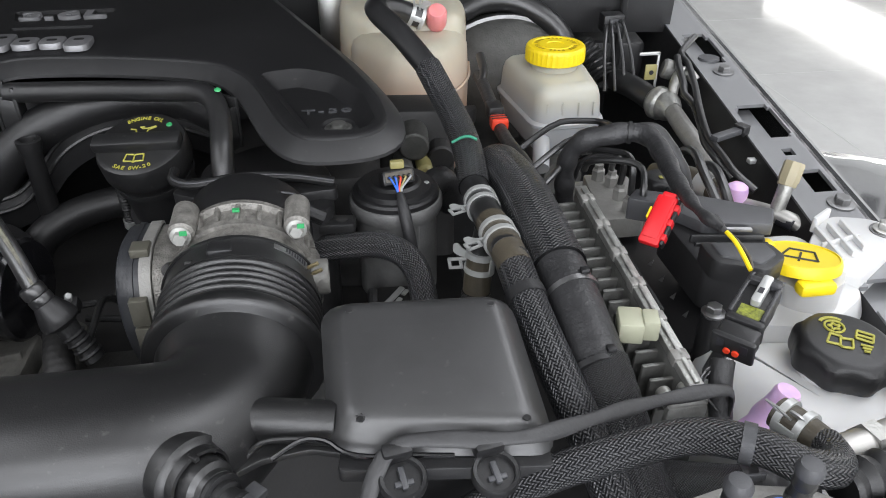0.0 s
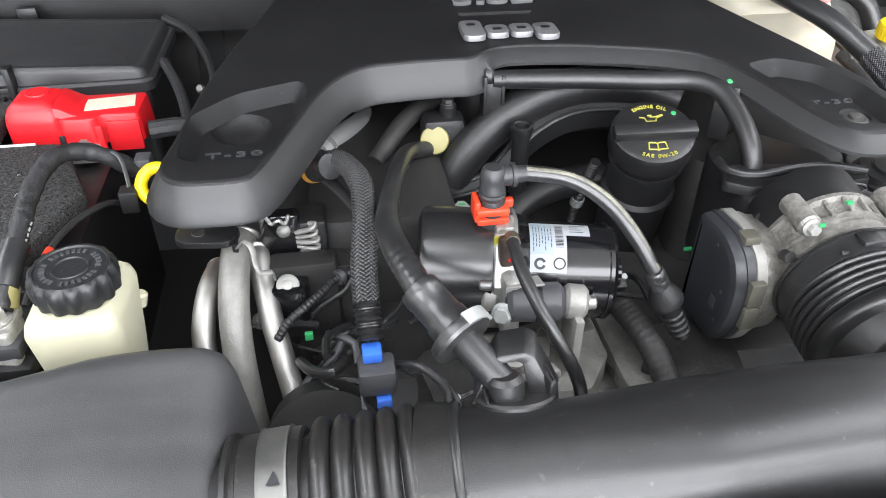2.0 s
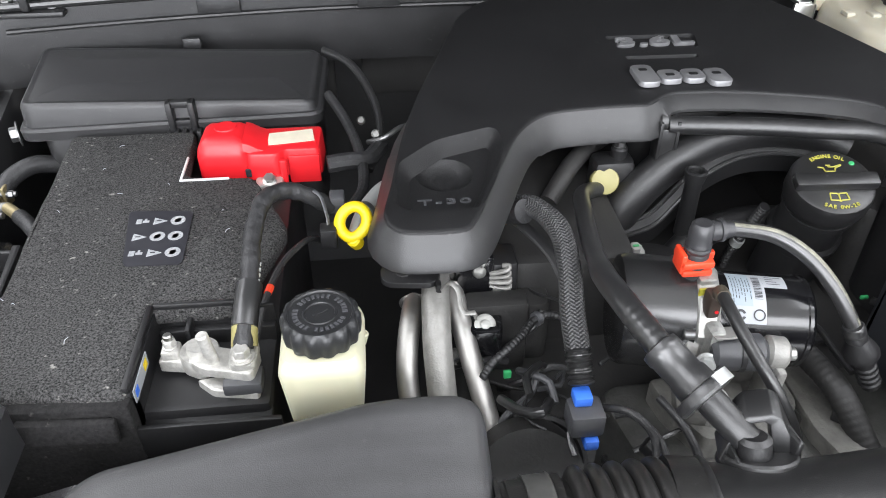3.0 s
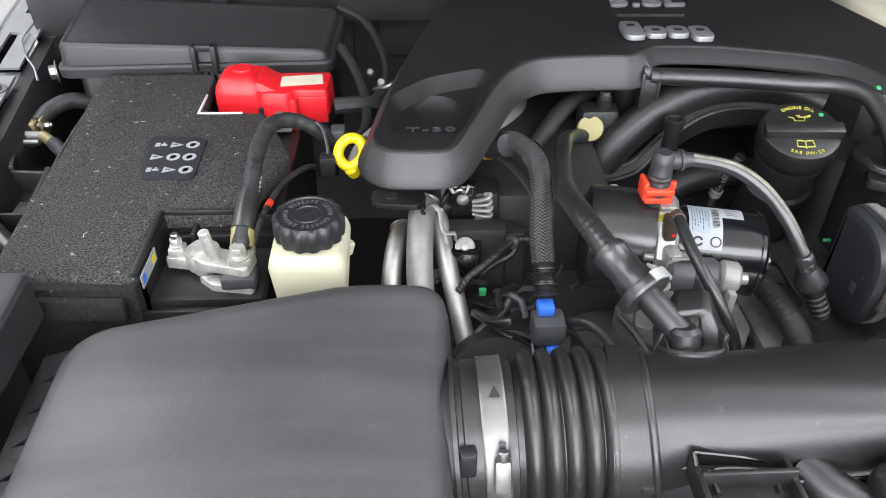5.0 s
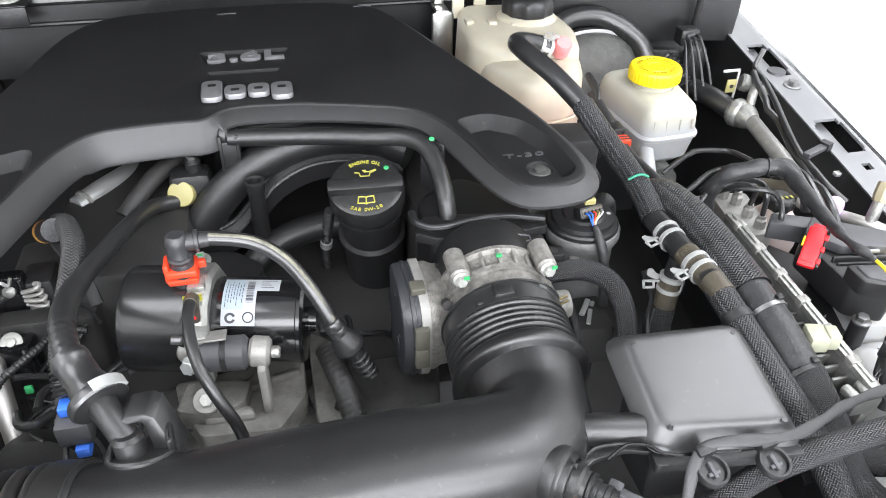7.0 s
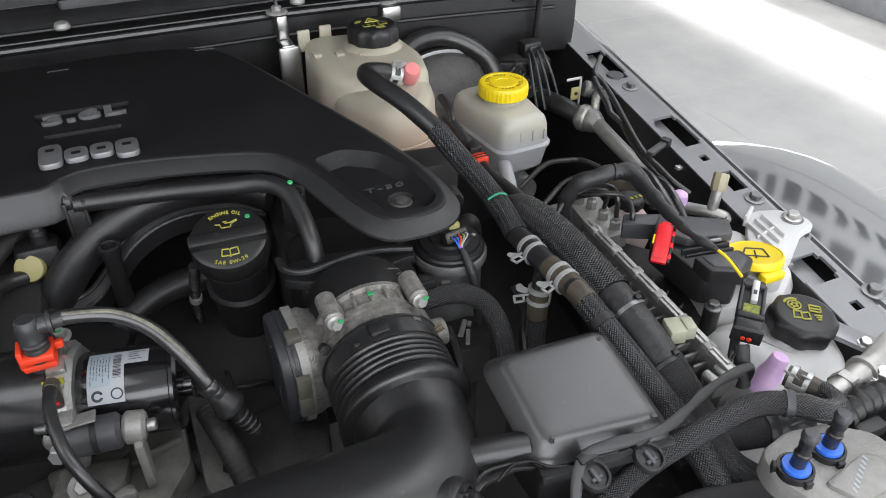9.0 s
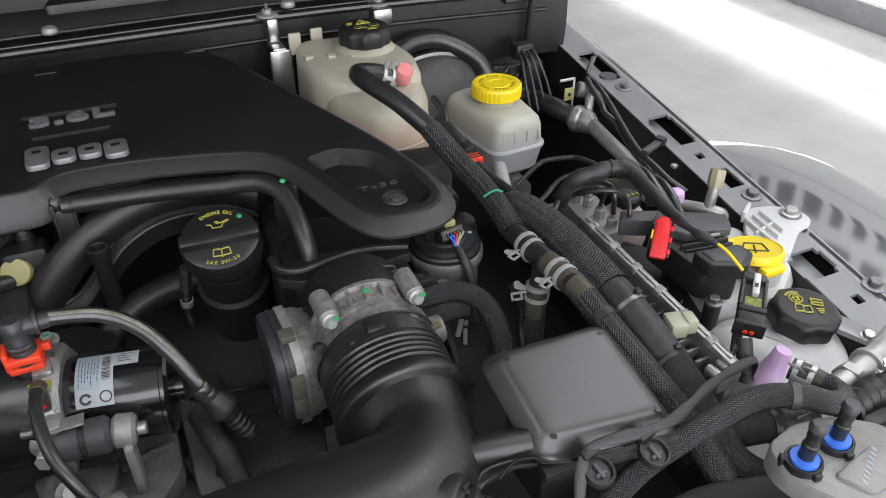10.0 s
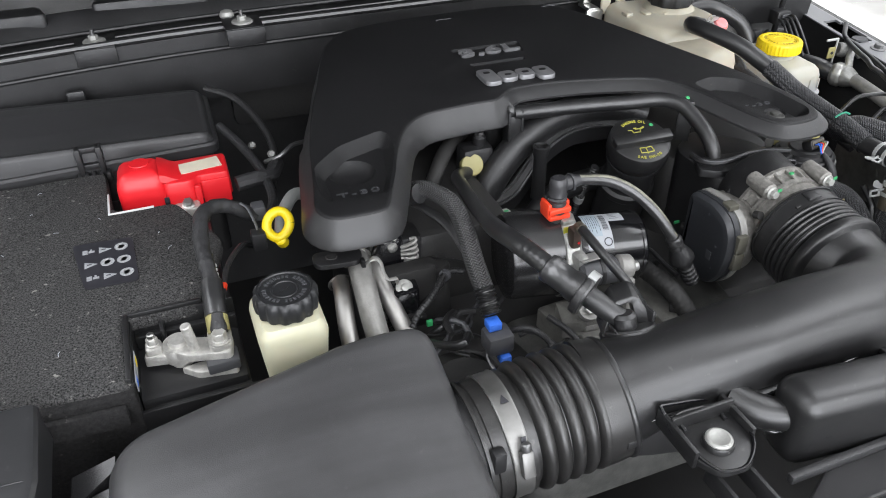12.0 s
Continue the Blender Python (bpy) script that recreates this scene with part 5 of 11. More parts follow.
def oil_filler():
    ob = thing("oil_filler", (-0.175, 0.60, 0.93), "black engine oil cap with yellow writing on its filler neck", "oil cap")
    ax = axis((-0.167, 0.655, 1.006), (-0.175, 0.6255, 1.0905))
    L = 0.0914
    neck = lathe([(0.034, -0.08), (0.034, 0.0), (0.037, 0.004), (0.037, 0.012), (0.033, 0.016), (0.032, 0.05), (0.036, 0.052), (0.036, 0.058)], 36, m=ax)
    part("neck", neck, M_BLACK, ob)
    cap = lathe([(0.030, 0.052), (0.034, 0.056), (0.036, 0.062), (0.0385, 0.066), (0.0395, 0.070), (0.0395, L - 0.006), (0.038, L - 0.002), (0.034, L), (0.0, L)], 48, m=ax)
    cp = part("cap", cap, M_DUCT, ob, "black twist cap")
    top = ax @ Matrix.Translation((0, 0, L))
    # frame of the cap's top: x to the right of the car, y towards the firewall
    xr = Vector((1, -0.12, 0))
    nrm = (top.to_3x3() @ Vector((0, 0, 1))).normalized()
    tp = plane_pose(top.translation, xr - nrm * nrm.dot(xr), nrm.cross(xr))
    grip = B()
    box(-0.0385, 0.0385, -0.012, 0.004, -0.002, 0.009, 0.003, bm=grip, m=tp)
    part("grip", grip, M_DUCT, cp)
    def on_arc(words, radius, lower):
        """Printed letters along an arc round the cap's middle."""
        wide = {"I": 0.55, " ": 0.6, "-": 0.7, "W": 1.35, "0": 0.95}
        total = sum(wide.get(c, 1.0) for c in words)
        run = -total / 2
        for c in words:
            half = wide.get(c, 1.0) / 2
            run += half
            th = run * 0.0040 / radius
            if c != " ":
                sgn = -1 if lower else 1
                spot = Vector((radius * math.sin(th), sgn * radius * math.cos(th), 0.0006))
                letters(c, 0.0056, 0.0003, M_INK, cp, tp @ Matrix.Translation(spot) @ Matrix.Rotation(-th * sgn, 4, "Z"), "writing", 1.0, "", 0.00012)
            run += half

    on_arc("ENGINE OIL", 0.0290, False)
    on_arc("SAE 0W-20", 0.0325, True)
    line = lambda own, pts, r=0.0007: [tube([tp @ Vector((*p, 0.0004)), tp @ Vector((*q, 0.0004))], r, 6, 0.02, bm=own) for p, q in zip(pts, pts[1:])]
    book = B()
    line(book, [(-0.0085, -0.0235), (-0.0075, -0.0155), (-0.0015, -0.0160), (0.0, -0.0172), (0.0015, -0.0160), (0.0075, -0.0155), (0.0085, -0.0235), (0.0015, -0.0240), (0.0, -0.0255), (-0.0015, -0.0240), (-0.0085, -0.0235)])
    line(book, [(0.0, -0.0172), (0.0, -0.0250)])
    part("book_symbol", book, M_INK, cp)
    can = B()
    line(can, [(-0.011, 0.0160), (-0.006, 0.0150), (-0.005, 0.0105), (0.004, 0.0105), (0.005, 0.0145), (0.011, 0.0175), (0.0105, 0.0185), (0.004, 0.0160), (-0.001, 0.0160), (-0.001, 0.0180)])
    line(can, [(-0.003, 0.0180), (0.001, 0.0180)])
    part("oil_can_symbol", can, M_INK, cp)
    dot = lathe([(0.0028, 0), (0.0022, 0.0006)], 12, m=tp @ Matrix.Translation((0.022, 0.020, 0.0002)))
    part("paint_dot", dot, M_GREEN, cp)
    part("neck_paint_dot", box(-0.158, -0.150, 0.553, 0.556, 1.002, 1.006, 0.001), M_GREEN, ob)
    ob.location.z -= 0.005
    return ob


oil_filler()


M_RUNNER = mat("runner_plastic", (0.0125, 0.0125, 0.013), 0.40, grain=0.2, gscale=1200, vary=0.3, vscale=14, dust=0.08, spec=0.5)


def intake_manifold():
    ob = thing("intake_manifold", (-0.2, 0.65, 0.95), "black plastic intake manifold with curved runners and flanges", "intake manifold")
    # broad outer runner arching round the oil filler, with a double rim on its inner edge
    rim_line = [(-0.368, 0.678, 1.012), (-0.350, 0.687, 1.006), (-0.319, 0.697, 1.010), (-0.296, 0.704, 1.030), (-0.272, 0.711, 1.056), (-0.240, 0.717, 1.072), (-0.205, 0.719, 1.077), (-0.165, 0.712, 1.076), (-0.130, 0.695, 1.070)]
    run = [(-0.356, 0.699, 0.985), (-0.347, 0.703, 1.012), (-0.322, 0.710, 1.042), (-0.288, 0.718, 1.066), (-0.245, 0.727, 1.081), (-0.200, 0.730, 1.086), (-0.150, 0.722, 1.083), (-0.115, 0.702, 1.076)]
    part("runner", tube(run, 0.022, 28, 0.006, flat=0.9), M_RUNNER, ob, "smooth broad runner")
    rl = spline(rim_line, 0.008)
    part("arch_rim", tube(rim_line, 0.0030, 8, 0.004), M_DUCT, ob)
    part("arch_rim", tube([(x + 0.004, y - 0.010, z - 0.008) for x, y, z in rim_line], 0.0026, 8, 0.004), M_DUCT, ob)
    skirt = B()
    rows = [[skirt.verts.new(p + Vector(o)) for o in ((0, 0, 0), (0.004, -0.010, -0.008), (0.006, -0.008, -0.03))] for p in rl]
    for a, b in zip(rows, rows[1:]):
        for i in range(2):
            skirt.faces.new((a[i], b[i], b[i + 1], a[i + 1]))
    part("arch_flange", skirt, M_MANIFOLD, ob)
    inner = [(-0.312, 0.650, 0.945), (-0.298, 0.662, 0.975), (-0.262, 0.680, 0.992), (-0.21, 0.690, 0.998), (-0.16, 0.680, 1.0)]
    part("inner_runner", tube(inner, 0.016, 16, 0.008), M_MANIFOLD, ob)
    foot = slab([(-0.375, 0.60), (-0.30, 0.592), (-0.285, 0.625), (-0.32, 0.66), (-0.375, 0.66)], 0.985, 1.0, 0.003, 0.015)
    part("foot_flange", foot, M_MANIFOLD, ob)
    boss = lathe([(0.0095, -0.07), (0.0085, -0.01), (0.0100, -0.004), (0.0112, 0.002), (0.0112, 0.006), (0.0085, 0.0072), (0.0070, 0.006), (0.0060, 0.001), (0.0, 0.001)], 24, m=Matrix.Translation((-0.287, 0.677, 1.067)))
    part("boss", boss, M_MANIFOLD, ob)
    # rear plenum under the cover
    part("rear_plenum", slab([(-0.33, 0.760), (-0.10, 0.750), (-0.06, 0.82), (-0.36, 0.84)], 1.02, 1.098, 0.012, 0.02), M_MANIFOLD, ob)
    # plenum by the throttle, with a stepped flange
    part("plenum", slab([(-0.125, 0.525), (-0.035, 0.510), (-0.012, 0.520), (-0.012, 0.60), (-0.07, 0.66), (-0.125, 0.62)], 0.96, 1.066, 0.006, 0.02), M_MANIFOLD, ob)
    fl = [(-0.140, 0.550), (-0.118, 0.536), (-0.06, 0.528), (-0.02, 0.536), (-0.008, 0.536), (-0.008, 0.550), (-0.02, 0.554), (-0.03, 0.565), (-0.10, 0.575), (-0.128, 0.575)]
    part("flange", slab(fl, 1.064, 1.074, 0.002, 0.006), M_MANIFOLD, ob)
    rim = [(-0.138, 0.570, 1.083), (-0.136, 0.552, 1.083), (-0.118, 0.540, 1.084), (-0.080, 0.540, 1.088), (-0.045, 0.548, 1.082), (-0.010, 0.545, 1.076)]
    part("rim", tube(rim, 0.0042, 10, 0.006), M_MANIFOLD, ob)
    # grey line puts the light caught on the black rim into colour
    part("rim_edge", tube([(x, y - 0.0032, z + 0.0030) for x, y, z in rim], 0.0010, 8, 0.004), M_GREY, ob, "pale line for the light caught on the moulded edge")
    part("neck_ring", tube([(-0.128, 0.515, 1.033), (-0.116, 0.512, 1.066), (-0.085, 0.512, 1.080), (-0.05, 0.512, 1.078), (-0.02, 0.512, 1.062)], 0.006, 10), M_MANIFOLD, ob)
    pocket = [(-0.105, 0.511, 1.0895), (-0.077, 0.509, 1.0925), (-0.039, 0.506, 1.0875), (-0.044, 0.504, 1.0815), (-0.074, 0.506, 1.0855), (-0.097, 0.508, 1.0830), (-0.105, 0.511, 1.0895)]
    # the pocket's lit edge, likewise drawn as a grey line
    part("pocket_rim", tube(pocket, 0.0009, 8, 0.003), M_GREY, ob, "pale line for the light caught on the moulded edge")
    part("side_tab", slab([(-0.03, 0.515), (0.004, 0.512), (0.006, 0.528), (-0.03, 0.535)], 1.046, 1.054, 0.002, 0.004), M_MANIFOLD, ob)
    part("tab_hole", lathe([(0.0045, 0), (0.0045, 0.0006), (0.0, 0.0006)], 16, m=Matrix.Translation((-0.006, 0.521, 1.054))), M_DARK, ob)
    return ob


intake_manifold()


def breather_pipe():
    ob = thing("breather_pipe", (-0.2, 0.68, 1.1), "black plastic breather pipe bent across the manifold", "pipe")
    pts = [(-0.312, 0.720, 1.108), (-0.298, 0.719, 1.108), (-0.22, 0.700, 1.112), (-0.165, 0.680, 1.116), (-0.128, 0.664, 1.120), (-0.110, 0.645, 1.118), (-0.103, 0.620, 1.108), (-0.101, 0.59, 1.092), (-0.101, 0.575, 1.07), (-0.101, 0.570, 1.05)]
    part("pipe", tube([(x, y - 0.004, z - 0.003) for x, y, z in pts], 0.0094, 20, 0.005), M_DUCT, ob)
    for (x, y, z), w in (((-0.309, 0.7205, 1.100), 0.0), ((-0.1065, 0.640, 1.105), 0.9)):
        sad = Matrix.Translation((x, y, z)) @ Matrix.Rotation(w, 4, "Z")
        for dx in (-0.009, 0.009):
            part("saddle_rib", box(dx - 0.0018, dx + 0.0018, -0.014, 0.004, -0.035, 0.012, 0.001, m=sad), M_DUCT, ob)
        part("saddle", box(-0.009, 0.009, -0.0125, -0.0105, -0.035, 0.004, 0.001, m=sad), M_DUCT, ob)
    part("end_cap", rod((-0.318, 0.721, 1.108), (-0.308, 0.7195, 1.108), 0.0112, 18, ch=0.002), M_DUCT, ob)
    part("paint_dot", lathe([(0.003, 0), (0.002, 0.001)], 10, m=axis((-0.104, 0.637, 1.1255), (-0.100, 0.62, 1.17))), M_GREEN, ob)
    return ob


breather_pipe()


M_MOTOR = mat("motor_cover_plastic", (0.026, 0.0275, 0.031), 0.40, grain=0.15, gscale=1200, vary=0.2, dust=0.05)
M_CANGREY = mat("can_grey", (0.15, 0.15, 0.148), 0.5, metal=0.25, vary=0.3, vscale=50, grain=0.5, gscale=420)
M_OLIVECLIP = mat("olive_grey_clip", (0.11, 0.106, 0.085), 0.5, metal=0.3, vary=0.25, vscale=90)


def throttle_body():
    ob = thing("throttle_body", (-0.08, 0.47, 0.97), "cast aluminium throttle body with a black motor housing", "throttle body")
    ax = axis((-0.077, 0.53, 1.055), (-0.079, 0.43, 1.037))
    part("rear_neck", lathe([(0.046, 0), (0.048, 0.003), (0.048, 0.036), (0.044, 0.040)], 44, m=ax), M_MANIFOLD, ob, "black plastic neck behind the casting")
    body = lathe([(0.042, 0.036), (0.0455, 0.038), (0.045, 0.05), (0.047, 0.055), (0.0485, 0.075), (0.044, 0.078)], 48, m=ax)
    cast = part("casting", body, M_CASTRAW, ob)
    ring = lathe([(0.043, 0.036), (0.0500, 0.037), (0.0505, 0.041), (0.0462, 0.043), (0.0462, 0.056), (0.0500, 0.058), (0.0505, 0.064), (0.044, 0.066)], 64, m=ax)
    part("outer_casting", ring, M_CASTRAW, cast)
    for k in range(9):
        th = radians(-72 + k * 18)
        rib = box(-0.0016, 0.0016, 0.044, 0.0498, 0.040, 0.060, 0.0008)
        fr = ax @ Matrix.Rotation(th, 4, "Z")
        up_y = (ax.to_3x3() @ Vector((0, 1, 0))).z
        part("casting_rib", join(rib, B(), ax @ Matrix.Rotation(th + (0 if up_y > 0.5 else math.pi if up_y < -0.5 else (-math.pi / 2 if (ax.to_3x3() @ Vector((1, 0, 0))).z > 0.5 else math.pi / 2)), 4, "Z")), M_CASTRAW, cast)
    for x, z in ((-0.116, 1.087), (-0.037, 1.086)):
        part("bolt_lug", rod((x, 0.492, z + 0.002), (x, 0.457, z), 0.0092, 20, ch=0.003), M_CASTRAW, cast)
        part("bolt", hexbolt((x, 0.457, z), (0, -1, 0.1), 0.0050, 0.005, 1.45), M_ZINC, ob)
        part("paint_mark", box(x + 0.001, x + 0.006, 0.4502, 0.4510, z + 0.004, z + 0.0075), M_GREEN, ob)
    part("lug_web", slab([(-0.112, 0.468), (-0.042, 0.468), (-0.042, 0.488), (-0.112, 0.488)], 1.060, 1.082, 0.006, 0.008), M_CASTRAW, cast)
    part("paint_mark", box(-0.081, -0.076, 0.470, 0.473, 1.0955, 1.0975), M_GREEN, ob)
    # motor housing: smooth grey cover, pale cast plate and gear case, all of one outline
    side = round_poly([(0.528, 1.064), (0.484, 1.0690), (0.460, 1.060), (0.4485, 1.042), (0.4465, 1.015), (0.453, 0.985), (0.470, 0.962), (0.528, 0.962)], [0.010, 0.014, 0.018, 0.03, 0.03, 0.02, 0.012, 0.006], 5)
    if area2(side) < 0:
        side = side[::-1]
    at = lambda x, d: [Vector((x, p.x, p.y)) for p in inset(side, d)]
    mot = B()
    ring_stack(mot, [at(-0.1515, 0.001), at(-0.1550, 0.001), at(-0.1554, 0.0), at(-0.1590, 0.0), at(-0.1594, 0.0012), at(-0.1640, 0.0014), at(-0.1672, 0.003), at(-0.1686, 0.006), at(-0.1692, 0.011)])
    cover = part("motor_housing", mot, M_MOTOR, ob, "smooth dark grey throttle motor cover")
    part("code_plate", box(-0.1698, -0.1690, 0.470, 0.478, 1.000, 1.011), M_GREY, cover, "small grey code plate")
    for y, z in ((0.466, 1.022), (0.466, 0.992), (0.487, 1.054)):
        part("cover_dot", rod((-0.1680, y, z), (-0.1697, y, z), 0.0016, 10), M_GREY, cover)
    pl = B()
    ring_stack(pl, [at(-0.1425, 0.0015), at(-0.1428, -0.0005), at(-0.1510, -0.0005), at(-0.1515, 0.0015)])
    part("flange_plate", pl, M_CASTPLATE, ob, "pale cast flange plate")
    gear = B()
    ring_stack(gear, [at(-0.112, 0.012), at(-0.118, 0.007), at(-0.130, 0.006), at(-0.136, 0.003), at(-0.1425, 0.003)], True, True)
    part("gear_housing", gear, M_CASTRAW, ob)
    part("housing_hole", rod((-0.1285, 0.4600, 1.0600), (-0.1285, 0.4520, 1.0630), 0.0046, 18), M_DARK, ob)
    for z in (1.034, 1.010):
        part("clip", box(-0.1585, -0.1455, 0.4435, 0.4505, z - 0.0115, z + 0.0105, 0.0012), M_OLIVECLIP, ob)
    part("clip", box(-0.1575, -0.1440, 0.470, 0.484, 1.0635, 1.0705, 0.0012), M_OLIVECLIP, ob)
    part("side_stub", lathe([(0.0, 0.0), (0.0125, 0.0), (0.0130, 0.003), (0.0130, 0.017), (0.0122, 0.0185), (0.0098, 0.0185), (0.0095, 0.012), (0.0, 0.012)], 28, m=axis((-0.036, 0.4475, 1.0505), (-0.017, 0.4475, 1.0505))), M_GRIME, ob, "short cast pipe stub")
    part("stub_foot", box(-0.044, -0.024, 0.448, 0.480, 1.018, 1.058, 0.006), M_CASTRAW, ob)
    for k in range(3):
        part("contact", join(box(-0.0055, 0.0055, -0.001, 0.001, -0.0013, 0.0013, 0.0005), B(), Matrix.Translation((-0.0285 + 0.0022 * k, 0.4385, 1.0660 - 0.0055 * k)) @ Matrix.Rotation(radians(-24), 4, "Y")), M_BRASSY, ob, "pale brass contact")
    return ob


throttle_body()


def bellows_radius(base, amp, count, lead, tail, power=1.3):
    def f(s, total):
        if s < lead or s > total - tail:
            return base
        u = (s - lead) / (total - lead - tail) * count
        return base + amp * abs(math.sin(math.pi * u)) ** power
    return f


DUCT_LINE = [(-0.440, 0.312, 1.020), (-0.40, 0.3075, 1.029), (-0.36, 0.303, 1.036), (-0.28, 0.299, 1.042), (-0.20, 0.298, 1.047), (-0.155, 0.297, 1.048), (-0.118, 0.3015, 1.045), (-0.0935, 0.316, 1.039), (-0.0815, 0.346, 1.0335), (-0.0803, 0.390, 1.0318)]


def smooth01(u):
    u = min(1.0, max(0.0, u))
    return u * u * (3 - 2 * u)


def intake_duct():
    ob = thing("intake_duct", (-0.25, 0.29, 0.95), "large black plastic intake duct with rubber bellows", "intake duct")
    pipe = tube(DUCT_LINE, 0.050, 72, 0.004, square=lambda s, L: 1.0 - (0.24 + 0.06 * (1 - smooth01((s - 0.16) / 0.12))) * min(1.0, max(0.0, (s - 0.085) / 0.09)) * min(1.0, max(0.0, (L - 0.02 - s) / 0.10)),
                radius=lambda s, L: 0.0505 - 0.0064 * smooth01((s - 0.01) / 0.07) - 0.0008 * smooth01((s - 0.12) / 0.10) + 0.0072 * smooth01((s - (L - 0.050)) / 0.045))
    part("pipe", pipe, M_DUCT, ob)
    def folds(s, L):
        if s < 0.006:
            return 0.0535
        if s < 0.0105:
            return 0.0485
        u = (s - 0.0105) / (L - 0.0105) * 5
        return 0.0478 + 0.0092 * abs(math.sin(math.pi * u)) ** 0.42

    b2 = tube([(-0.505, 0.313, 1.0146), (-0.430, 0.3115, 1.0205)], 0.05, 56, 0.0008, radius=folds)
    part("bellows", b2, M_BELLOWS, ob, "black ribbed rubber bellows")
    part("cuff", tube([(-0.542, 0.313, 1.0118), (-0.503, 0.313, 1.0148)], 0.0532, 48, 0.001, radius=lambda s, L: 0.0530 + 0.0022 * (s < 0.004) - 0.0015 * (0.004 < s < 0.008)), M_BELLOWS, ob, "rubber cuff on the air box neck")
    part("cuff_key", box(-0.541, -0.530, 0.262, 0.272, 1.030, 1.052, 0.002), M_BLACK, ob)
    part("collar", tube([(-0.432, 0.3115, 1.0204), (-0.407, 0.308, 1.0235)], 0.0565, 48, 0.001, radius=lambda s, L: 0.0568 - 0.0030 * (s / L) ** 1.5), M_BELLOWS, ob, "black rubber collar")
    part("collar_lip", tube([(-0.4095, 0.3083, 1.0232), (-0.4035, 0.3077, 1.0243)], 0.0550, 48, 0.001, radius=lambda s, L: 0.0535 + 0.0022 * math.sin(math.pi * min(1, s / L)) ** 0.6), M_RUBBER, ob)
    part("collar_tab", box(-0.4225, -0.4110, 0.2535, 0.2575, 1.018, 1.026, 0.0012), M_RUBBER, ob)
    b1 = tube([(-0.079, 0.440, 1.039), (-0.080, 0.412, 1.0345), (-0.0803, 0.387, 1.0315)], 0.05, 64, 0.0007, radius=bellows_radius(0.0505, 0.0058, 6, 0.012, 0.002, 0.55))
    part("bellows", b1, M_RUBBER, ob, "black ribbed rubber bellows")
    part("collar", tube([(-0.0803, 0.392, 1.0320), (-0.0806, 0.376, 1.0305)], 0.0585, 48, 0.001, radius=lambda s, L: 0.0560 + 0.0030 * math.sin(math.pi * min(1, s / L)) ** 0.5 - 0.008 * smooth01((s / L - 0.7) / 0.3)), M_DUCT, ob)
    for k in range(2):
        part("collar_lip", tube([(-0.0792, 0.4475 - k * 0.018, 1.0400 - k * 0.0025), (-0.0792, 0.4455 - k * 0.018, 1.0397 - k * 0.0025)], 0.0562 - 0.0005 * k, 48, 0.002), M_RUBBER, ob)
    part("collar_slot", box(-0.110, -0.098, 0.424, 0.428, 1.082, 1.086, 0.0015), M_DARK, ob)
    part("throttle_collar", tube([(-0.079, 0.448, 1.040), (-0.0795, 0.425, 1.037)], 0.0545, 48, 0.004), M_RUBBER, ob)
    part("collar_clip", box(-0.0945, -0.0775, 0.424, 0.440, 1.086, 1.0935, 0.002), M_BLACK, ob)
    strap = B()
    rows = []
    for i in range(13):
        w = radians(30 + 30 * i / 12)
        rows.append([strap.verts.new((-0.0793 + r * math.sin(w), y, 1.0388 + r * math.cos(w) + 0.16 * (y - 0.437))) for r, y in ((0.0540, 0.4345), (0.0553, 0.4345), (0.0553, 0.4410), (0.0540, 0.4410))])
    for p, q in zip(rows, rows[1:]):
        for i in range(4):
            strap.faces.new((p[i], p[(i + 1) % 4], q[(i + 1) % 4], q[i]))
    band = part("worm_strap", strap, M_DULLSTEEL, ob, "slotted bright steel strap")
    for i in range(8):
        w = radians(40 + 2.4 * i)
        part("strap_slot", box(-0.0006, 0.0006, -0.0022, 0.0022, 0.0552, 0.0556, m=Matrix.Translation((-0.0793, 0.4375, 1.0388)) @ Matrix.Rotation(w, 4, "Y")), M_BLACKINK, band)
    cl = tube([(-0.5225, 0.313, 1.0133), (-0.5055, 0.313, 1.0146)], 0.0546, 56, 0.001, radius=lambda s, L: 0.0546 + 0.0006 * (s < 0.001 or s > L - 0.001))
    clamp = part("hose_clamp", cl, M_BAND, ob, "steel band clamp")
    tri = B()
    lift = lambda y: 1.0140 + math.sqrt(0.0553 ** 2 - (y - 0.313) ** 2)
    vs = [tri.verts.new((x, y, lift(y))) for x, y in ((-0.5205, 0.2985), (-0.5130, 0.2985), (-0.5165, 0.3065))]
    tri.faces.new(vs)
    ext = bmesh.ops.extrude_face_region(tri, geom=tri.faces[:])
    bmesh.ops.translate(tri, vec=(0, -0.0004, 0.0008), verts=[g for g in ext["geom"] if isinstance(g, bmesh.types.BMVert)])
    part("triangle_mark", tri, M_BLACKINK, clamp)
    wm = Matrix.Translation((-0.5135, 0.313, 1.014)) @ Matrix.Rotation(radians(68), 4, "X") @ Matrix.Translation((0, 0, 0.0555))
    part("worm_housing", box(-0.0055, 0.0055, -0.012, 0.012, -0.001, 0.006, 0.002, m=wm), M_BAND, clamp)
    part("worm_screw", lathe([(0.0035, 0), (0.0040, 0.001), (0.0040, 0.006), (0.0030, 0.007)], 12, m=wm @ Matrix.Translation((0, 0.012, 0.004)) @ Matrix.Rotation(radians(-90), 4, "X")), M_DULLSTEEL, clamp)
    part("slot", box(-0.0022, 0.0022, 0.016, 0.023, -0.0004, 0.0004, 0.0002, m=wm), M_BLACKINK, clamp)
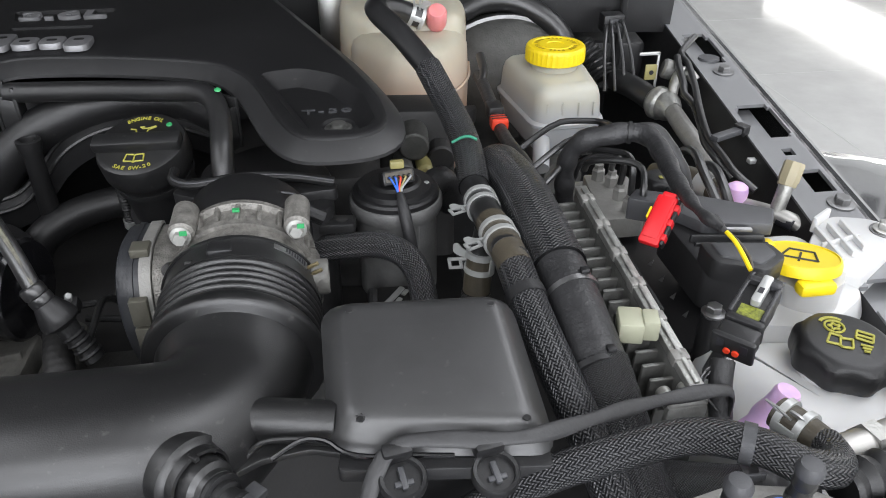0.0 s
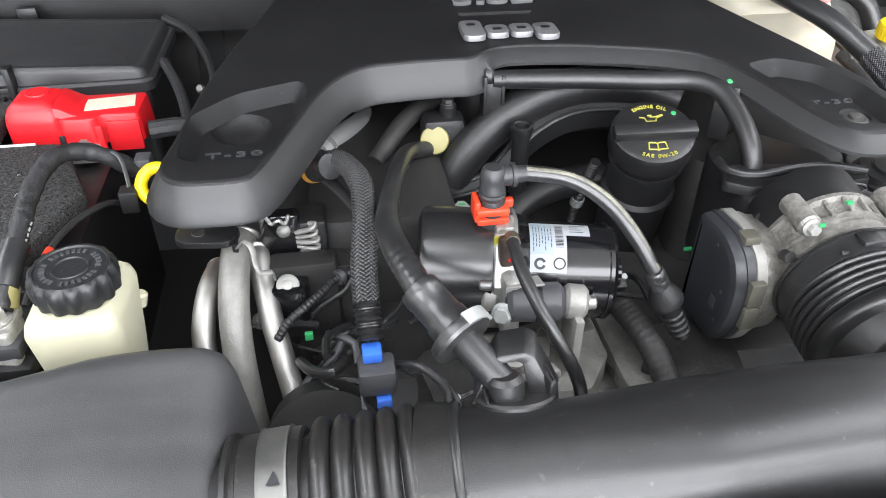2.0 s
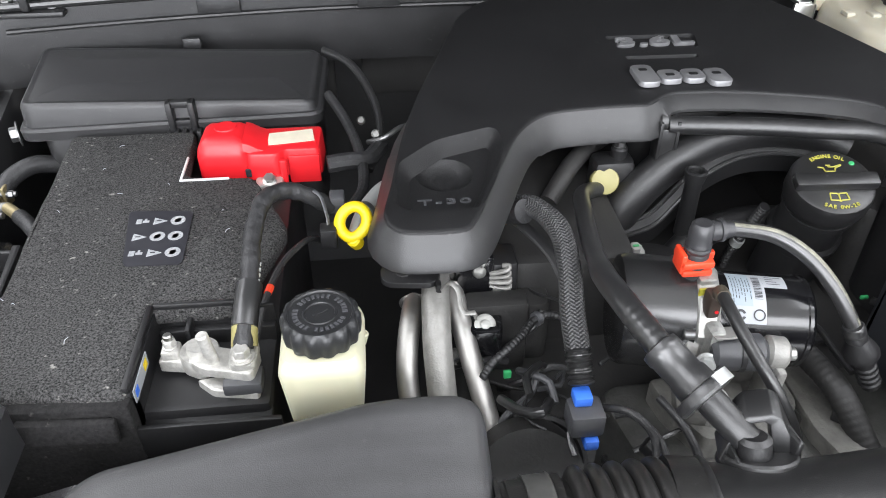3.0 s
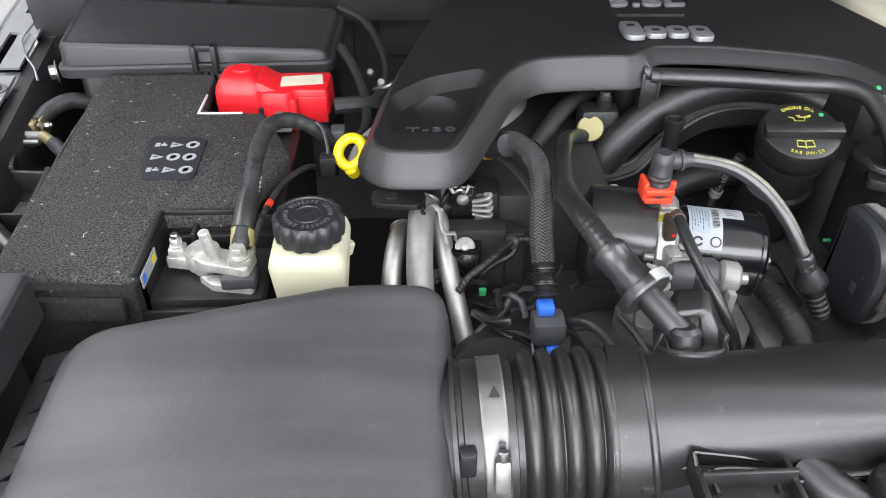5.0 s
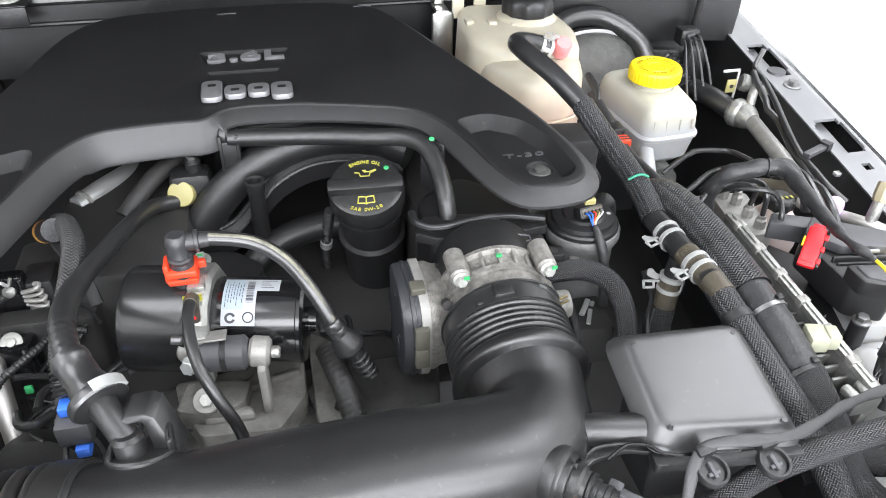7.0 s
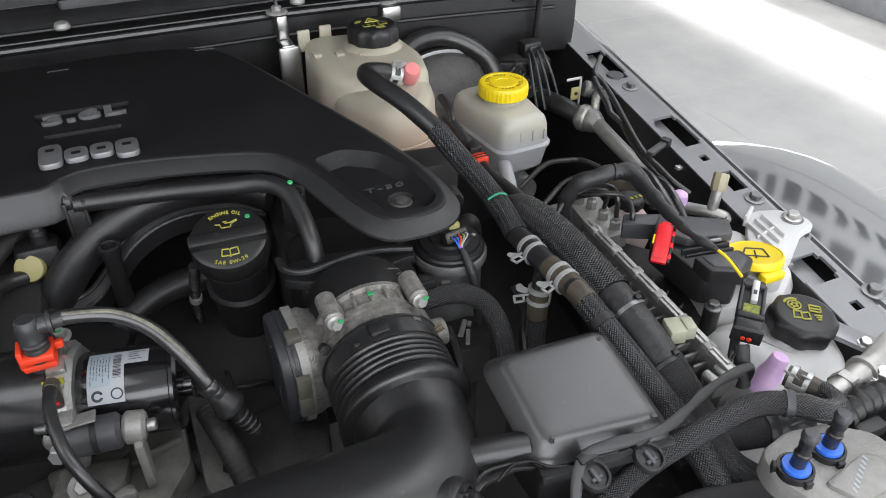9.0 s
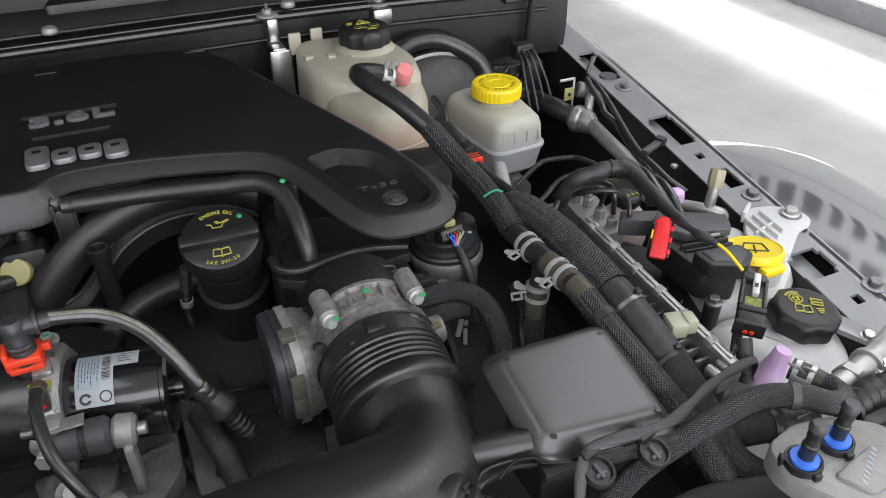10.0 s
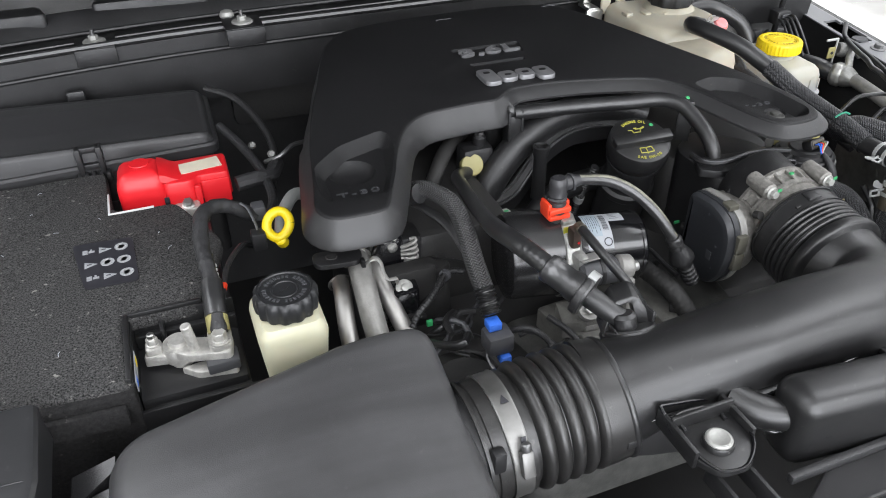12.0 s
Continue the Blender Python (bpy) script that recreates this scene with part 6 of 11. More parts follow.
    # moulded flange, mounting ears and side resonator
    seam = [(-0.416, 0.270), (-0.388, 0.260), (-0.345, 0.250), (-0.311, 0.2475), (-0.25, 0.2515), (-0.19, 0.2555), (-0.13, 0.2605), (-0.105, 0.2635), (-0.085, 0.270)]
    drop = lambda x: 1.0255 + 0.0125 * smooth01((x + 0.416) / 0.03) + 0.010 * smooth01((x + 0.17) / 0.08)
    part("seam_flange", tube([(x, y + 0.004, drop(x) - 0.001) for x, y in seam], 0.0042, 10, 0.006, flat=0.45), M_DUCT, ob)
    part("seam_edge", tube([(x, y - 0.001, drop(x)) for x, y in seam], 0.0012, 8, 0.005), M_GLOSS, ob)
    part("lower_edge", tube([(x, y - 0.006, drop(x) - 0.010) for x, y in seam[3:]], 0.0012, 8, 0.005), M_DUCT, ob)
    part("apron", slab([(x, y + 0.004) for x, y in seam] + [(-0.085, 0.31), (-0.41, 0.31)], 0.985, 1.022, 0.001, 0.003), M_BLACK, ob)
    res = B()
    own = box(-0.070, 0.070, -0.024, 0.024, -0.05, 0.031, 0.017, 5)
    join(own, res, Matrix.Translation((-0.218, 0.2215, 1.032)) @ Matrix.Rotation(radians(-6), 4, "Z"))
    part("resonator", res, M_DUCT, ob, "side resonator chamber")
    part("resonator_neck", tube([(-0.318, 0.262, 1.034), (-0.304, 0.244, 1.031), (-0.290, 0.234, 1.029), (-0.270, 0.229, 1.028)], 0.015, 18, 0.005), M_DUCT, ob)
    part("resonator_edge", tube([(-0.326, 0.250, 1.0215), (-0.309, 0.237, 1.0205), (-0.297, 0.223, 1.0205), (-0.282, 0.2215, 1.0205), (-0.270, 0.206, 1.0205), (-0.250, 0.202, 1.0205), (-0.189, 0.198, 1.0205), (-0.148, 0.190, 1.0205), (-0.138, 0.198, 1.0205)], 0.0012, 8, 0.004), M_GLOSS, ob)
    part("resonator_flange", slab([(-0.328, 0.251), (-0.309, 0.238), (-0.297, 0.224), (-0.282, 0.2225), (-0.270, 0.207), (-0.250, 0.203), (-0.189, 0.199), (-0.148, 0.191), (-0.138, 0.200), (-0.135, 0.245), (-0.31, 0.265)], 1.016, 1.0205, 0.001, 0.004), M_DUCT, ob)
    for sx, (x, y, z), tilt in ((1, (-0.3635, 0.219, 1.045), 0), (2, (-0.1235, 0.231, 1.036), 0)):
        ear = B()
        slab([(x - 0.028, y + 0.041), (x + 0.035, y + 0.040), (x + 0.034, y - 0.004), (x + 0.012, y - 0.028), (x - 0.016, y - 0.026), (x - 0.030, y + 0.0)], z - 0.012, z - 0.006, 0.001, 0.008, bm=ear)
        box(x - 0.031, x - 0.027, y - 0.01, y + 0.041, z - 0.012, z + 0.006, 0.001, bm=ear)
        box(x + 0.030, x + 0.034, y - 0.004, y + 0.04, z - 0.012, z + 0.002, 0.001, bm=ear)
        box(x - 0.028, x + 0.033, y + 0.024, y + 0.028, z - 0.012, z + 0.008, 0.001, bm=ear)
        part("mounting_ear", ear, M_DUCT, ob)
        rim = [(x - 0.029, y + 0.041, z + 0.008), (x - 0.029, y + 0.015, z - 0.002), (x - 0.018, y - 0.018, z - 0.006), (x - 0.008, y - 0.026, z - 0.006), (x + 0.008, y - 0.026, z - 0.006), (x + 0.026, y - 0.012, z - 0.005), (x + 0.034, y + 0.006, z - 0.003)]
        part("ear_rim", tube(rim, 0.0016, 8, 0.004), M_GLOSS, ob)
        part("ear_rim", tube([(x - 0.029, y + 0.041, z + 0.008), (x + 0.005, y + 0.041, z + 0.001), (x + 0.034, y + 0.040, z - 0.005)], 0.0016, 8, 0.004), M_GLOSS, ob)
        part("ear_pocket", tube([(x - 0.018, y + 0.018, z - 0.003), (x - 0.016, y + 0.034, z - 0.001), (x + 0.020, y + 0.033, z - 0.004), (x + 0.022, y + 0.018, z - 0.005)], 0.0018, 8, 0.003), M_DUCT, ob)
        part("screw_seat", lathe([(0.0130, -0.010), (0.0132, -0.003), (0.0122, -0.001)], 28, m=Matrix.Translation((x, y, z))), M_RUBBER, ob)
        w = lathe([(0.0105, -0.006), (0.0112, -0.002), (0.0112, 0.0003), (0.0100, 0.0016), (0.0085, 0.0018), (0.0075, 0.0012), (0.0, 0.0012)], 28, m=Matrix.Translation((x, y, z)))
        part("mounting_screw", w, M_ZINC, ob, "pale zinc screw with wide washer")
    # side stub with a grommet and a plug-in connector
    st = axis((-0.090, 0.270, 1.056), (-0.041, 0.223, 1.060))
    st = st @ Matrix.Scale(0.76, 4)
    part("stub_collar", lathe([(0.0285, -0.030), (0.0288, -0.010), (0.0292, -0.003), (0.0288, 0.0), (0.0285, 0.002), (0.0255, 0.0035), (0.0240, 0.006)], 44, m=st), M_DUCT, ob)
    part("stub", lathe([(0.0240, 0.0), (0.0242, 0.010), (0.0236, 0.0125), (0.0215, 0.013), (0.0205, 0.008), (0.0, 0.008)], 44, m=st), M_DUCT, ob)
    part("stub_tooth", join(box(-0.002, 0.002, 0.0205, 0.0245, 0.008, 0.016, 0.0008), B(), st), M_DUCT, ob)
    part("grommet", lathe([(0.0185, 0.008), (0.0195, 0.014), (0.0190, 0.021), (0.0155, 0.024), (0.0150, 0.028), (0.012, 0.030)], 30, m=st), M_RUBBER, ob, "black rubber grommet")
    part("grommet_ring", lathe([(0.0140, 0.029), (0.0155, 0.030), (0.0155, 0.033), (0.0120, 0.034)], 26, m=st), M_BLACK, ob)
    part("arm", tube([(-0.078, 0.312, 1.050), (-0.062, 0.306, 1.054), (-0.045, 0.3025, 1.055), (-0.015, 0.297, 1.054)], 0.0135, 26, 0.003, radius=lambda s, L: 0.0125 + 0.006 * max(0.0, 1 - s / 0.022) ** 2), M_DUCT, ob)
    part("arm_flange", slab([(-0.070, 0.276), (-0.056, 0.284), (-0.030, 0.2875), (-0.010, 0.281), (-0.010, 0.31), (-0.070, 0.315)], 1.042, 1.046, 0.001, 0.003), M_DUCT, ob)
    part("arm_lip", tube([(-0.066, 0.285, 1.046), (-0.056, 0.288, 1.054), (-0.040, 0.286, 1.057), (-0.020, 0.281, 1.058)], 0.0016, 8, 0.004), M_DUCT, ob)
    return ob


intake_duct()


def elbow_hose():
    ob = thing("breather_hose", (-0.40, 0.40, 1.05), "glossy black breather hose with quick coupler on the duct", "hose")
    pts = [(-0.372, 0.712, 1.036), (-0.397, 0.690, 1.045), (-0.411, 0.640, 1.060), (-0.425, 0.570, 1.076), (-0.434, 0.505, 1.092), (-0.433, 0.458, 1.103), (-0.427, 0.428, 1.104), (-0.4185, 0.402, 1.100)]
    rad = lambda s, L: 0.0084 + 0.0014 * smooth01((s / L - 0.60) / 0.1) + (0.0002 * math.sin(s * 880) if 0.87 < s / L < 0.985 else 0.0)
    part("hose", tube(pts, 0.0125, 20, 0.0018, radius=rad), M_HOSE, ob)
    c0, c1 = Vector((-0.4205, 0.408, 1.1005)), Vector((-0.378, 0.343, 1.0745))
    way = (c1 - c0).normalized()
    at = lambda d: c0 + way * d
    part("coupler", lathe([(0.0105, -0.004), (0.0135, -0.003), (0.0140, 0.0), (0.0140, 0.004), (0.0133, 0.005), (0.0133, 0.022), (0.0145, 0.024), (0.0150, 0.034), (0.0132, 0.036)], 32, m=axis(at(0), c1)), M_HOSE, ob, "black plastic quick coupler")
    part("coupler_flange", lathe([(0.0140, 0.0), (0.0205, 0.001), (0.0215, 0.003), (0.0215, 0.0075), (0.0200, 0.0095), (0.0120, 0.0100)], 36, m=axis(at(0.034), c1)), M_HOSE, ob)
    part("spout", lathe([(0.0105, 0.0), (0.0100, 0.036), (0.0088, 0.038)], 26, m=axis(at(0.042), c1)), M_DUCT, ob)
    lift = (Vector((0, 0, 1)) - way * way.z).normalized()
    out = lift.cross(way).normalized()
    out = out if out.x > 0 else -out
    sector = B()
    rows = []
    for i in range(11):
        w = radians(-8 + 78 * i / 10)
        o = lift * math.cos(w) + out * math.sin(w)
        rows.append([sector.verts.new(at(d) + o * r) for d, r in ((0.0345, 0.0205), (0.0345, 0.0226), (0.0430, 0.0226), (0.0430, 0.0205))])
    for p, q in zip(rows, rows[1:]):
        for i in range(4):
            sector.faces.new((p[i], p[(i + 1) % 4], q[(i + 1) % 4], q[i]))
    sector.faces.new(rows[0][::-1]), sector.faces.new(rows[-1])
    part("clip", sector, M_CLAMP, ob, "pale silver retaining clip")
    # seat ring on the duct and the guard round the spout
    sm = axis((-0.372, 0.340, 1.060), (-0.372, 0.3625, 1.100))
    part("seat", lathe([(0.0240, -0.020), (0.0245, -0.002), (0.0262, 0.0), (0.0268, 0.0018), (0.0262, 0.0036), (0.0246, 0.0044), (0.0246, 0.0064), (0.0232, 0.0080), (0.0, 0.0082)], 44, m=sm), M_DUCT, ob)
    outer = [Vector(p) for p in ((-0.399, 0.342, 1.063), (-0.386, 0.352, 1.086), (-0.381, 0.3535, 1.090), (-0.366, 0.351, 1.0935), (-0.360, 0.349, 1.091), (-0.346, 0.334, 1.063))]
    inner = [Vector(p) for p in ((-0.392, 0.342, 1.063), (-0.383, 0.3505, 1.083), (-0.380, 0.351, 1.086), (-0.371, 0.350, 1.088), (-0.367, 0.349, 1.086), (-0.363, 0.338, 1.063))]
    back = Vector((0.005, 0.021, 0.002))
    arch = B()
    vs = [[arch.verts.new(p + o) for p in line] for line, o in ((inner, back), (inner, Vector()), (outer, Vector()), (outer, back))]
    for a, b in zip(vs, vs[1:] + vs[:1]):
        for i in range(5):
            arch.faces.new((a[i], a[i + 1], b[i + 1], b[i]))
    for k in (0, 5):
        arch.faces.new([v[k] for v in vs])
    bmesh.ops.bevel(arch, geom=arch.edges[:], offset=0.0009, segments=2, profile=0.5, affect="EDGES")
    part("guard", arch, M_DUCT, ob, "moulded guard arch round the spout")
    part("guard_side", slab([(-0.358, 0.358), (-0.350, 0.352), (-0.348, 0.336), (-0.353, 0.334)], 1.056, 1.082, 0.003, 0.002), M_DUCT, ob)
    part("stem", rod((-0.377, 0.337, 1.062), (-0.379, 0.344, 1.084), 0.0108, 24, ch=0.003), M_DUCT, ob)
    part("guard_rib", box(-0.3925, -0.3905, 0.332, 0.346, 1.060, 1.074, 0.0006), M_DUCT, ob)
    return ob


elbow_hose()


def knob():
    ob = thing("bracket_knob", (-0.368, 0.71, 1.0), "ivory plastic knob on a black bracket", "knob")
    part("knob", lathe([(0.0135, 0), (0.0150, 0.002), (0.0150, 0.013), (0.0138, 0.0158), (0.009, 0.0168), (0.0, 0.017)], 28, m=axis((-0.366, 0.722, 1.040), (-0.372, 0.690, 1.056))), M_KNOB, ob)
    br = B()
    box(-0.380, -0.334, 0.712, 0.745, 1.0, 1.066, 0.010, bm=br)
    box(-0.3545, -0.3505, 0.726, 0.738, 1.02, 1.078, 0.002, bm=br)
    rod((-0.352, 0.728, 1.05), (-0.352, 0.726, 1.078), 0.0085, 16, br, ch=0.002)
    part("bracket", br, M_BLACK, ob)
    part("bracket_screw", hexbolt((-0.352, 0.726, 1.078), (0, 0, 1), 0.006, 0.004, 1.1), M_DULLSTEEL, ob)
    part("foot_nut", hexbolt((-0.352, 0.640, 1.004), (0, -0.2, 1), 0.0065, 0.007, 1.6), M_ZINC, ob)
    part("nut_mark", box(-0.355, -0.349, 0.637, 0.640, 1.0128, 1.0134), M_GREEN, ob)
    return ob


knob()


M_ELBOW = mat("dark_grey_plastic", (0.030, 0.030, 0.032), 0.42, grain=0.2, gscale=900, vary=0.15)


def vacuum_pump():
    ob = thing("vacuum_pump", (-0.33, 0.52, 0.95), "electric vacuum pump with glossy black cans and a white label", "pump")
    a, b = Vector((-0.408, 0.537, 1.025)), Vector((-0.240, 0.507, 1.019))
    d = (b - a).normalized()
    at = lambda s: a + d * s
    big = lathe([(0.040, 0), (0.047, 0.003), (0.049, 0.008), (0.049, 0.056), (0.050, 0.060), (0.044, 0.064)], 44, m=axis(a, b))
    part("large_can", big, M_SATIN, ob)
    pl = axis(at(0.060), b)
    plate = lathe([(0.050, 0), (0.052, 0.002), (0.052, 0.016), (0.048, 0.020)], 10, m=pl @ Matrix.Rotation(0.3, 4, "Z"))
    lugs = B()
    join(plate, lugs)
    p = at(0.067)
    box(p.x - 0.008, p.x + 0.008, p.y - 0.058, p.y + 0.02, p.z - 0.03, p.z + 0.028, 0.006, 2, bm=lugs)
    box(p.x - 0.007, p.x + 0.009, p.y - 0.018, p.y + 0.022, p.z + 0.03, p.z + 0.052, 0.003, 2, bm=lugs)
    part("mounting_plate", lugs, M_ALU, ob, "cast aluminium middle plate")
    small = lathe([(0.038, 0), (0.0395, 0.003), (0.0395, 0.074), (0.0405, 0.075), (0.0405, 0.078), (0.038, 0.081), (0.012, 0.083), (0.012, 0.090), (0.0, 0.090)], 44, m=axis(at(0.080), b))
    part("small_can", small, M_GLOSS, ob)
    # label wrapped over the small can
    lab = B()
    fr = axis(at(0.0), b).to_3x3()
    ex, ey = None, None
    up = (Vector((0, 0, 1)) - d * d.z).normalized()
    fw = d.cross(up).normalized()
    if fw.y > 0:
        fw = -fw

    def wrap(own, s0, s1, a0, a1, r):
        rows = []
        for i in range(9):
            t = radians(a0 + (a1 - a0) * i / 8)
            o = (up * math.cos(t) + fw * math.sin(t)) * r
            rows.append((own.verts.new(at(s0) + o), own.verts.new(at(s1) + o)))
        for p, q in zip(rows, rows[1:]):
            own.faces.new((p[0], q[0], q[1], p[1]))
        return own

    R = 0.0399
    paper = part("label", wrap(wrap(B(), 0.090, 0.1195, -15, 57, R), 0.1195, 0.139, -15, 9, R), M_PAPER, ob, "white sticker with bar code and printed lines")
    blue = part("blue_field", wrap(B(), 0.0903, 0.1085, -14, 36, R + 0.0001), mat("pale_blue_print", (0.27, 0.32, 0.36), 0.5), paper)
    bars = random.Random(3)
    ang = -9.0
    while ang < 27:
        w = bars.choice((0.5, 0.8, 1.3))
        part("code_bar", wrap(B(), 0.1105, 0.1170, ang, ang + w, R + 0.0002), M_BLACKINK, paper)
        ang += w + bars.choice((0.6, 0.9, 1.4))
    for k in range(7):
        ang = -8 + (k * 5) % 9
        while ang < 30 - (k * 7) % 12:
            ln = bars.choice((2.5, 4.0, 6.0))
            part("text_line", wrap(B(), 0.0925 + k * 0.0024, 0.0931 + k * 0.0024, ang, ang + ln, R + 0.0002), M_BLACKINK, paper)
            ang += ln + 1.4
    for k in range(4):
        part("text_line", wrap(B(), 0.1225, 0.1360 - (k * 7) % 4 * 0.0022, -11 + k * 4.4, -9.9 + k * 4.4, R + 0.0002), M_BLACKINK, paper)

    def ring_mark(s0, a0, r0, r1, th0=0.0, th1=360.0):
        own = B()
        rows = []
        for i in range(25):
            t = radians(th0 + (th1 - th0) * i / 24)
            row = []
            for rr in (r0, r1):
                ang = radians(a0) + rr * math.sin(t) / 0.0402
                row.append(own.verts.new(at(s0 + rr * math.cos(t)) + (up * math.cos(ang) + fw * math.sin(ang)) * 0.0402))
            rows.append(row)
        for p, q in zip(rows, rows[1:]):
            own.faces.new((p[0], q[0], q[1], p[1]))
        return own

    part("round_mark", ring_mark(0.1135, 46, 0.0038, 0.0050), M_BLACKINK, paper)
    part("round_mark", ring_mark(0.1135, 46, 0.0, 0.0030), M_GREYINK, paper)
    part("arch_mark", ring_mark(0.0980, 47, 0.0026, 0.0048, 20, 340), M_BLACKINK, paper)
    # red lock and outlet
    rc = B()
    c = Vector((-0.350, 0.523, 1.082))
    small_m = Matrix.Translation(c) @ Matrix.Scale(0.95, 4) @ Matrix.Translation(-c)
    box(c.x - 0.014, c.x + 0.013, c.y - 0.012, c.y + 0.012, c.z - 0.008, c.z - 0.0015, 0.002, bm=rc)
    box(c.x - 0.015, c.x + 0.013, c.y - 0.013, c.y + 0.013, c.z + 0.001, c.z + 0.008, 0.002, bm=rc)
    box(c.x - 0.016, c.x - 0.011, c.y - 0.010, c.y + 0.010, c.z - 0.006, c.z + 0.014, 0.002, bm=rc)
    box(c.x + 0.012, c.x + 0.020, c.y + 0.004, c.y + 0.010, c.z - 0.002, c.z + 0.006, 0.0015, bm=rc)
    bmesh.ops.transform(rc, matrix=small_m, verts=rc.verts)
    part("lock", rc, M_ORANGE, ob, "bright orange-red connector lock")
    elbow = part("outlet", lathe([(0.0105, -0.02), (0.0105, 0.010), (0.0098, 0.012), (0.0108, 0.0135), (0.0108, 0.0155), (0.0092, 0.017), (0.0106, 0.0185), (0.0106, 0.0200), (0.0098, 0.0215), (0.0102, 0.030), (0.0092, 0.037), (0.0070, 0.0395), (0.0, 0.040)], 26, m=Matrix.Translation(c)), M_ELBOW, ob, "dark grey plastic outlet elbow")
    part("nozzle", lathe([(0.0082, -0.004), (0.0082, 0.010), (0.0098, 0.0105), (0.0098, 0.0135), (0.0070, 0.014), (0.0066, 0.022)], 22, m=axis((c.x + 0.004, c.y + 0.001, c.z + 0.030), (c.x + 0.024, c.y + 0.002, c.z + 0.030))), M_ELBOW, elbow)
    part("yellow_mark", box(-0.352, -0.336, 0.4985, 0.5005, 1.0655, 1.0722), mat("yellow_chalk", (0.34, 0.33, 0.03), 0.6), ob)
    # mount below: rubber bush in a cast arm
    br = B()
    box(-0.297, -0.289, 0.445, 0.478, 0.93, 1.024, 0.003, bm=br)
    box(-0.362, -0.289, 0.440, 0.447, 0.93, 0.942, 0.003, bm=br)
    part("bracket", br, M_CASTPLATE, ob, "cast aluminium bracket")
    part("right_boss", rod((-0.302, 0.467, 1.029), (-0.284, 0.464, 1.027), 0.0140, 20, ch=0.003), M_CASTPLATE, ob)
    part("boss_pin", rod((-0.284, 0.464, 1.027), (-0.276, 0.463, 1.027), 0.0055, 14, ch=0.001), M_ALU, ob)
    part("left_boss", rod((-0.362, 0.490, 1.024), (-0.348, 0.486, 1.024), 0.0135, 22, ch=0.003), M_CASTPLATE, ob)
    part("bush", rod((-0.347, 0.471, 1.029), (-0.302, 0.466, 1.029), 0.0155, 26, ch=0.004), M_GREY, ob, "grey rubber bush")
    part("bush_strap", rod((-0.325, 0.4683, 1.029), (-0.320, 0.4677, 1.029), 0.0161, 26, ch=0.0005), M_BLACK, ob)
    part("bush_cover", join(box(-0.014, 0.014, -0.010, 0.010, -0.001, 0.001, 0.0006), B(), Matrix.Translation((-0.333, 0.474, 1.0455)) @ Matrix.Rotation(radians(-18), 4, "X")), M_CASTPLATE, ob, "bent metal cover")
    part("bush_bolt", hexbolt((-0.351, 0.462, 1.027), (-0.5, -1, 0.3), 0.0070, 0.006, 1.2), M_CLAMP, ob)
    part("lug_ring", lathe([(0.006, 0), (0.0115, 0), (0.0115, 0.006), (0.006, 0.006)], 24, m=axis((-0.343, 0.450, 0.992), (-0.343, 0.438, 1.012))), M_CASTPLATE, ob)
    part("bracket_bolt", hexbolt((-0.343, 0.448, 0.994), (0, -0.6, 1), 0.0065, 0.006, 1.3), M_ALU, ob)
    part("side_plate", slab([(-0.372, 0.452), (-0.352, 0.444), (-0.330, 0.442), (-0.312, 0.452), (-0.306, 0.476), (-0.362, 0.486)], 0.962, 0.984, 0.002, 0.004), M_GRIME, ob)
    part("lower_plate", slab([(-0.350, 0.440), (-0.285, 0.425), (-0.270, 0.470), (-0.345, 0.480)], 0.93, 0.955, 0.004, 0.01), M_SOOT, ob)
    part("engine_bracket", slab([(-0.378, 0.500), (-0.343, 0.503), (-0.258, 0.520), (-0.258, 0.462), (-0.284, 0.425), (-0.352, 0.430), (-0.372, 0.470)], 0.930, 0.970, 0.003, 0.006), M_GRIME, ob, "sooty olive-grey cast bracket")
    part("bracket_step", slab([(-0.352, 0.462), (-0.308, 0.452), (-0.304, 0.440), (-0.348, 0.442)], 0.960, 0.978, 0.003, 0.004), M_CASTPLATE, ob)
    part("bracket_rib", join(box(-0.026, 0.026, -0.0025, 0.0025, -0.006, 0.006, 0.001), B(), Matrix.Translation((-0.288, 0.482, 0.970)) @ Matrix.Rotation(radians(14), 4, "Z")), M_GRIME, ob)
    part("bracket_rib", join(box(-0.020, 0.020, -0.002, 0.002, -0.005, 0.005, 0.001), B(), Matrix.Translation((-0.320, 0.482, 0.969)) @ Matrix.Rotation(radians(52), 4, "Z")), M_GRIME, ob)
    part("engine_strut", slab([(-0.252, 0.556), (-0.226, 0.536), (-0.222, 0.450), (-0.205, 0.400), (-0.240, 0.395), (-0.252, 0.437)], 0.935, 0.962, 0.004, 0.006), M_GRIME, ob)
    for s, ang in ((0.056, 70), (0.060, -60)):
        t = radians(ang)
        p = at(s) + (up * math.cos(t) + fw * math.sin(t)) * 0.050
        part("plate_screw", rod(p - d * 0.006, p + d * 0.004, 0.0042, 12, ch=0.001), M_DULLSTEEL, ob)
    return ob


vacuum_pump()


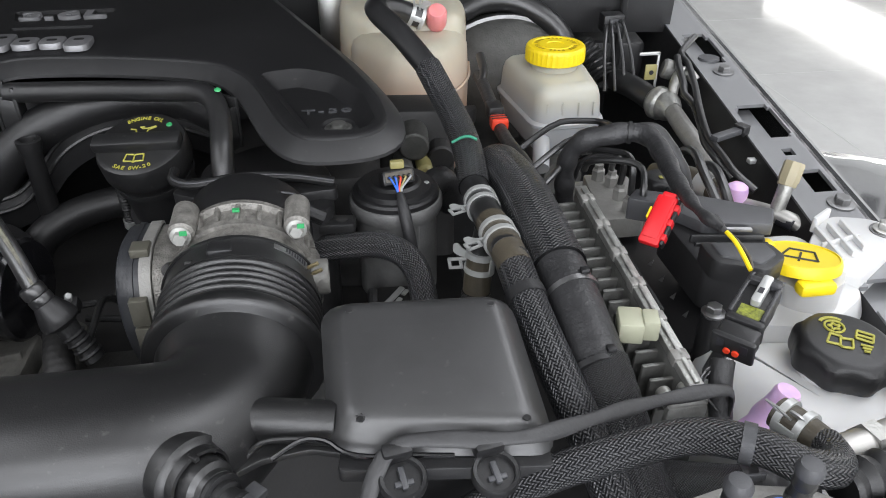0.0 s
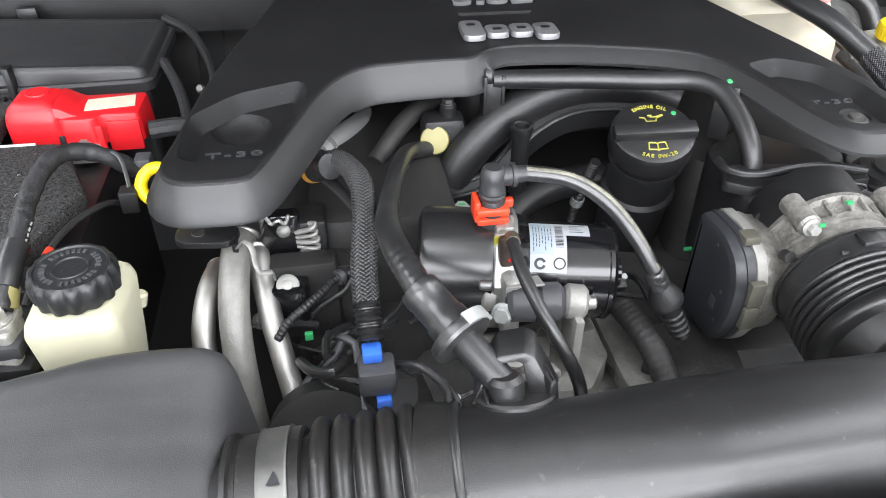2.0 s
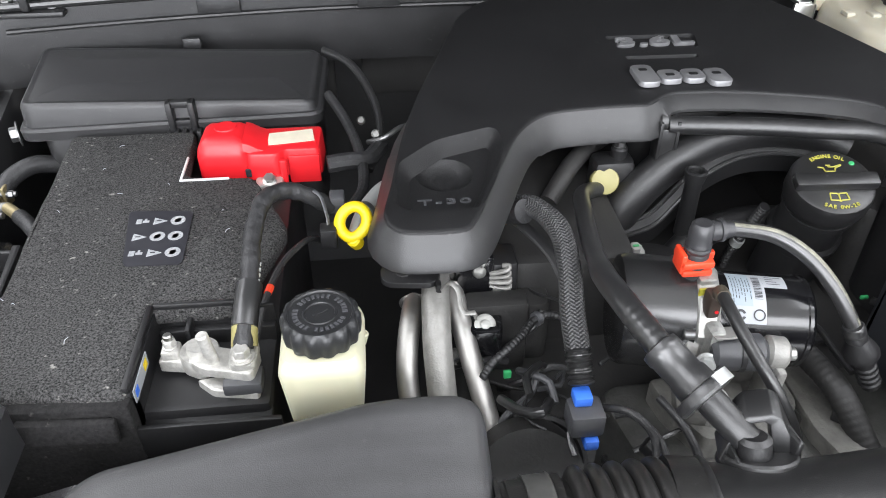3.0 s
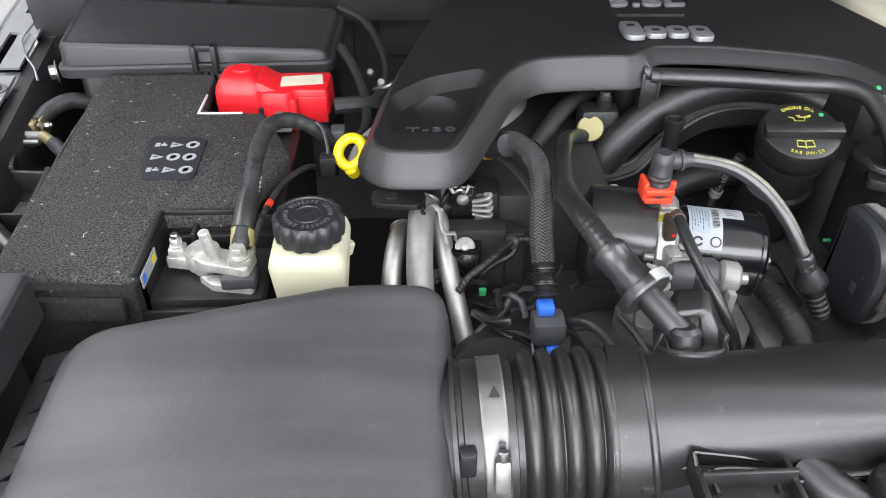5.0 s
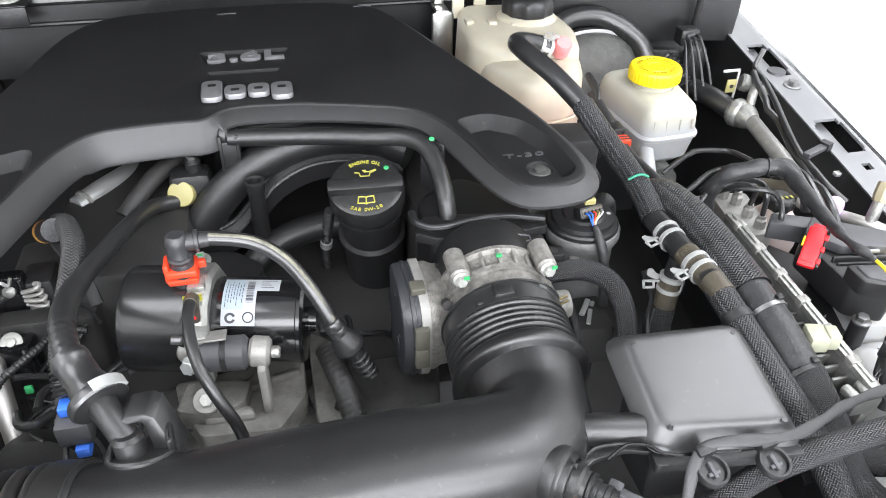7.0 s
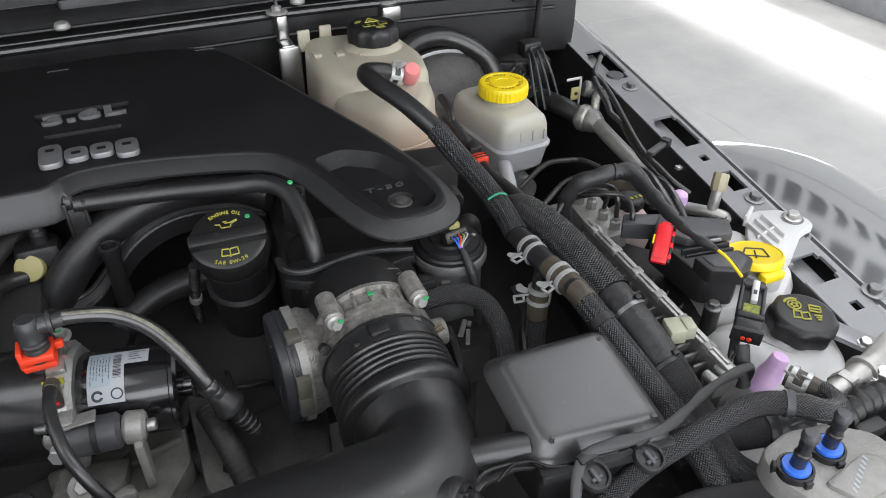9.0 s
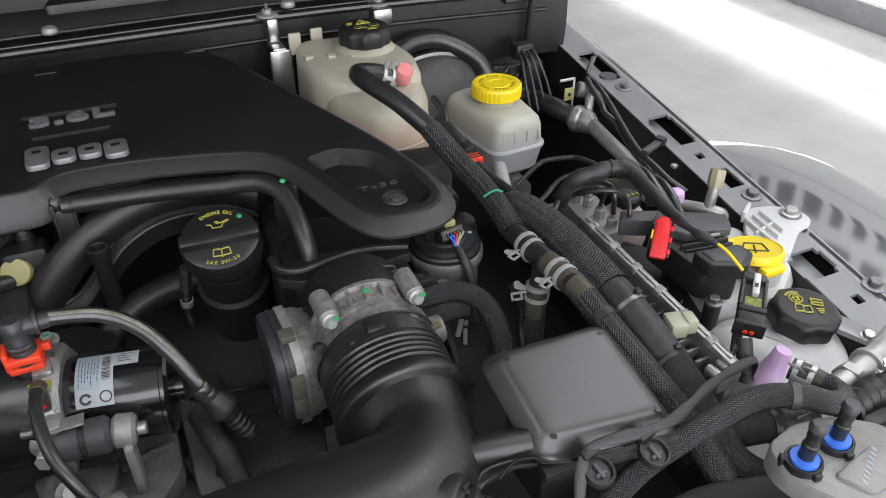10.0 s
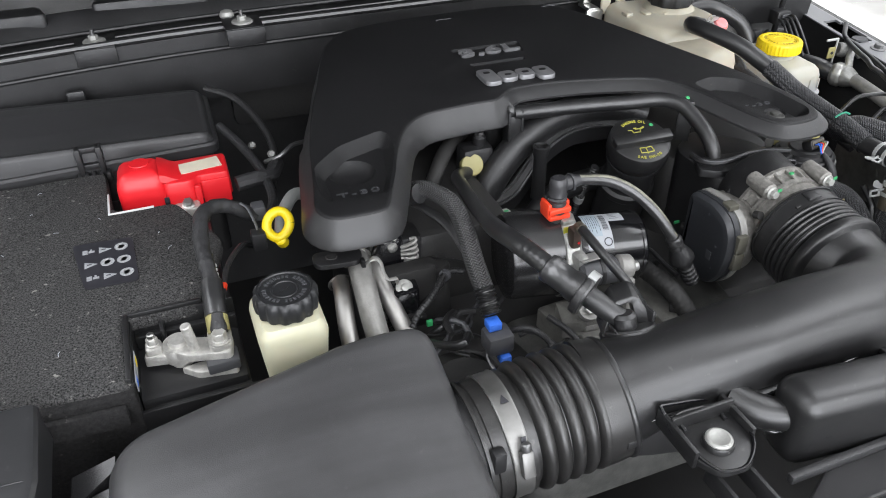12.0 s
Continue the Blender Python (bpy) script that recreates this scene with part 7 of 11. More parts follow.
def vacuum_hose():
    ob = thing("vacuum_hose", (-0.30, 0.52, 1.09), "black rubber vacuum hose curving down beside the pump", "hose")
    pts = [(-0.345, 0.524, 1.112), (-0.325, 0.526, 1.112), (-0.288, 0.522, 1.105), (-0.262, 0.508, 1.092), (-0.243, 0.488, 1.072), (-0.228, 0.470, 1.045), (-0.218, 0.46, 1.02)]
    part("hose", tube(pts, 0.0064, 16, 0.005), M_HOSE, ob)
    vd = Vector((0.036, -0.010, -0.07))
    va = axis((-0.2275, 0.4685, 1.043), Vector((-0.2275, 0.4685, 1.043)) + vd)
    part("hose_end", lathe([(0.0074, -0.006), (0.0088, -0.004), (0.0088, 0.002), (0.0080, 0.003), (0.0088, 0.005), (0.0088, 0.009), (0.0080, 0.010)], 22, m=va), M_HOSE, ob)
    part("check_valve", lathe([(0.0075, 0.008), (0.0095, 0.012), (0.0135, 0.022), (0.0142, 0.025), (0.0140, 0.028), (0.0120, 0.030), (0.0090, 0.032), (0.0080, 0.038), (0.0078, 0.066)], 30, m=va), M_BLACK, ob, "black funnel-shaped check valve")
    for k in range(4):
        part("valve_rib", lathe([(0.0082, 0), (0.0094, 0.0014), (0.0082, 0.0028)], 20, m=va @ Matrix.Translation((0, 0, 0.040 + 0.0062 * k))), M_BLACK, ob)
    worn = spline([Vector(q) + Vector((0.0011, -0.0020, 0.0046)) for q in pts[1:6]], 0.006)
    part("worn_stripe", tube(worn, 0.0022, 8, raw=True), mat("worn_beige", (0.13, 0.125, 0.095), 0.5, vary=0.7, vscale=120), ob, "faded beige stripe")
    mk = B()
    for k in range(3):
        tube([Vector(pts[5]) + Vector((0.0015, -0.001, -0.005)) * k * 1.3, Vector(pts[5]) + Vector((0.0015, -0.001, -0.005)) * (k * 1.3 + 0.5)], 0.0066, 14, bm=mk)
    part("yellow_marks", mk, mat("faded_yellow_mark", (0.10, 0.095, 0.03), 0.5, vary=0.5, vscale=200), ob)
    return ob


vacuum_hose()

thin_wire("pump_cable", [(-0.342, 0.486, 1.080), (-0.344, 0.468, 1.082), (-0.343, 0.445, 1.078), (-0.337, 0.418, 1.068), (-0.326, 0.400, 1.050), (-0.312, 0.388, 1.02), (-0.305, 0.38, 0.97)], 0.0050, M_RUBBER, "black rubber cable from the pump", "cable", 12)
M_PLUGBROWN = mat("dark_brown_plastic", (0.035, 0.024, 0.018), 0.5, vary=0.2, vscale=80)
pc = thing("pump_connector", (-0.328, 0.48, 1.06), "dark brown plug on the pump cable", "connector")
part("plug", box(-0.350, -0.339, 0.482, 0.497, 1.054, 1.077, 0.003), M_PLUGBROWN, pc)
part("red_seal", rod((-0.343, 0.4825, 1.062), (-0.343, 0.4812, 1.062), 0.0016, 10), M_RED, pc)
part("tan_tape", tube([(-0.342, 0.487, 1.0795), (-0.343, 0.478, 1.081)], 0.0062, 12, 0.003), M_BROWNHOSE, pc)

# clutter in the dark gaps round the pump and the throttle
crnd = random.Random(11)
for k in range(16):
    x0, y0, z0 = crnd.choice(((-0.40, 0.43, 0.955), (-0.30, 0.41, 0.94), (-0.21, 0.55, 0.97), (0.02, 0.44, 0.95), (-0.24, 0.42, 0.95), (0.05, 0.41, 0.96), (-0.45, 0.44, 0.94), (-0.12, 0.57, 1.0)))
    pts = [Vector((x0 + crnd.uniform(-0.03, 0.03), y0 + crnd.uniform(-0.02, 0.03), z0 + crnd.uniform(-0.03, 0.0)))]
    way = Vector((crnd.uniform(-1, 1), crnd.uniform(-0.8, 0.5), crnd.uniform(0.0, 0.5))).normalized()
    for i in range(4):
        way = (way + Vector((crnd.uniform(-0.7, 0.7), crnd.uniform(-0.6, 0.6), crnd.uniform(-0.5, 0.2)))).normalized()
        pts.append(pts[-1] + way * crnd.uniform(0.018, 0.03))
    thin_wire("engine_wire", pts, crnd.choice((0.0022, 0.003, 0.0042)), crnd.choice((M_HOSE, M_RUBBER, M_TAPE)), "thin black wire in the gap beside the engine", "wire", 8)
for k, (x, y, z) in enumerate(((-0.232, 0.525, 0.99), (-0.395, 0.435, 0.96), (0.045, 0.44, 0.97), (-0.225, 0.445, 0.965), (0.0, 0.47, 0.96))):
    cb = thing("harness_clip", (x, y, z), "small black harness clip in the gap beside the engine", "clip")
    part("body", join(box(-0.008, 0.008, -0.006, 0.006, -0.006, 0.006, 0.002), B(), Matrix.Translation((x, y, z)) @ Matrix.Rotation(k * 0.8, 4, "Z") @ Matrix.Rotation(0.5, 4, "X")), M_BLACK, cb)
    part("pin", rod((x, y, z + 0.004), (x + 0.004, y - 0.006, z + 0.014), 0.0032, 10, ch=0.001), M_CLAMP, cb)
# pale strips added in place of the bright floor glimpsed through the gap
gl = thing("gap_piece", (0.01, 0.445, 0.99), "dark filler with pale strips standing in for bright floor through the gap", "bracket")
for pts, r in (([(0.040, 0.521, 0.982), (0.033, 0.511, 0.982), (0.025, 0.500, 0.982)], 0.0030), ([(0.044, 0.517, 0.982), (0.040, 0.511, 0.982)], 0.0022), ([(0.037, 0.506, 0.982), (0.027, 0.486, 0.982)], 0.0024)):
    part("floor_glimpse", tube(pts, r, 8, 0.004, flat=0.5), M_CLAMP, gl)
part("carrier", slab([(0.010, 0.480), (0.055, 0.480), (0.055, 0.530), (0.010, 0.530)], 0.93, 0.979, 0.003, 0.006), M_DARK, gl)

# shiny fittings, plugs and wires in the gap below the cover's lobe
M_GLINT = mat("worn_zinc", (0.17, 0.17, 0.16), 0.46, metal=0.8, vary=0.3, vscale=200, grain=0.4, gscale=400)
for k, (x, y, z, r, dv) in enumerate(((-0.545, 0.545, 0.97, 0.005, (0, -0.6, 1)),)):
    gb = thing("engine_bolt", (x, y, z), "worn zinc bolt on the cylinder head", "bolt", "bolts on the engine")
    part("washer", lathe([(r * 1.6, 0), (r * 1.6, 0.0015), (0, 0.0015)], 22, m=axis((x, y, z), Vector((x, y, z)) + Vector(dv))), M_GLINT, gb)
    part("head", hexbolt((x, y, z), dv, r, r * 0.9, 1.1), M_GLINT, gb)
stk = thing("coil_pack", (-0.494, 0.60, 1.03), "bare folded metal spring clips on an ignition coil", "ignition coil")
for k in range(4):
    own = B()
    zz = 1.015 + 0.0062 * k
    tube([(-0.509, 0.5865, zz), (-0.500, 0.5835, zz + 0.0015), (-0.4925, 0.5825, zz + 0.003), (-0.4905, 0.5855, zz + 0.0045), (-0.496, 0.5885, zz + 0.0040)], 0.0020 + 0.0006 * (k % 2), 8, 0.002, flat=0.9, bm=own)
    bmesh.ops.transform(own, matrix=Matrix.Translation((-0.5, 0.585, zz)) @ Matrix.Rotation(radians(14 - 9 * k), 4, "Y") @ Matrix.Translation((0.5, -0.585, -zz)), verts=own.verts)
    part("leaf", own, M_CASTPLATE, stk)
part("lower_fold", join(box(-0.0085, 0.0085, -0.001, 0.001, -0.007, 0.007, 0.0005), B(), Matrix.Translation((-0.499, 0.584, 1.010)) @ Matrix.Rotation(radians(18), 4, "Y")), M_STEEL, stk)
part("coil", box(-0.510, -0.482, 0.588, 0.622, 0.97, 1.040, 0.004), M_BLACK, stk)
part("strap", tube([(-0.486, 0.640, 1.060), (-0.470, 0.610, 1.060), (-0.452, 0.585, 1.048), (-0.440, 0.562, 1.025)], 0.0062, 10, 0.005, flat=0.5), M_BLACK, stk)
part("strap", tube([(-0.474, 0.705, 1.005), (-0.471, 0.690, 0.990), (-0.467, 0.676, 0.972), (-0.460, 0.655, 0.945)], 0.0068, 12, 0.004), M_TAPE, stk)
part("code_tag", join(box(-0.0058, 0.0058, -0.0005, 0.0005, -0.0075, 0.0075, 0.0004), B(), Matrix.Translation((-0.469, 0.680, 0.9835)) @ Matrix.Rotation(radians(14), 4, "Y") @ Matrix.Rotation(radians(-42), 4, "X")), M_PAPER, stk, "white printed tag")
gx = thing("gap_piece", (-0.52, 0.57, 1.0), "glossy black engine bracket with a worn flange bolt below the cover", "bracket")
own = B()
slab([(-0.5385, 1.012), (-0.5080, 1.012), (-0.5040, 1.030), (-0.5050, 1.064), (-0.5330, 1.064), (-0.5410, 1.035)], 0, 0.012, 0.003, 0.005, bm=own, m=Matrix.Translation((0, 0.598, -0.014)) @ Matrix.Rotation(radians(90), 4, "X"))
part("plate", own, M_GLOSS, gx)
part("foot", slab([(-0.535, 0.540), (-0.503, 0.538), (-0.500, 0.572), (-0.536, 0.574)], 0.970, 1.004, 0.003, 0.008), M_GLOSS, gx)
part("dome", lathe([(0.0065, 0), (0.0058, 0.0022), (0.003, 0.0035), (0, 0.0038)], 20, m=axis((-0.519, 0.5860, 1.035), (-0.519, 0.566, 1.046))), M_GLINT, gx)
part("top_spring", tube([(-0.533, 0.585, 1.052), (-0.528, 0.583, 1.045), (-0.522, 0.582, 1.049), (-0.517, 0.583, 1.044), (-0.513, 0.585, 1.052)], 0.0018, 8, 0.002), M_STEEL, gx)
part("disc_bolt", lathe([(0.0098, 0), (0.0098, 0.0016), (0.0085, 0.0024), (0.0046, 0.0024), (0.0044, 0.0050), (0.0030, 0.0056), (0.0, 0.0056)], 26, m=axis((-0.5185, 0.5485, 1.004), (-0.5175, 0.525, 1.030))), M_ZINC, gx)
part("side_clip", tube([(-0.556, 0.560, 1.040), (-0.549, 0.556, 1.049), (-0.543, 0.551, 1.044), (-0.541, 0.545, 1.031), (-0.537, 0.541, 1.026), (-0.529, 0.541, 1.026), (-0.528, 0.545, 1.016)], 0.0030, 8, 0.003, flat=0.4), M_CASTPLATE, gx, "bent bright steel strip")
cr = thing("convoluted_loom", (-0.48, 0.53, 0.98), "thin black convoluted wiring tube among the engine fittings", "wiring loom")
part("tube", tube([(-0.528, 0.497, 0.990), (-0.518, 0.503, 1.002), (-0.504, 0.510, 1.010), (-0.490, 0.522, 1.014), (-0.478, 0.536, 1.016), (-0.464, 0.543, 1.016), (-0.450, 0.542, 1.012)], 0.0038, 14, 0.001, radius=lambda s, L: 0.0034 + 0.0005 * (1 if int(s / 0.0018) % 2 else 0)), M_BLACK, cr)
part("clamp", tube([(-0.4760, 0.5372, 1.016), (-0.4720, 0.540, 1.016)], 0.0066, 14, 0.002), M_GREY, cr)
pul2 = thing("idler_pulley", (-0.475, 0.47, 0.93), "black ribbed idler pulley with a green mark", "pulley")
part("disc", lathe([(0.0, 0.004), (0.012, 0.004), (0.014, 0.001), (0.034, 0.001), (0.036, 0.004), (0.040, 0.004), (0.041, 0.0), (0.041, -0.02)], 44, m=axis((-0.480, 0.455, 0.925), (-0.480, 0.40, 0.985))), M_BLACK, pul2)
part("green_mark", join(box(-0.004, 0.004, -0.002, 0.002, 0, 0.0006), B(), axis((-0.486, 0.452, 0.932), (-0.486, 0.397, 0.992))), M_GREEN, pul2)
grn = random.Random(21)
for k in range(18):
    x0, y0, z0 = grn.choice(((-0.50, 0.54, 0.98), (-0.47, 0.52, 0.97), (-0.43, 0.44, 0.97), (-0.40, 0.42, 0.97), (-0.46, 0.60, 1.02), (-0.43, 0.50, 0.99)))
    pts = [Vector((x0 + grn.uniform(-0.02, 0.02), y0 + grn.uniform(-0.02, 0.02), z0 + grn.uniform(-0.03, 0.0)))]
    way = Vector((grn.uniform(-1, 1), grn.uniform(-0.8, 0.3), grn.uniform(0.0, 0.9))).normalized()
    for i in range(4):
        way = (way + Vector((grn.uniform(-0.8, 0.8), grn.uniform(-0.6, 0.6), grn.uniform(-0.6, 0.2)))).normalized()
        pts.append(pts[-1] + way * grn.uniform(0.012, 0.024))
    thin_wire("engine_wire", pts, grn.choice((0.0015, 0.0025, 0.0036)), grn.choice((M_HOSE, M_RUBBER, M_TAPE, M_GREY)), "thin dark wire among the engine fittings", "wire", 8)

# ---- right of the engine: reservoirs, hoses, control unit ----
def lev(lp, z):
    return [Vector((p.x, p.y, z)) for p in lp]


def tank_body(pts, levels, corner=0.02):
    """A blow-moulded tank: (z, inset) pairs from the foot up."""
    bm = B()
    ring_stack(bm, [lev(rounded(pts, d, corner), z) for z, d in levels], True, True)
    return bm


def lobed_cap(p, r, h, lobes, up=(0, 0, 1), amp=0.05, n=72):
    wv = lambda a, k: 1 + (amp * max(-0.6, math.cos(a * lobes)) if 0 < k < 5 else 0)
    return lathe([(r * 0.90, 0), (r * 0.98, 0.002), (r, 0.005), (r, h * 0.62), (r * 0.975, h * 0.78), (r * 0.91, h * 0.90), (r * 0.84, h * 0.965), (r * 0.76, h), (0, h)], n, m=axis(p, Vector(p) + Vector(up)), wave=wv)


def coolant_tank():
    ob = thing("coolant_reservoir", (0.08, 0.92, 0.93), "milky plastic coolant reservoir with pink fluid and a black cap", "reservoir")
    rear = [(0.004, 0.905), (0.030, 0.866), (0.150, 0.862), (0.166, 0.93), (0.155, 1.035), (0.022, 1.050), (0.006, 0.99)]
    front = [(0.014, 0.872), (0.060, 0.795), (0.118, 0.800), (0.152, 0.850), (0.163, 0.91), (0.10, 0.93), (0.02, 0.92)]
    part("rear_tank", tank_body(rear, [(0.93, 0.012), (0.95, 0.002), (1.05, 0.0), (1.104, 0.002), (1.112, 0.005), (1.117, 0.011), (1.119, 0.020)], 0.022), M_COOLANT, ob)
    part("front_tank", tank_body(front, [(0.93, 0.010), (0.95, 0.002), (1.04, -0.001), (1.078, 0.001), (1.090, 0.005), (1.098, 0.013), (1.101, 0.024)], 0.024), M_COOLANT, ob)
    part("mould_seam", tube([(0.010, 0.880, 1.046), (0.058, 0.7965, 1.046), (0.119, 0.8005, 1.046), (0.1525, 0.850, 1.046), (0.164, 0.91, 1.046)], 0.0016, 8, 0.01), M_COOLANT, ob)
    part("shoulder", lathe([(0.046, 1.112), (0.043, 1.119), (0.036, 1.126), (0.030, 1.129)], 36, m=Matrix.Translation((0.105, 0.973, 0))), M_COOLANT, ob)
    part("neck", rod((0.105, 0.975, 1.11), (0.105, 0.972, 1.132), 0.026, 28), M_COOLANT, ob)
    cp = part("cap", lobed_cap((0.105, 0.971, 1.126), 0.036, 0.026, 10), M_BLACK, ob, "black ribbed cap with yellow symbols")
    cz = 1.1519
    warn = B()
    for p, q in (((-0.010, 0.004), (0.010, 0.004)), ((-0.010, 0.004), (0.0, 0.020)), ((0.010, 0.004), (0.0, 0.020))):
        tube([(0.105 + p[0], 0.970 + p[1], cz), (0.105 + q[0], 0.970 + q[1], cz)], 0.0011, 6, 0.01, bm=warn)
    lathe([(0.0032, 0), (0.0026, 0.0008), (0, 0.0008)], 12, warn, Matrix.Translation((0.105, 0.9795, cz)))
    part("warning_triangle", warn, M_INK, cp)
    for x, y, w, d in ((0.092, 0.961, 0.004, 0.004), (0.101, 0.961, 0.004, 0.004), (0.117, 0.963, 0.006, 0.0045), (0.110, 0.949, 0.007, 0.0012), (0.110, 0.953, 0.006, 0.0010), (0.085, 0.978, 0.004, 0.0012), (0.088, 0.983, 0.004, 0.0012)):
        own = box(x - w, x + w, y - d, y + d, cz - 0.0004, cz + 0.0006)
        part("symbol", own, M_INK, cp)
        if d > 0.003:
            part("symbol_field", box(x - w + 0.0014, x + w - 0.0014, y - d + 0.0014, y + d - 0.0014, cz + 0.0006, cz + 0.0008), M_BLACK, cp)
    part("return_spout", lathe([(0.008, -0.02), (0.008, 0.012), (0.0105, 0.013), (0.0118, 0.017), (0.0118, 0.034), (0.0095, 0.038), (0.0, 0.039)], 24, m=axis((0.118, 0.872, 1.098), (0.116, 0.845, 1.135))), M_PINK, ob, "pink translucent spout")
    for x, y in ((0.020, 1.035), (0.055, 1.043)):
        part("mould_tab", box(x - 0.009, x + 0.009, y - 0.003, y + 0.003, 1.10, 1.132, 0.002), M_COOLANT, ob)
    for x in (0.02, 0.05, 0.08):
        part("mould_rib", box(x - 0.006, x + 0.006, 0.965 - x * 0.3, 0.983 - x * 0.3, 1.116, 1.1225, 0.002), M_COOLANT, ob)
    part("clip_foot", slab([(0.085, 0.770), (0.150, 0.790), (0.158, 0.812), (0.092, 0.798)], 1.012, 1.030, 0.004, 0.008), M_BLACK, ob, "black plastic foot clip")
    part("clip_tongue", slab([(0.098, 0.764), (0.132, 0.772), (0.128, 0.782), (0.098, 0.775)], 1.012, 1.018, 0.001, 0.003), M_CLAMP, ob)
    return ob


coolant_tank()


def tank_strap():
    ob = thing("tank_bracket", (-0.005, 1.05, 1.0), "bent zinc bracket bolted to the cowl", "bracket")
    bm = B()
    box(-0.020, 0.012, 1.028, 1.032, 1.02, 1.112, 0.004, bm=bm)
    box(-0.014, 0.006, 1.030, 1.070, 1.108, 1.114, 0.002, bm=bm)
    box(-0.012, 0.004, 1.055, 1.085, 1.114, 1.149, 0.003, bm=bm)
    part("strap", bm, M_STEEL, ob)
    ob2 = thing("tank_bracket", (0.16, 1.06, 1.1), "small bent zinc bracket beside the tank", "bracket")
    part("strap", box(0.150, 0.182, 1.055, 1.085, 1.116, 1.141, 0.005), M_STEEL, ob2)


tank_strap()


def brake_reservoir():
    ob = thing("brake_fluid_reservoir", (0.26, 0.87, 0.93), "milky brake fluid reservoir with a yellow screw cap", "reservoir")
    out = [(0.206, 0.935), (0.224, 0.790), (0.308, 0.795), (0.316, 0.90), (0.29, 0.95)]
    part("lower_tank", tank_body(out, [(0.955, 0.02), (0.968, 0.006), (0.998, 0.0), (1.000, -0.0025), (1.004, -0.0030), (1.007, 0.0)], 0.020), M_TANKLOW, ob)
    part("upper_tank", tank_body(out, [(1.007, 0.0010), (1.032, 0.003), (1.041, 0.006), (1.046, 0.011), (1.049, 0.020)], 0.020), M_TANK, ob)
    part("neck", rod((0.264, 0.868, 1.045), (0.264, 0.868, 1.058), 0.028, 28), M_TANK, ob)
    wv = lambda a, k: 1 + (0.012 * math.cos(a * 36) if 0 < k < 4 else 0)
    cap = lathe([(0.034, 0), (0.036, 0.001), (0.036, 0.014), (0.0355, 0.017), (0.034, 0.019), (0.0285, 0.0195), (0.0275, 0.0185), (0.020, 0.0185), (0.0195, 0.0195), (0.011, 0.0195), (0.0105, 0.0185), (0.0, 0.0185)], 108,
                m=Matrix.Translation((0.264, 0.868, 1.058)), wave=wv)
    cp = part("cap", cap, M_YELLOW, ob, "bright yellow screw cap with moulded writing")
    wr = B()
    for k in range(30):
        a = 2 * math.pi * k / 30
        if k % 10 in (4, 9):
            continue
        box(-0.0022, 0.0022, -0.0013, 0.0013, 0, 0.0004, bm=wr, m=Matrix.Translation((0.264 + 0.024 * math.cos(a), 0.868 + 0.024 * math.sin(a), 1.0768)) @ Matrix.Rotation(a, 4, "Z"))
    part("moulded_writing", wr, mat("ochre_print", (0.42, 0.30, 0.01), 0.5), cp)
    part("outlet", rod((0.235, 0.80, 0.985), (0.225, 0.76, 0.965), 0.010, 16), M_TANK, ob)
    for x in (0.238, 0.256, 0.276, 0.294):
        part("level_rib", box(x - 0.0012, x + 0.0012, 0.7935, 0.7950, 1.014, 1.030, 0.0003), M_TANK, ob)
    return ob


brake_reservoir()


def booster():
    ob = thing("brake_booster", (0.25, 1.07, 0.9), "black round brake booster with a metal rim behind the reservoir", "brake booster")
    can = lathe([(0.03, -0.05), (0.05, -0.02), (0.095, 0.0), (0.112, 0.015), (0.116, 0.03), (0.116, 0.06), (0.10, 0.07)], 56, m=axis((0.235, 1.00, 0.950), (0.235, 1.12, 0.950)))
    part("shell", can, M_SOOT, ob)
    part("rim", lathe([(0.116, 0.028), (0.120, 0.030), (0.120, 0.040), (0.116, 0.042)], 56, m=axis((0.235, 1.00, 0.950), (0.235, 1.12, 0.950))), M_DULLSTEEL, ob)
    cyl = rod((0.262, 0.99, 0.945), (0.262, 0.79, 0.935), 0.024, 24)
    part("master_cylinder", cyl, M_ALUDARK, ob)
    return ob


booster()


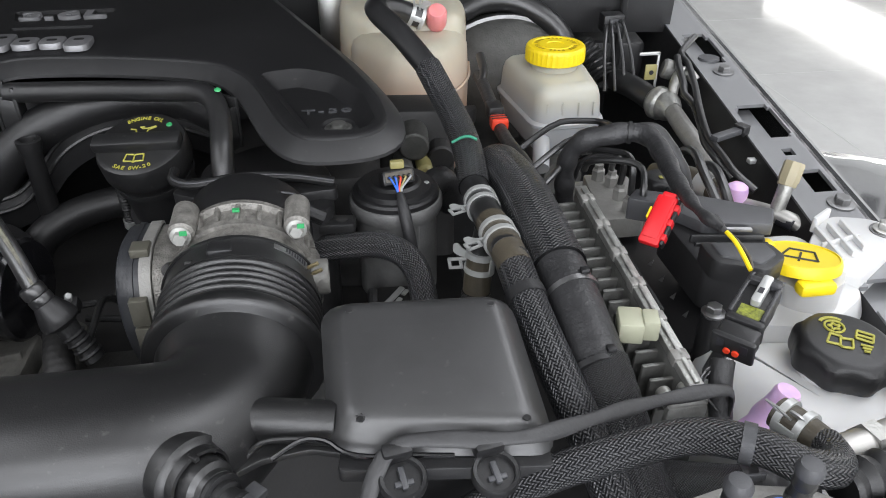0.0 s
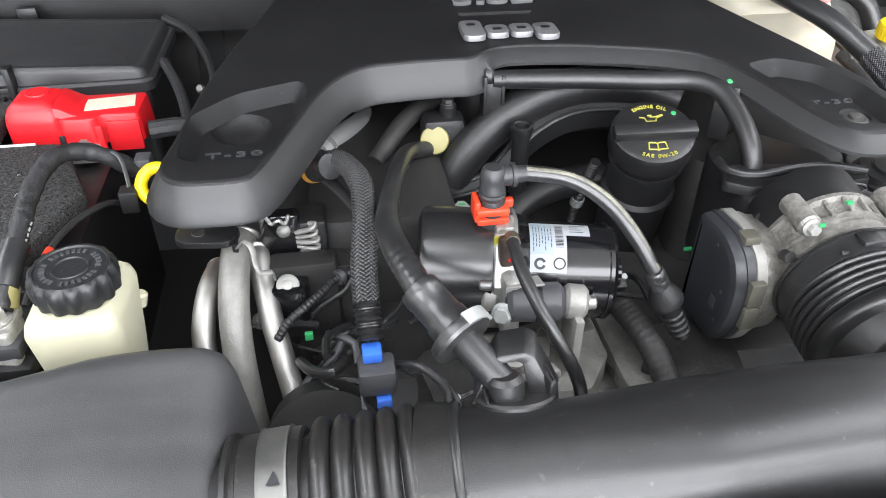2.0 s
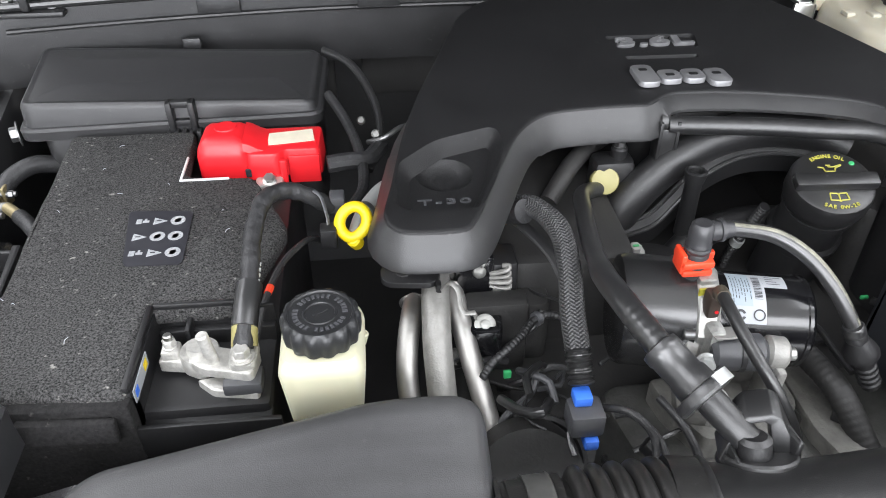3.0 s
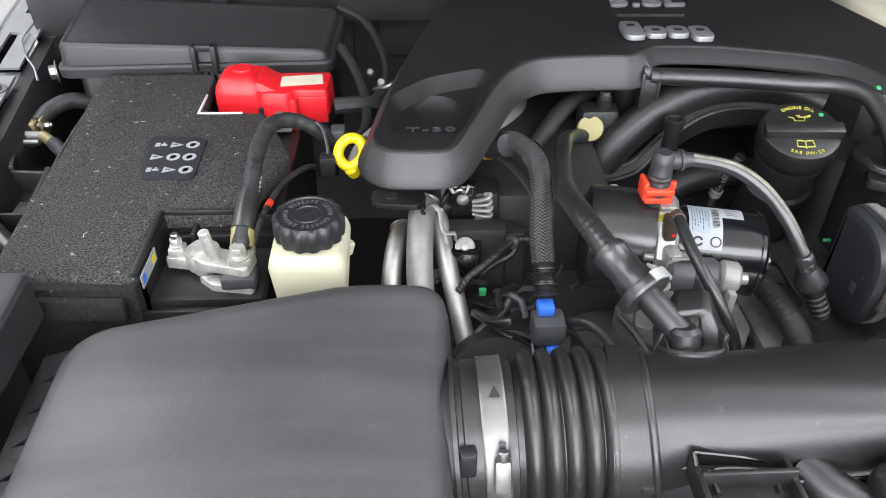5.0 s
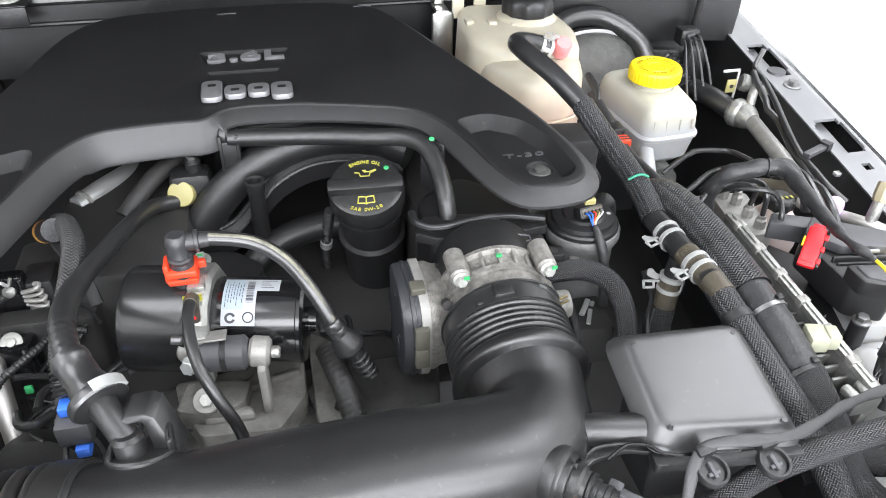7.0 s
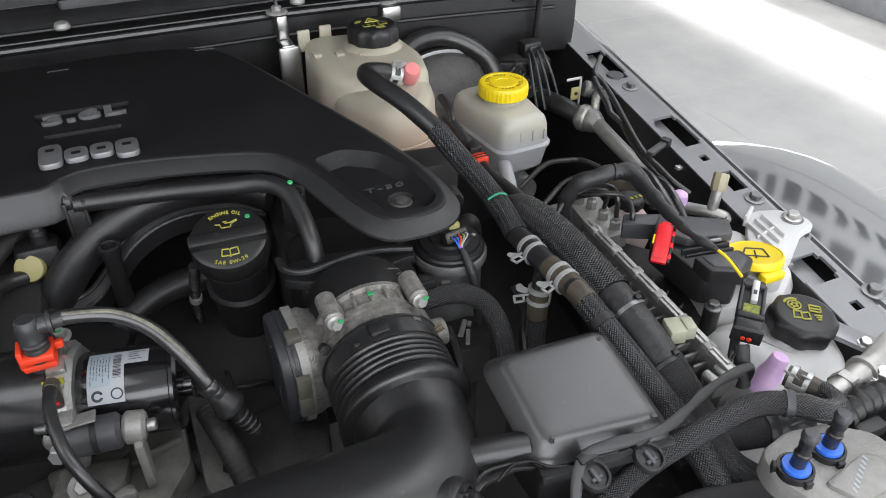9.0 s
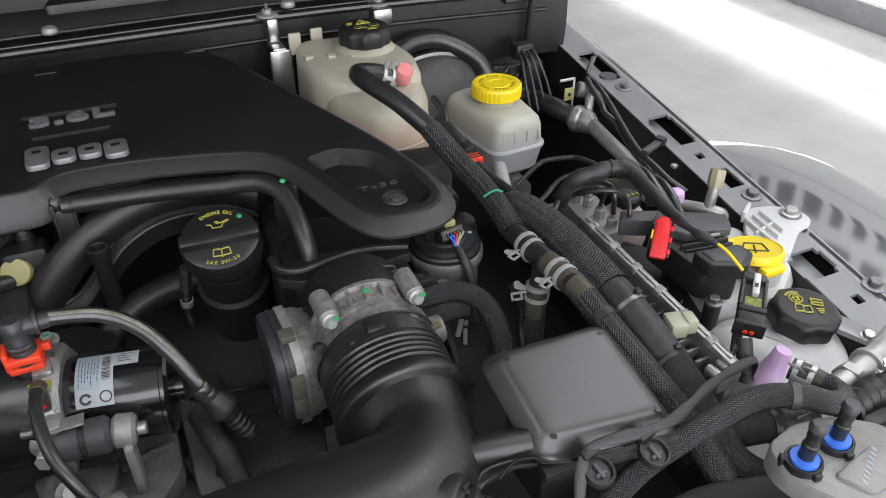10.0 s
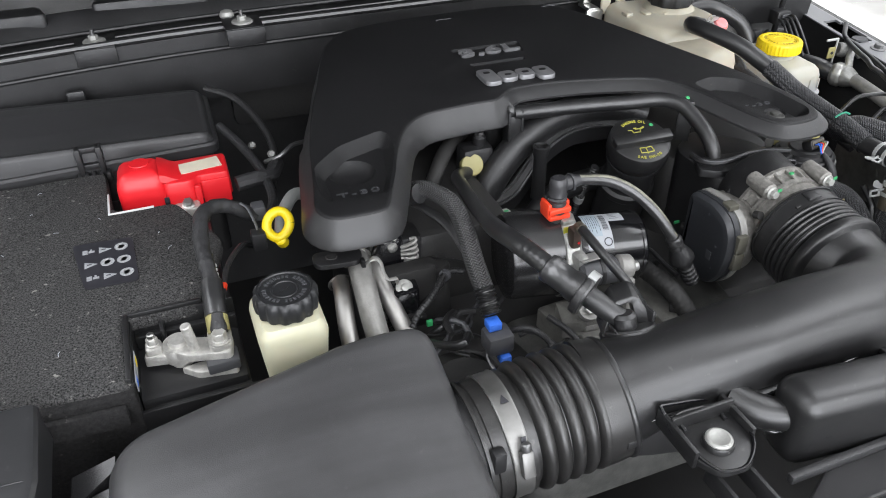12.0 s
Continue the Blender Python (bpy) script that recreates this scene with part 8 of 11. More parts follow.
def spring_clamp(p, d, r, label="silver spring hose clamp", turn=0.0):
    """Two narrow bands joined by a bridge, with two spread looped ears, round a hose at p, whose way is d."""
    ob = thing("hose_clamp", p, label, "hose clamp", "spring hose clamps")
    d = Vector(d).normalized()
    q = axis(p, Vector(p) + d)
    for k in (-0.0062, 0.0062):
        part("band", lathe([(r, -0.0022), (r + 0.0011, -0.0022), (r + 0.0011, 0.0022), (r, 0.0022)], 32, m=q @ Matrix.Translation((0, 0, k))), M_CLAMP, ob)
    up = (Vector((0, 0, 1)) - d * d.z).normalized()
    side = d.cross(up)
    top = (up * math.cos(turn) - side * math.sin(turn)).normalized()
    part("bridge", join(box(-0.003, 0.003, -0.0062, 0.0062, 0, 0.0013, 0.0004), B(), plane_pose(Vector(p) - side * r, up, d)), M_CLAMP, ob)
    tang = d.cross(top).normalized()
    q2 = Matrix((( d.x, top.x, tang.x, p[0]), (d.y, top.y, tang.y, p[1]), (d.z, top.z, tang.z, p[2]), (0, 0, 0, 1)))
    pad = slab([(-0.0045, r), (0.0005, r), (0.001, r + 0.005), (-0.001, r + 0.012), (-0.008, r + 0.013), (-0.010, r + 0.009), (-0.006, r + 0.005)], 0.0012, 0.0024, 0.0003, 0.002)
    part("ear", join(pad, B(), q2), M_CLAMP, ob)
    loop = B()
    for a, b in (((0.0005, r), (0.0045, r + 0.014)), ((0.0045, r + 0.014), (0.0115, r + 0.012)), ((0.0115, r + 0.012), (0.0085, r + 0.003)), ((0.0085, r + 0.003), (0.003, r + 0.0045))):
        u = Vector((b[0] - a[0], b[1] - a[1])).normalized() * 0.0012
        n2 = Vector((-u.y, u.x)) * 1.0
        slab([(a[0] - u.x - n2.x, a[1] - u.y - n2.y), (b[0] + u.x - n2.x, b[1] + u.y - n2.y), (b[0] + u.x + n2.x, b[1] + u.y + n2.y), (a[0] - u.x + n2.x, a[1] - u.y + n2.y)], -0.0018, -0.0006, 0.0002, 0.0003, bm=loop)
    part("loop_ear", join(loop, B(), q2), M_CLAMP, ob)
    return ob


# coolant hose: bare rubber, then braided, clamped, braided again
hp = thing("coolant_hose", (0.08, 0.75, 1.05), "black rubber coolant hose running into a braided sleeve", "hose")
A = [(0.100, 0.862, 1.117), (0.075, 0.858, 1.128), (0.048, 0.838, 1.138), (0.048, 0.800, 1.140), (0.066, 0.750, 1.132), (0.088, 0.705, 1.112)]
part("rubber_hose", tube(A, 0.0118, 18, 0.006), M_HOSE, hp)
A2 = [(0.088, 0.705, 1.112), (0.100, 0.66, 1.092), (0.106, 0.61, 1.082), (0.106, 0.565, 1.076), (0.103, 0.53, 1.070)]
part("sleeve", tube(A2, 0.0130, 24, 0.006), M_BRAID, hp, "black braided sleeve")
part("joint", tube([(0.103, 0.532, 1.070), (0.1045, 0.48, 1.0715), (0.108, 0.425, 1.074)], 0.0118, 20, 0.006), M_RUBBER, hp)
part("bare_end", tube([(0.105, 0.468, 1.0725), (0.108, 0.430, 1.0735), (0.110, 0.408, 1.071)], 0.0122, 20, 0.006), M_BROWNHOSE, hp, "brownish bare hose end")
A3 = [(0.1095, 0.418, 1.0720), (0.113, 0.375, 1.061), (0.119, 0.335, 1.048), (0.129, 0.292, 1.027), (0.14, 0.255, 1.0), (0.15, 0.225, 0.965)]
part("sleeve", tube(A3, 0.0126, 24, 0.006), M_BRAID, hp, "black braided sleeve")
part("tie", tube([(0.1115, 0.388, 1.0640), (0.1125, 0.380, 1.0622)], 0.0140, 20, 0.004), M_BLACK, hp)
part("green_thread", tube([(0.092, 0.578, 1.089), (0.100, 0.577, 1.0935), (0.107, 0.576, 1.0945), (0.113, 0.575, 1.0915)], 0.0013, 8, 0.003), mat("green_thread", (0.02, 0.20, 0.12), 0.6), hp)
spring_clamp((0.094, 0.8615, 1.1195), (-1, 0.02, 0.40), 0.0122, turn=0.5)
spring_clamp((0.1038, 0.500, 1.0705), (0.0, -1, 0), 0.0122, turn=-1.65)
spring_clamp((0.1065, 0.446, 1.0732), (0.06, -1, 0), 0.0126, turn=-1.65)
dn = thing("down_hose", (0.098, 0.47, 1.0), "black hose branch hanging down from the coolant hose", "hose")
part("branch", tube([(0.1025, 0.4735, 1.064), (0.1000, 0.4722, 1.050), (0.0975, 0.470, 1.036)], 0.0092, 18, 0.005), M_RUBBER, dn)
part("bare_end", tube([(0.0990, 0.4715, 1.044), (0.0960, 0.4685, 1.026), (0.0940, 0.466, 1.008)], 0.0108, 18, 0.005), M_BROWNHOSE, dn, "brownish bare hose end")
part("sleeve", tube([(0.0943, 0.4665, 1.012), (0.0920, 0.463, 0.985), (0.0900, 0.455, 0.95)], 0.0116, 20, 0.005), M_BRAID, dn, "black braided sleeve")
spring_clamp((0.0978, 0.4705, 1.037), (-0.12, -0.10, -1), 0.0110, turn=-1.2)

hb = thing("heater_hose", (0.14, 0.42, 1.0), "thick black braided hose beside the control unit", "hose")
Bp = [(0.128, 0.600, 1.055), (0.133, 0.570, 1.066), (0.139, 0.52, 1.070), (0.141, 0.47, 1.068), (0.143, 0.415, 1.062)]
part("sleeve", tube(Bp, 0.0235, 28, 0.006, radius=lambda s, L: 0.0205 - 0.006 * max(0, 1 - s / 0.03)), M_BRAID, hb, "black braided sleeve")
part("smooth_section", tube([(0.143, 0.422, 1.063), (0.146, 0.375, 1.053), (0.149, 0.330, 1.038)], 0.0185, 26, 0.006), M_TAPE, hb)
part("lower_sleeve", tube([(0.1485, 0.338, 1.041), (0.152, 0.30, 1.02), (0.162, 0.26, 0.985), (0.19, 0.24, 0.96)], 0.0195, 26, 0.006), M_BRAIDFINE, hb, "fine braided sleeve")
for y, zz in ((0.393, 1.057), (0.333, 1.039)):
    part("tie", tube([(0.1455, y, zz), (0.146, y - 0.004, zz - 0.001)], 0.0196, 26, 0.002), M_DULLSTEEL if y > 0.36 else M_BLACK, hb)
    part("tie_head", box(0.150, 0.156, y - 0.005, y + 0.001, zz + 0.0175, zz + 0.0210, 0.001), M_BLACK, hb)

hc = thing("lower_coolant_hose", (0.15, 0.26, 1.0), "black braided hose looping across the front", "hose")
Cp = [(-0.02, 0.240, 0.975), (0.025, 0.252, 1.000), (0.065, 0.260, 1.020), (0.098, 0.259, 1.038), (0.139, 0.257, 1.052), (0.174, 0.254, 1.060), (0.202, 0.240, 1.062), (0.220, 0.228, 1.058), (0.238, 0.229, 1.052), (0.248, 0.240, 1.046), (0.250, 0.253, 1.043)]
part("sleeve", tube(Cp, 0.0100, 26, 0.005), M_BRAID, hc, "black braided sleeve")
part("bare_end", tube([(0.250, 0.250, 1.043), (0.246, 0.264, 1.042), (0.238, 0.281, 1.042)], 0.0098, 20, 0.004), M_BROWNHOSE, hc, "brownish bare hose end")
part("tie", tube([(0.1935, 0.2455, 1.0615), (0.1990, 0.2420, 1.0618)], 0.0112, 22, 0.003), M_GREY, hc)
part("tie_tail", box(0.188, 0.201, 0.2285, 0.2305, 1.050, 1.055, 0.0008), M_GREY, hc)
spring_clamp((0.2435, 0.271, 1.0420), (-0.4, 0.85, 0.0), 0.0104, turn=0.7)
part("lower_end", tube([(0.135, 0.290, 0.975), (0.165, 0.287, 0.985), (0.20, 0.278, 0.986), (0.229, 0.272, 0.985)], 0.0155, 24, 0.006), M_BRAIDFINE, hc, "fine braided lower hose")
part("lower_coupler", tube([(0.222, 0.273, 0.985), (0.240, 0.268, 0.985), (0.262, 0.262, 0.982)], 0.0185, 22, 0.003, radius=lambda s, L: 0.0165 + 0.0022 * (1 if int(s / 0.007) % 2 else 0)), M_BLACK, hc, "black ribbed coupler")
part("third_sleeve", tube([(0.150, 0.300, 0.965), (0.165, 0.283, 0.968), (0.174, 0.250, 0.958), (0.185, 0.22, 0.94)], 0.0120, 22, 0.006), M_BRAID, hc, "black braided sleeve")
part("pale_end", tube([(0.172, 0.291, 0.972), (0.183, 0.280, 0.975)], 0.0085, 18, 0.003), M_BROWNHOSE, hc, "pale worn hose end")

hd = thing("vent_hose", (0.02, 0.50, 1.0), "black braided vent hose from the throttle body", "hose")
part("sleeve", tube([(-0.030, 0.517, 1.030), (-0.005, 0.512, 1.034), (0.025, 0.506, 1.036), (0.046, 0.490, 1.029), (0.053, 0.466, 1.010), (0.052, 0.445, 0.975)], 0.0108, 24, 0.006), M_BRAID, hd, "black braided sleeve")
part("spigot", tube([(-0.040, 0.522, 1.029), (-0.022, 0.519, 1.031)], 0.0105, 18, 0.004), M_RUBBER, hd)
part("end_band", tube([(-0.024, 0.5195, 1.0308), (-0.018, 0.5185, 1.0315)], 0.0127, 20, 0.003), M_BLACK, hd)


def square_cover():
    ob = thing("filter_cover", (0.04, 0.31, 1.0), "flat square black plastic cover with rounded edges", "cover")
    out = [(-0.016, 0.279), (0.098, 0.266), (0.092, 0.361), (-0.018, 0.366)]
    top = lambda x, y: 1.0635 + 0.29 * (y - 0.268) + 0.0022 * math.cos((x - 0.04) * 22)
    f = lambda d, dz: [Vector((p.x, p.y, top(p.x, p.y) + dz)) for p in rounded(out, d, 0.013)]
    bm = B()
    ring_stack(bm, [f(0.003, -0.017), f(-0.003, -0.0165), f(-0.004, -0.0145), f(-0.003, -0.0125), f(0.0055, -0.0030), f(0.0075, -0.0012), f(0.0105, -0.0002), f(0.014, 0.0), f(0.026, 0.0004)], True, True)
    part("lid", bm, M_SQUARE, ob)
    base = B()
    ring_stack(base, [lev(rounded(out, 0.016, 0.012), 0.97), f(0.012, -0.0172)], True, True)
    part("base", base, M_BLACK, ob)
    for x, y in ((-0.002, 0.283), (0.086, 0.274), (0.080, 0.348), (-0.004, 0.352)):
        part("mould_mark", lathe([(0.0022, -0.0006), (0.0021, 0.0001), (0.0, 0.0001)], 18, m=Matrix.Translation((x, y, top(x, y) + 0.0002))), M_SQUARE, ob)
    for a in range(5):
        th = 2 * math.pi * a / 5
        x, y = -0.002 + 0.0022 * math.cos(th), 0.283 + 0.0022 * math.sin(th)
        part("mould_dot", lathe([(0.0007, 0), (0.0005, 0.0007), (0, 0.0008)], 8, m=Matrix.Translation((x, y, top(x, y) + 0.0006))), M_SQUARE, ob)
    part("front_lip", tube([(-0.050, 0.278, 1.052), (-0.034, 0.283, 1.058), (-0.021, 0.279, 1.060), (-0.012, 0.271, 1.059), (0.0, 0.267, 1.058), (0.020, 0.265, 1.058), (0.045, 0.262, 1.057)], 0.0015, 8, 0.004), M_GLOSS, ob, "glossy lip edge")
    part("front_tray", slab([(-0.016, 0.268), (0.098, 0.255), (0.098, 0.272), (-0.014, 0.284)], 1.040, 1.0485, 0.001, 0.004), M_BLACK, ob)
    return ob


square_cover()


def ring_clip(x, y, z):
    ob = thing("cable_clip", (x, y, z), "black plastic ring clip holding a flat cable", "clip", "ring clips")
    q = axis((x, y, z), (x + 0.05, y - 0.28, z + 1))
    part("ring", lathe([(0.0095, 0), (0.0100, 0.003), (0.0118, 0.0034), (0.0126, 0.002), (0.0126, -0.002)], 30, m=q), M_BLACK, ob)
    part("base_plate", lathe([(0.0105, -0.005), (0.0105, -0.003), (0.0, -0.003)], 24, m=q), M_BLACK, ob)
    part("arrow_pin", join(box(-0.0016, 0.0016, -0.006, 0.006, -0.002, 0.003, 0.0006), B(), q), M_GREY, ob)
    part("arrow_wing", join(box(-0.005, 0.005, -0.004, -0.001, -0.002, 0.002, 0.0006), B(), q), M_GREY, ob)
    part("saddle", join(box(-0.008, 0.008, 0.009, 0.017, 0.0, 0.010, 0.002), B(), q), M_BLACK, ob)


ring_clip(0.017, 0.251, 1.056)
ring_clip(0.064, 0.248, 1.056)
tc = thing("flat_cable", (0.10, 0.27, 1.03), "dull grey taped flat cable across the front", "cable")
part("cable", tube([(-0.020, 0.205, 1.000), (-0.010, 0.230, 1.030), (0.004, 0.254, 1.060), (0.017, 0.263, 1.069), (0.040, 0.261, 1.071), (0.064, 0.259, 1.069), (0.090, 0.261, 1.067), (0.118, 0.272, 1.061), (0.150, 0.286, 1.053), (0.180, 0.296, 1.047), (0.208, 0.301, 1.044), (0.222, 0.303, 1.038), (0.226, 0.308, 1.015)], 0.0045, 12, 0.005, flat=0.35, radius=lambda s, L: 0.0036 + 0.0012 * math.sin(s * 60) ** 2),
     mat("dull_tape", (0.028, 0.028, 0.029), 0.5, vary=0.25, vscale=60, grain=0.4, gscale=400), tc)


def control_unit():
    ob = thing("engine_control_unit", (0.19, 0.42, 0.94), "finned aluminium engine control unit standing upright", "control unit")
    top0, top1 = Vector((0.197, 0.545, 1.054)), Vector((0.207, 0.306, 1.033))
    d = top1 - top0
    base = plane_pose((top0 + top1) / 2, Vector((1, 0.03, 0)), -d)
    half = d.length / 2
    bm = B()
    box(-0.005, 0.005, -half, half, -0.09, -0.002, 0.002, bm=bm, m=base)
    part("body", bm, M_ALUDARK, ob)
    rail = B()
    box(-0.0050, 0.0055, -half + 0.004, half, -0.004, 0.0025, 0.0012, bm=rail, m=base)
    box(-0.0015, 0.0020, -half + 0.010, half - 0.006, 0.002, 0.0045, 0.0008, bm=rail, m=base)
    part("edge_rail", rail, M_ALU, ob)
    for k in range(6):
        yy = -half + 0.03 + k * 0.037
        lug = B()
        box(-0.006, 0.0055, yy, yy + 0.010, -0.004, 0.0045, 0.0015, bm=lug, m=base)
        part("clip_lug", lug, M_CASTPLATE, ob)
    for k in range(18):
        yy = -half + 0.014 + k * 0.0128
        fin = B()
        box(-0.021, -0.0045, yy, yy + 0.0034, -0.085, -0.010, 0.0012, bm=fin, m=base)
        part("fin", fin, M_ALUDARK, ob)
    for yy, xx in ((-half + 0.004, -0.018), (-half + 0.006, -0.003)):
        post = B()
        join(lathe([(0.0052, -0.012), (0.0052, 0.0), (0.0045, 0.001), (0.0028, 0.001), (0.0026, -0.003)], 18), post, base @ Matrix.Translation((xx, yy, -0.006)) @ Matrix.Rotation(radians(78), 4, "X"))
        part("screw_boss", post, M_ALU, ob)
    cor = B()
    box(-0.024, 0.004, -half - 0.004, -half + 0.002, -0.022, -0.002, 0.004, bm=cor, m=base)
    part("end_plate", cor, M_ALUDARK, ob)
    return ob


control_unit()
oc = thing("olive_connector", (0.187, 0.365, 1.05), "pale olive plastic clip block on the control unit", "clip")
OM = Matrix.Translation((0.180, 0.360, 1.052)) @ Matrix.Rotation(radians(-14), 4, "Z") @ Matrix.Scale(0.9, 4)
part("block", join(box(-0.013, 0.005, -0.012, 0.012, -0.010, 0.007, 0.002), B(), OM), M_PUTTY, oc)
part("flap", join(box(0.004, 0.016, -0.010, 0.008, -0.008, 0.009, 0.002), B(), OM), M_PUTTY, oc)


def ecu_bracket():
    ob = thing("module_bracket", (0.25, 0.48, 0.95), "black plastic tray with notches beside the control unit", "bracket")
    part("plate", slab([(0.215, 0.545), (0.262, 0.575), (0.320, 0.50), (0.318, 0.425), (0.262, 0.395), (0.222, 0.400)], 0.93, 0.992, 0.003, 0.01), M_BLACK, ob)
    for k in range(4):
        y = 0.511 - k * 0.0247
        bm = B()
        vs = [bm.verts.new(v) for v in ((0.255, y, 0.992), (0.261, y + 0.002, 0.992), (0.2595, y - 0.0015, 0.9975), (0.257, y - 0.004, 0.992))]
        for f in ((0, 1, 2), (1, 3, 2), (3, 0, 2), (0, 3, 1)):
            bm.faces.new([vs[i] for i in f])
        part("notch_peg", bm, M_DULLSTEEL, ob, "small bright peg")
    part("post", rod((0.252, 0.390, 0.94), (0.252, 0.390, 1.030), 0.0085, 18, ch=0.001), M_BLACK, ob)
    part("bolt", hexbolt((0.252, 0.390, 1.030), (0, 0, 1), 0.0058, 0.005, 1.5), M_DULLSTEEL, ob)
    part("edge_wall", box(0.224, 0.228, 0.415, 0.545, 0.985, 1.018, 0.001), M_BLACK, ob)
    return ob


ecu_bracket()


def connector_box():
    ob = thing("connector_box", (0.29, 0.46, 1.0), "black multi-plug connector with a red locking lever", "connector")
    tops = lambda pts, z0, z1, r=0.003: slab([(0.300 + (x - 0.300) * 1.08 - 0.012, 0.465 + (y - 0.465) * 1.08 - 0.010) for x, y in pts], z0 + (0.012 if z0 > 1.0 else 0), z1 + 0.012, 0.002, r)
    part("housing", tops([(0.266, 0.500), (0.286, 0.523), (0.340, 0.488), (0.314, 0.425), (0.296, 0.412), (0.268, 0.428)], 1.004, 1.038, 0.006), M_BLACK, ob)
    part("foot", slab([(0.272, 0.490), (0.330, 0.470), (0.315, 0.420), (0.280, 0.425)], 0.99, 1.018, 0.002, 0.008), M_BLACK, ob)
    part("top_cover", tops([(0.266, 0.500), (0.287, 0.520), (0.346, 0.484), (0.333, 0.462), (0.285, 0.472)], 1.039, 1.049), M_GREY, ob)
    part("side_flap", tops([(0.250, 0.530), (0.262, 0.545), (0.300, 0.528), (0.284, 0.512)], 1.020, 1.040), M_GREY, ob)
    for k in range(3):
        part("step_bar", tops([(0.273 + k * 0.001, 0.466 - k * 0.006), (0.325 + k * 0.001, 0.4585 - k * 0.006), (0.3245 + k * 0.001, 0.4555 - k * 0.006), (0.2725 + k * 0.001, 0.463 - k * 0.006)], 1.030, 1.044 - 0.003 * k, 0.001), M_BLACK, ob)
    part("latch_slot", tops([(0.292, 0.4655), (0.316, 0.462), (0.316, 0.4585), (0.292, 0.462)], 1.046, 1.0495, 0.001), M_DULLSTEEL, ob)
    part("front_cover", tops([(0.268, 0.444), (0.316, 0.436), (0.318, 0.418), (0.298, 0.404), (0.268, 0.420)], 1.036, 1.052, 0.005), M_BLACK, ob)
    part("cover_plate", tops([(0.274, 0.440), (0.310, 0.434), (0.312, 0.420), (0.297, 0.410), (0.274, 0.423)], 1.0522, 1.054, 0.003), M_GREY, ob)
    red = B()
    mid = Matrix.Translation((0.232, 0.457, 1.070)) @ Matrix.Rotation(radians(-44), 4, "Z") @ Matrix.Rotation(radians(38), 4, "X") @ Matrix.Scale(0.9, 4)
    box(-0.0090, 0.0090, -0.024, 0.022, -0.004, 0.004, 0.002, bm=red, m=mid)
    for k in range(3):
        box(0.008, 0.0125, -0.018 + k * 0.014, -0.012 + k * 0.014, -0.005, 0.0045, 0.001, bm=red, m=mid)
    box(-0.006, 0.006, 0.020, 0.026, -0.003, 0.003, 0.0015, bm=red, m=mid)
    lever = part("locking_lever", red, M_RED, ob, "bright red locking lever")
    rb2 = B()
    box(-0.0070, 0.0065, -0.019, 0.018, 0.004, 0.0052, 0.0006, bm=rb2, m=mid)
    part("raised_panel", rb2, M_RED, lever)
    ey = B()
    box(-0.0112, -0.009, -0.002, 0.009, -0.003, 0.003, 0.001, bm=ey, m=mid)
    part("yellow_tab", ey, M_YELLOW, lever, "small yellow tab")
    ss = B()
    box(0.009, 0.0120, -0.022, 0.022, -0.006, 0.003, 0.001, bm=ss, m=mid)
    part("lever_guide", ss, M_BLACK, lever)
    return ob


connector_box()


def washer_tank():
    ob = thing("washer_tank", (0.32, 0.42, 0.85), "milky washer fluid tank with a yellow flip cap", "washer tank")
    out = [(0.262, 0.400), (0.345, 0.380), (0.405, 0.42), (0.40, 0.52), (0.30, 0.52)]
    part("tank", tank_body(out, [(0.85, 0.006), (0.87, 0.0), (0.995, 0.0), (1.008, 0.006), (1.013, 0.016)], 0.02), M_WHITE, ob)
    part("neck", rod((0.345, 0.425, 1.0), (0.342, 0.423, 1.036), 0.026, 24), M_WHITE, ob)
    ax = axis((0.336, 0.427, 1.038), (0.340, 0.445, 1.138))
    cap = lathe([(0.027, 0), (0.0302, 0.001), (0.0302, 0.006), (0.0290, 0.009), (0.0276, 0.0095), (0.0270, 0.0085), (0.0, 0.0085)], 40, m=ax)
    cp = part("cap", cap, M_YELLOW, ob, "yellow flip cap with a windscreen symbol")
    tab = B()
    box(0.318, 0.346, 0.391, 0.403, 1.034, 1.044, 0.003, bm=tab)
    part("tab", tab, M_YELLOW, cp)
    part("hinge", box(0.314, 0.328, 0.446, 0.458, 1.036, 1.046, 0.003), M_YELLOW, cp)
    sym = B()
    tp = ax @ Matrix.Translation((0, 0, 0.0088)) @ Matrix.Scale(0.82, 4) @ Matrix.Rotation(radians(-25), 4, "Z")
    for x0, y0, x1, y1 in ((-0.016, 0.010, 0.016, 0.010), (-0.011, -0.012, 0.011, -0.012), (-0.016, 0.010, -0.011, -0.012), (0.016, 0.010, 0.011, -0.012), (0.0, -0.006, 0.0, 0.016)):
        tube([tp @ Vector((x0, y0, 0)), tp @ Vector((x1, y1, 0))], 0.0009, 6, 0.01, bm=sym)
    part("symbol", sym, M_BLACKINK, cp)
    return ob


washer_tank()


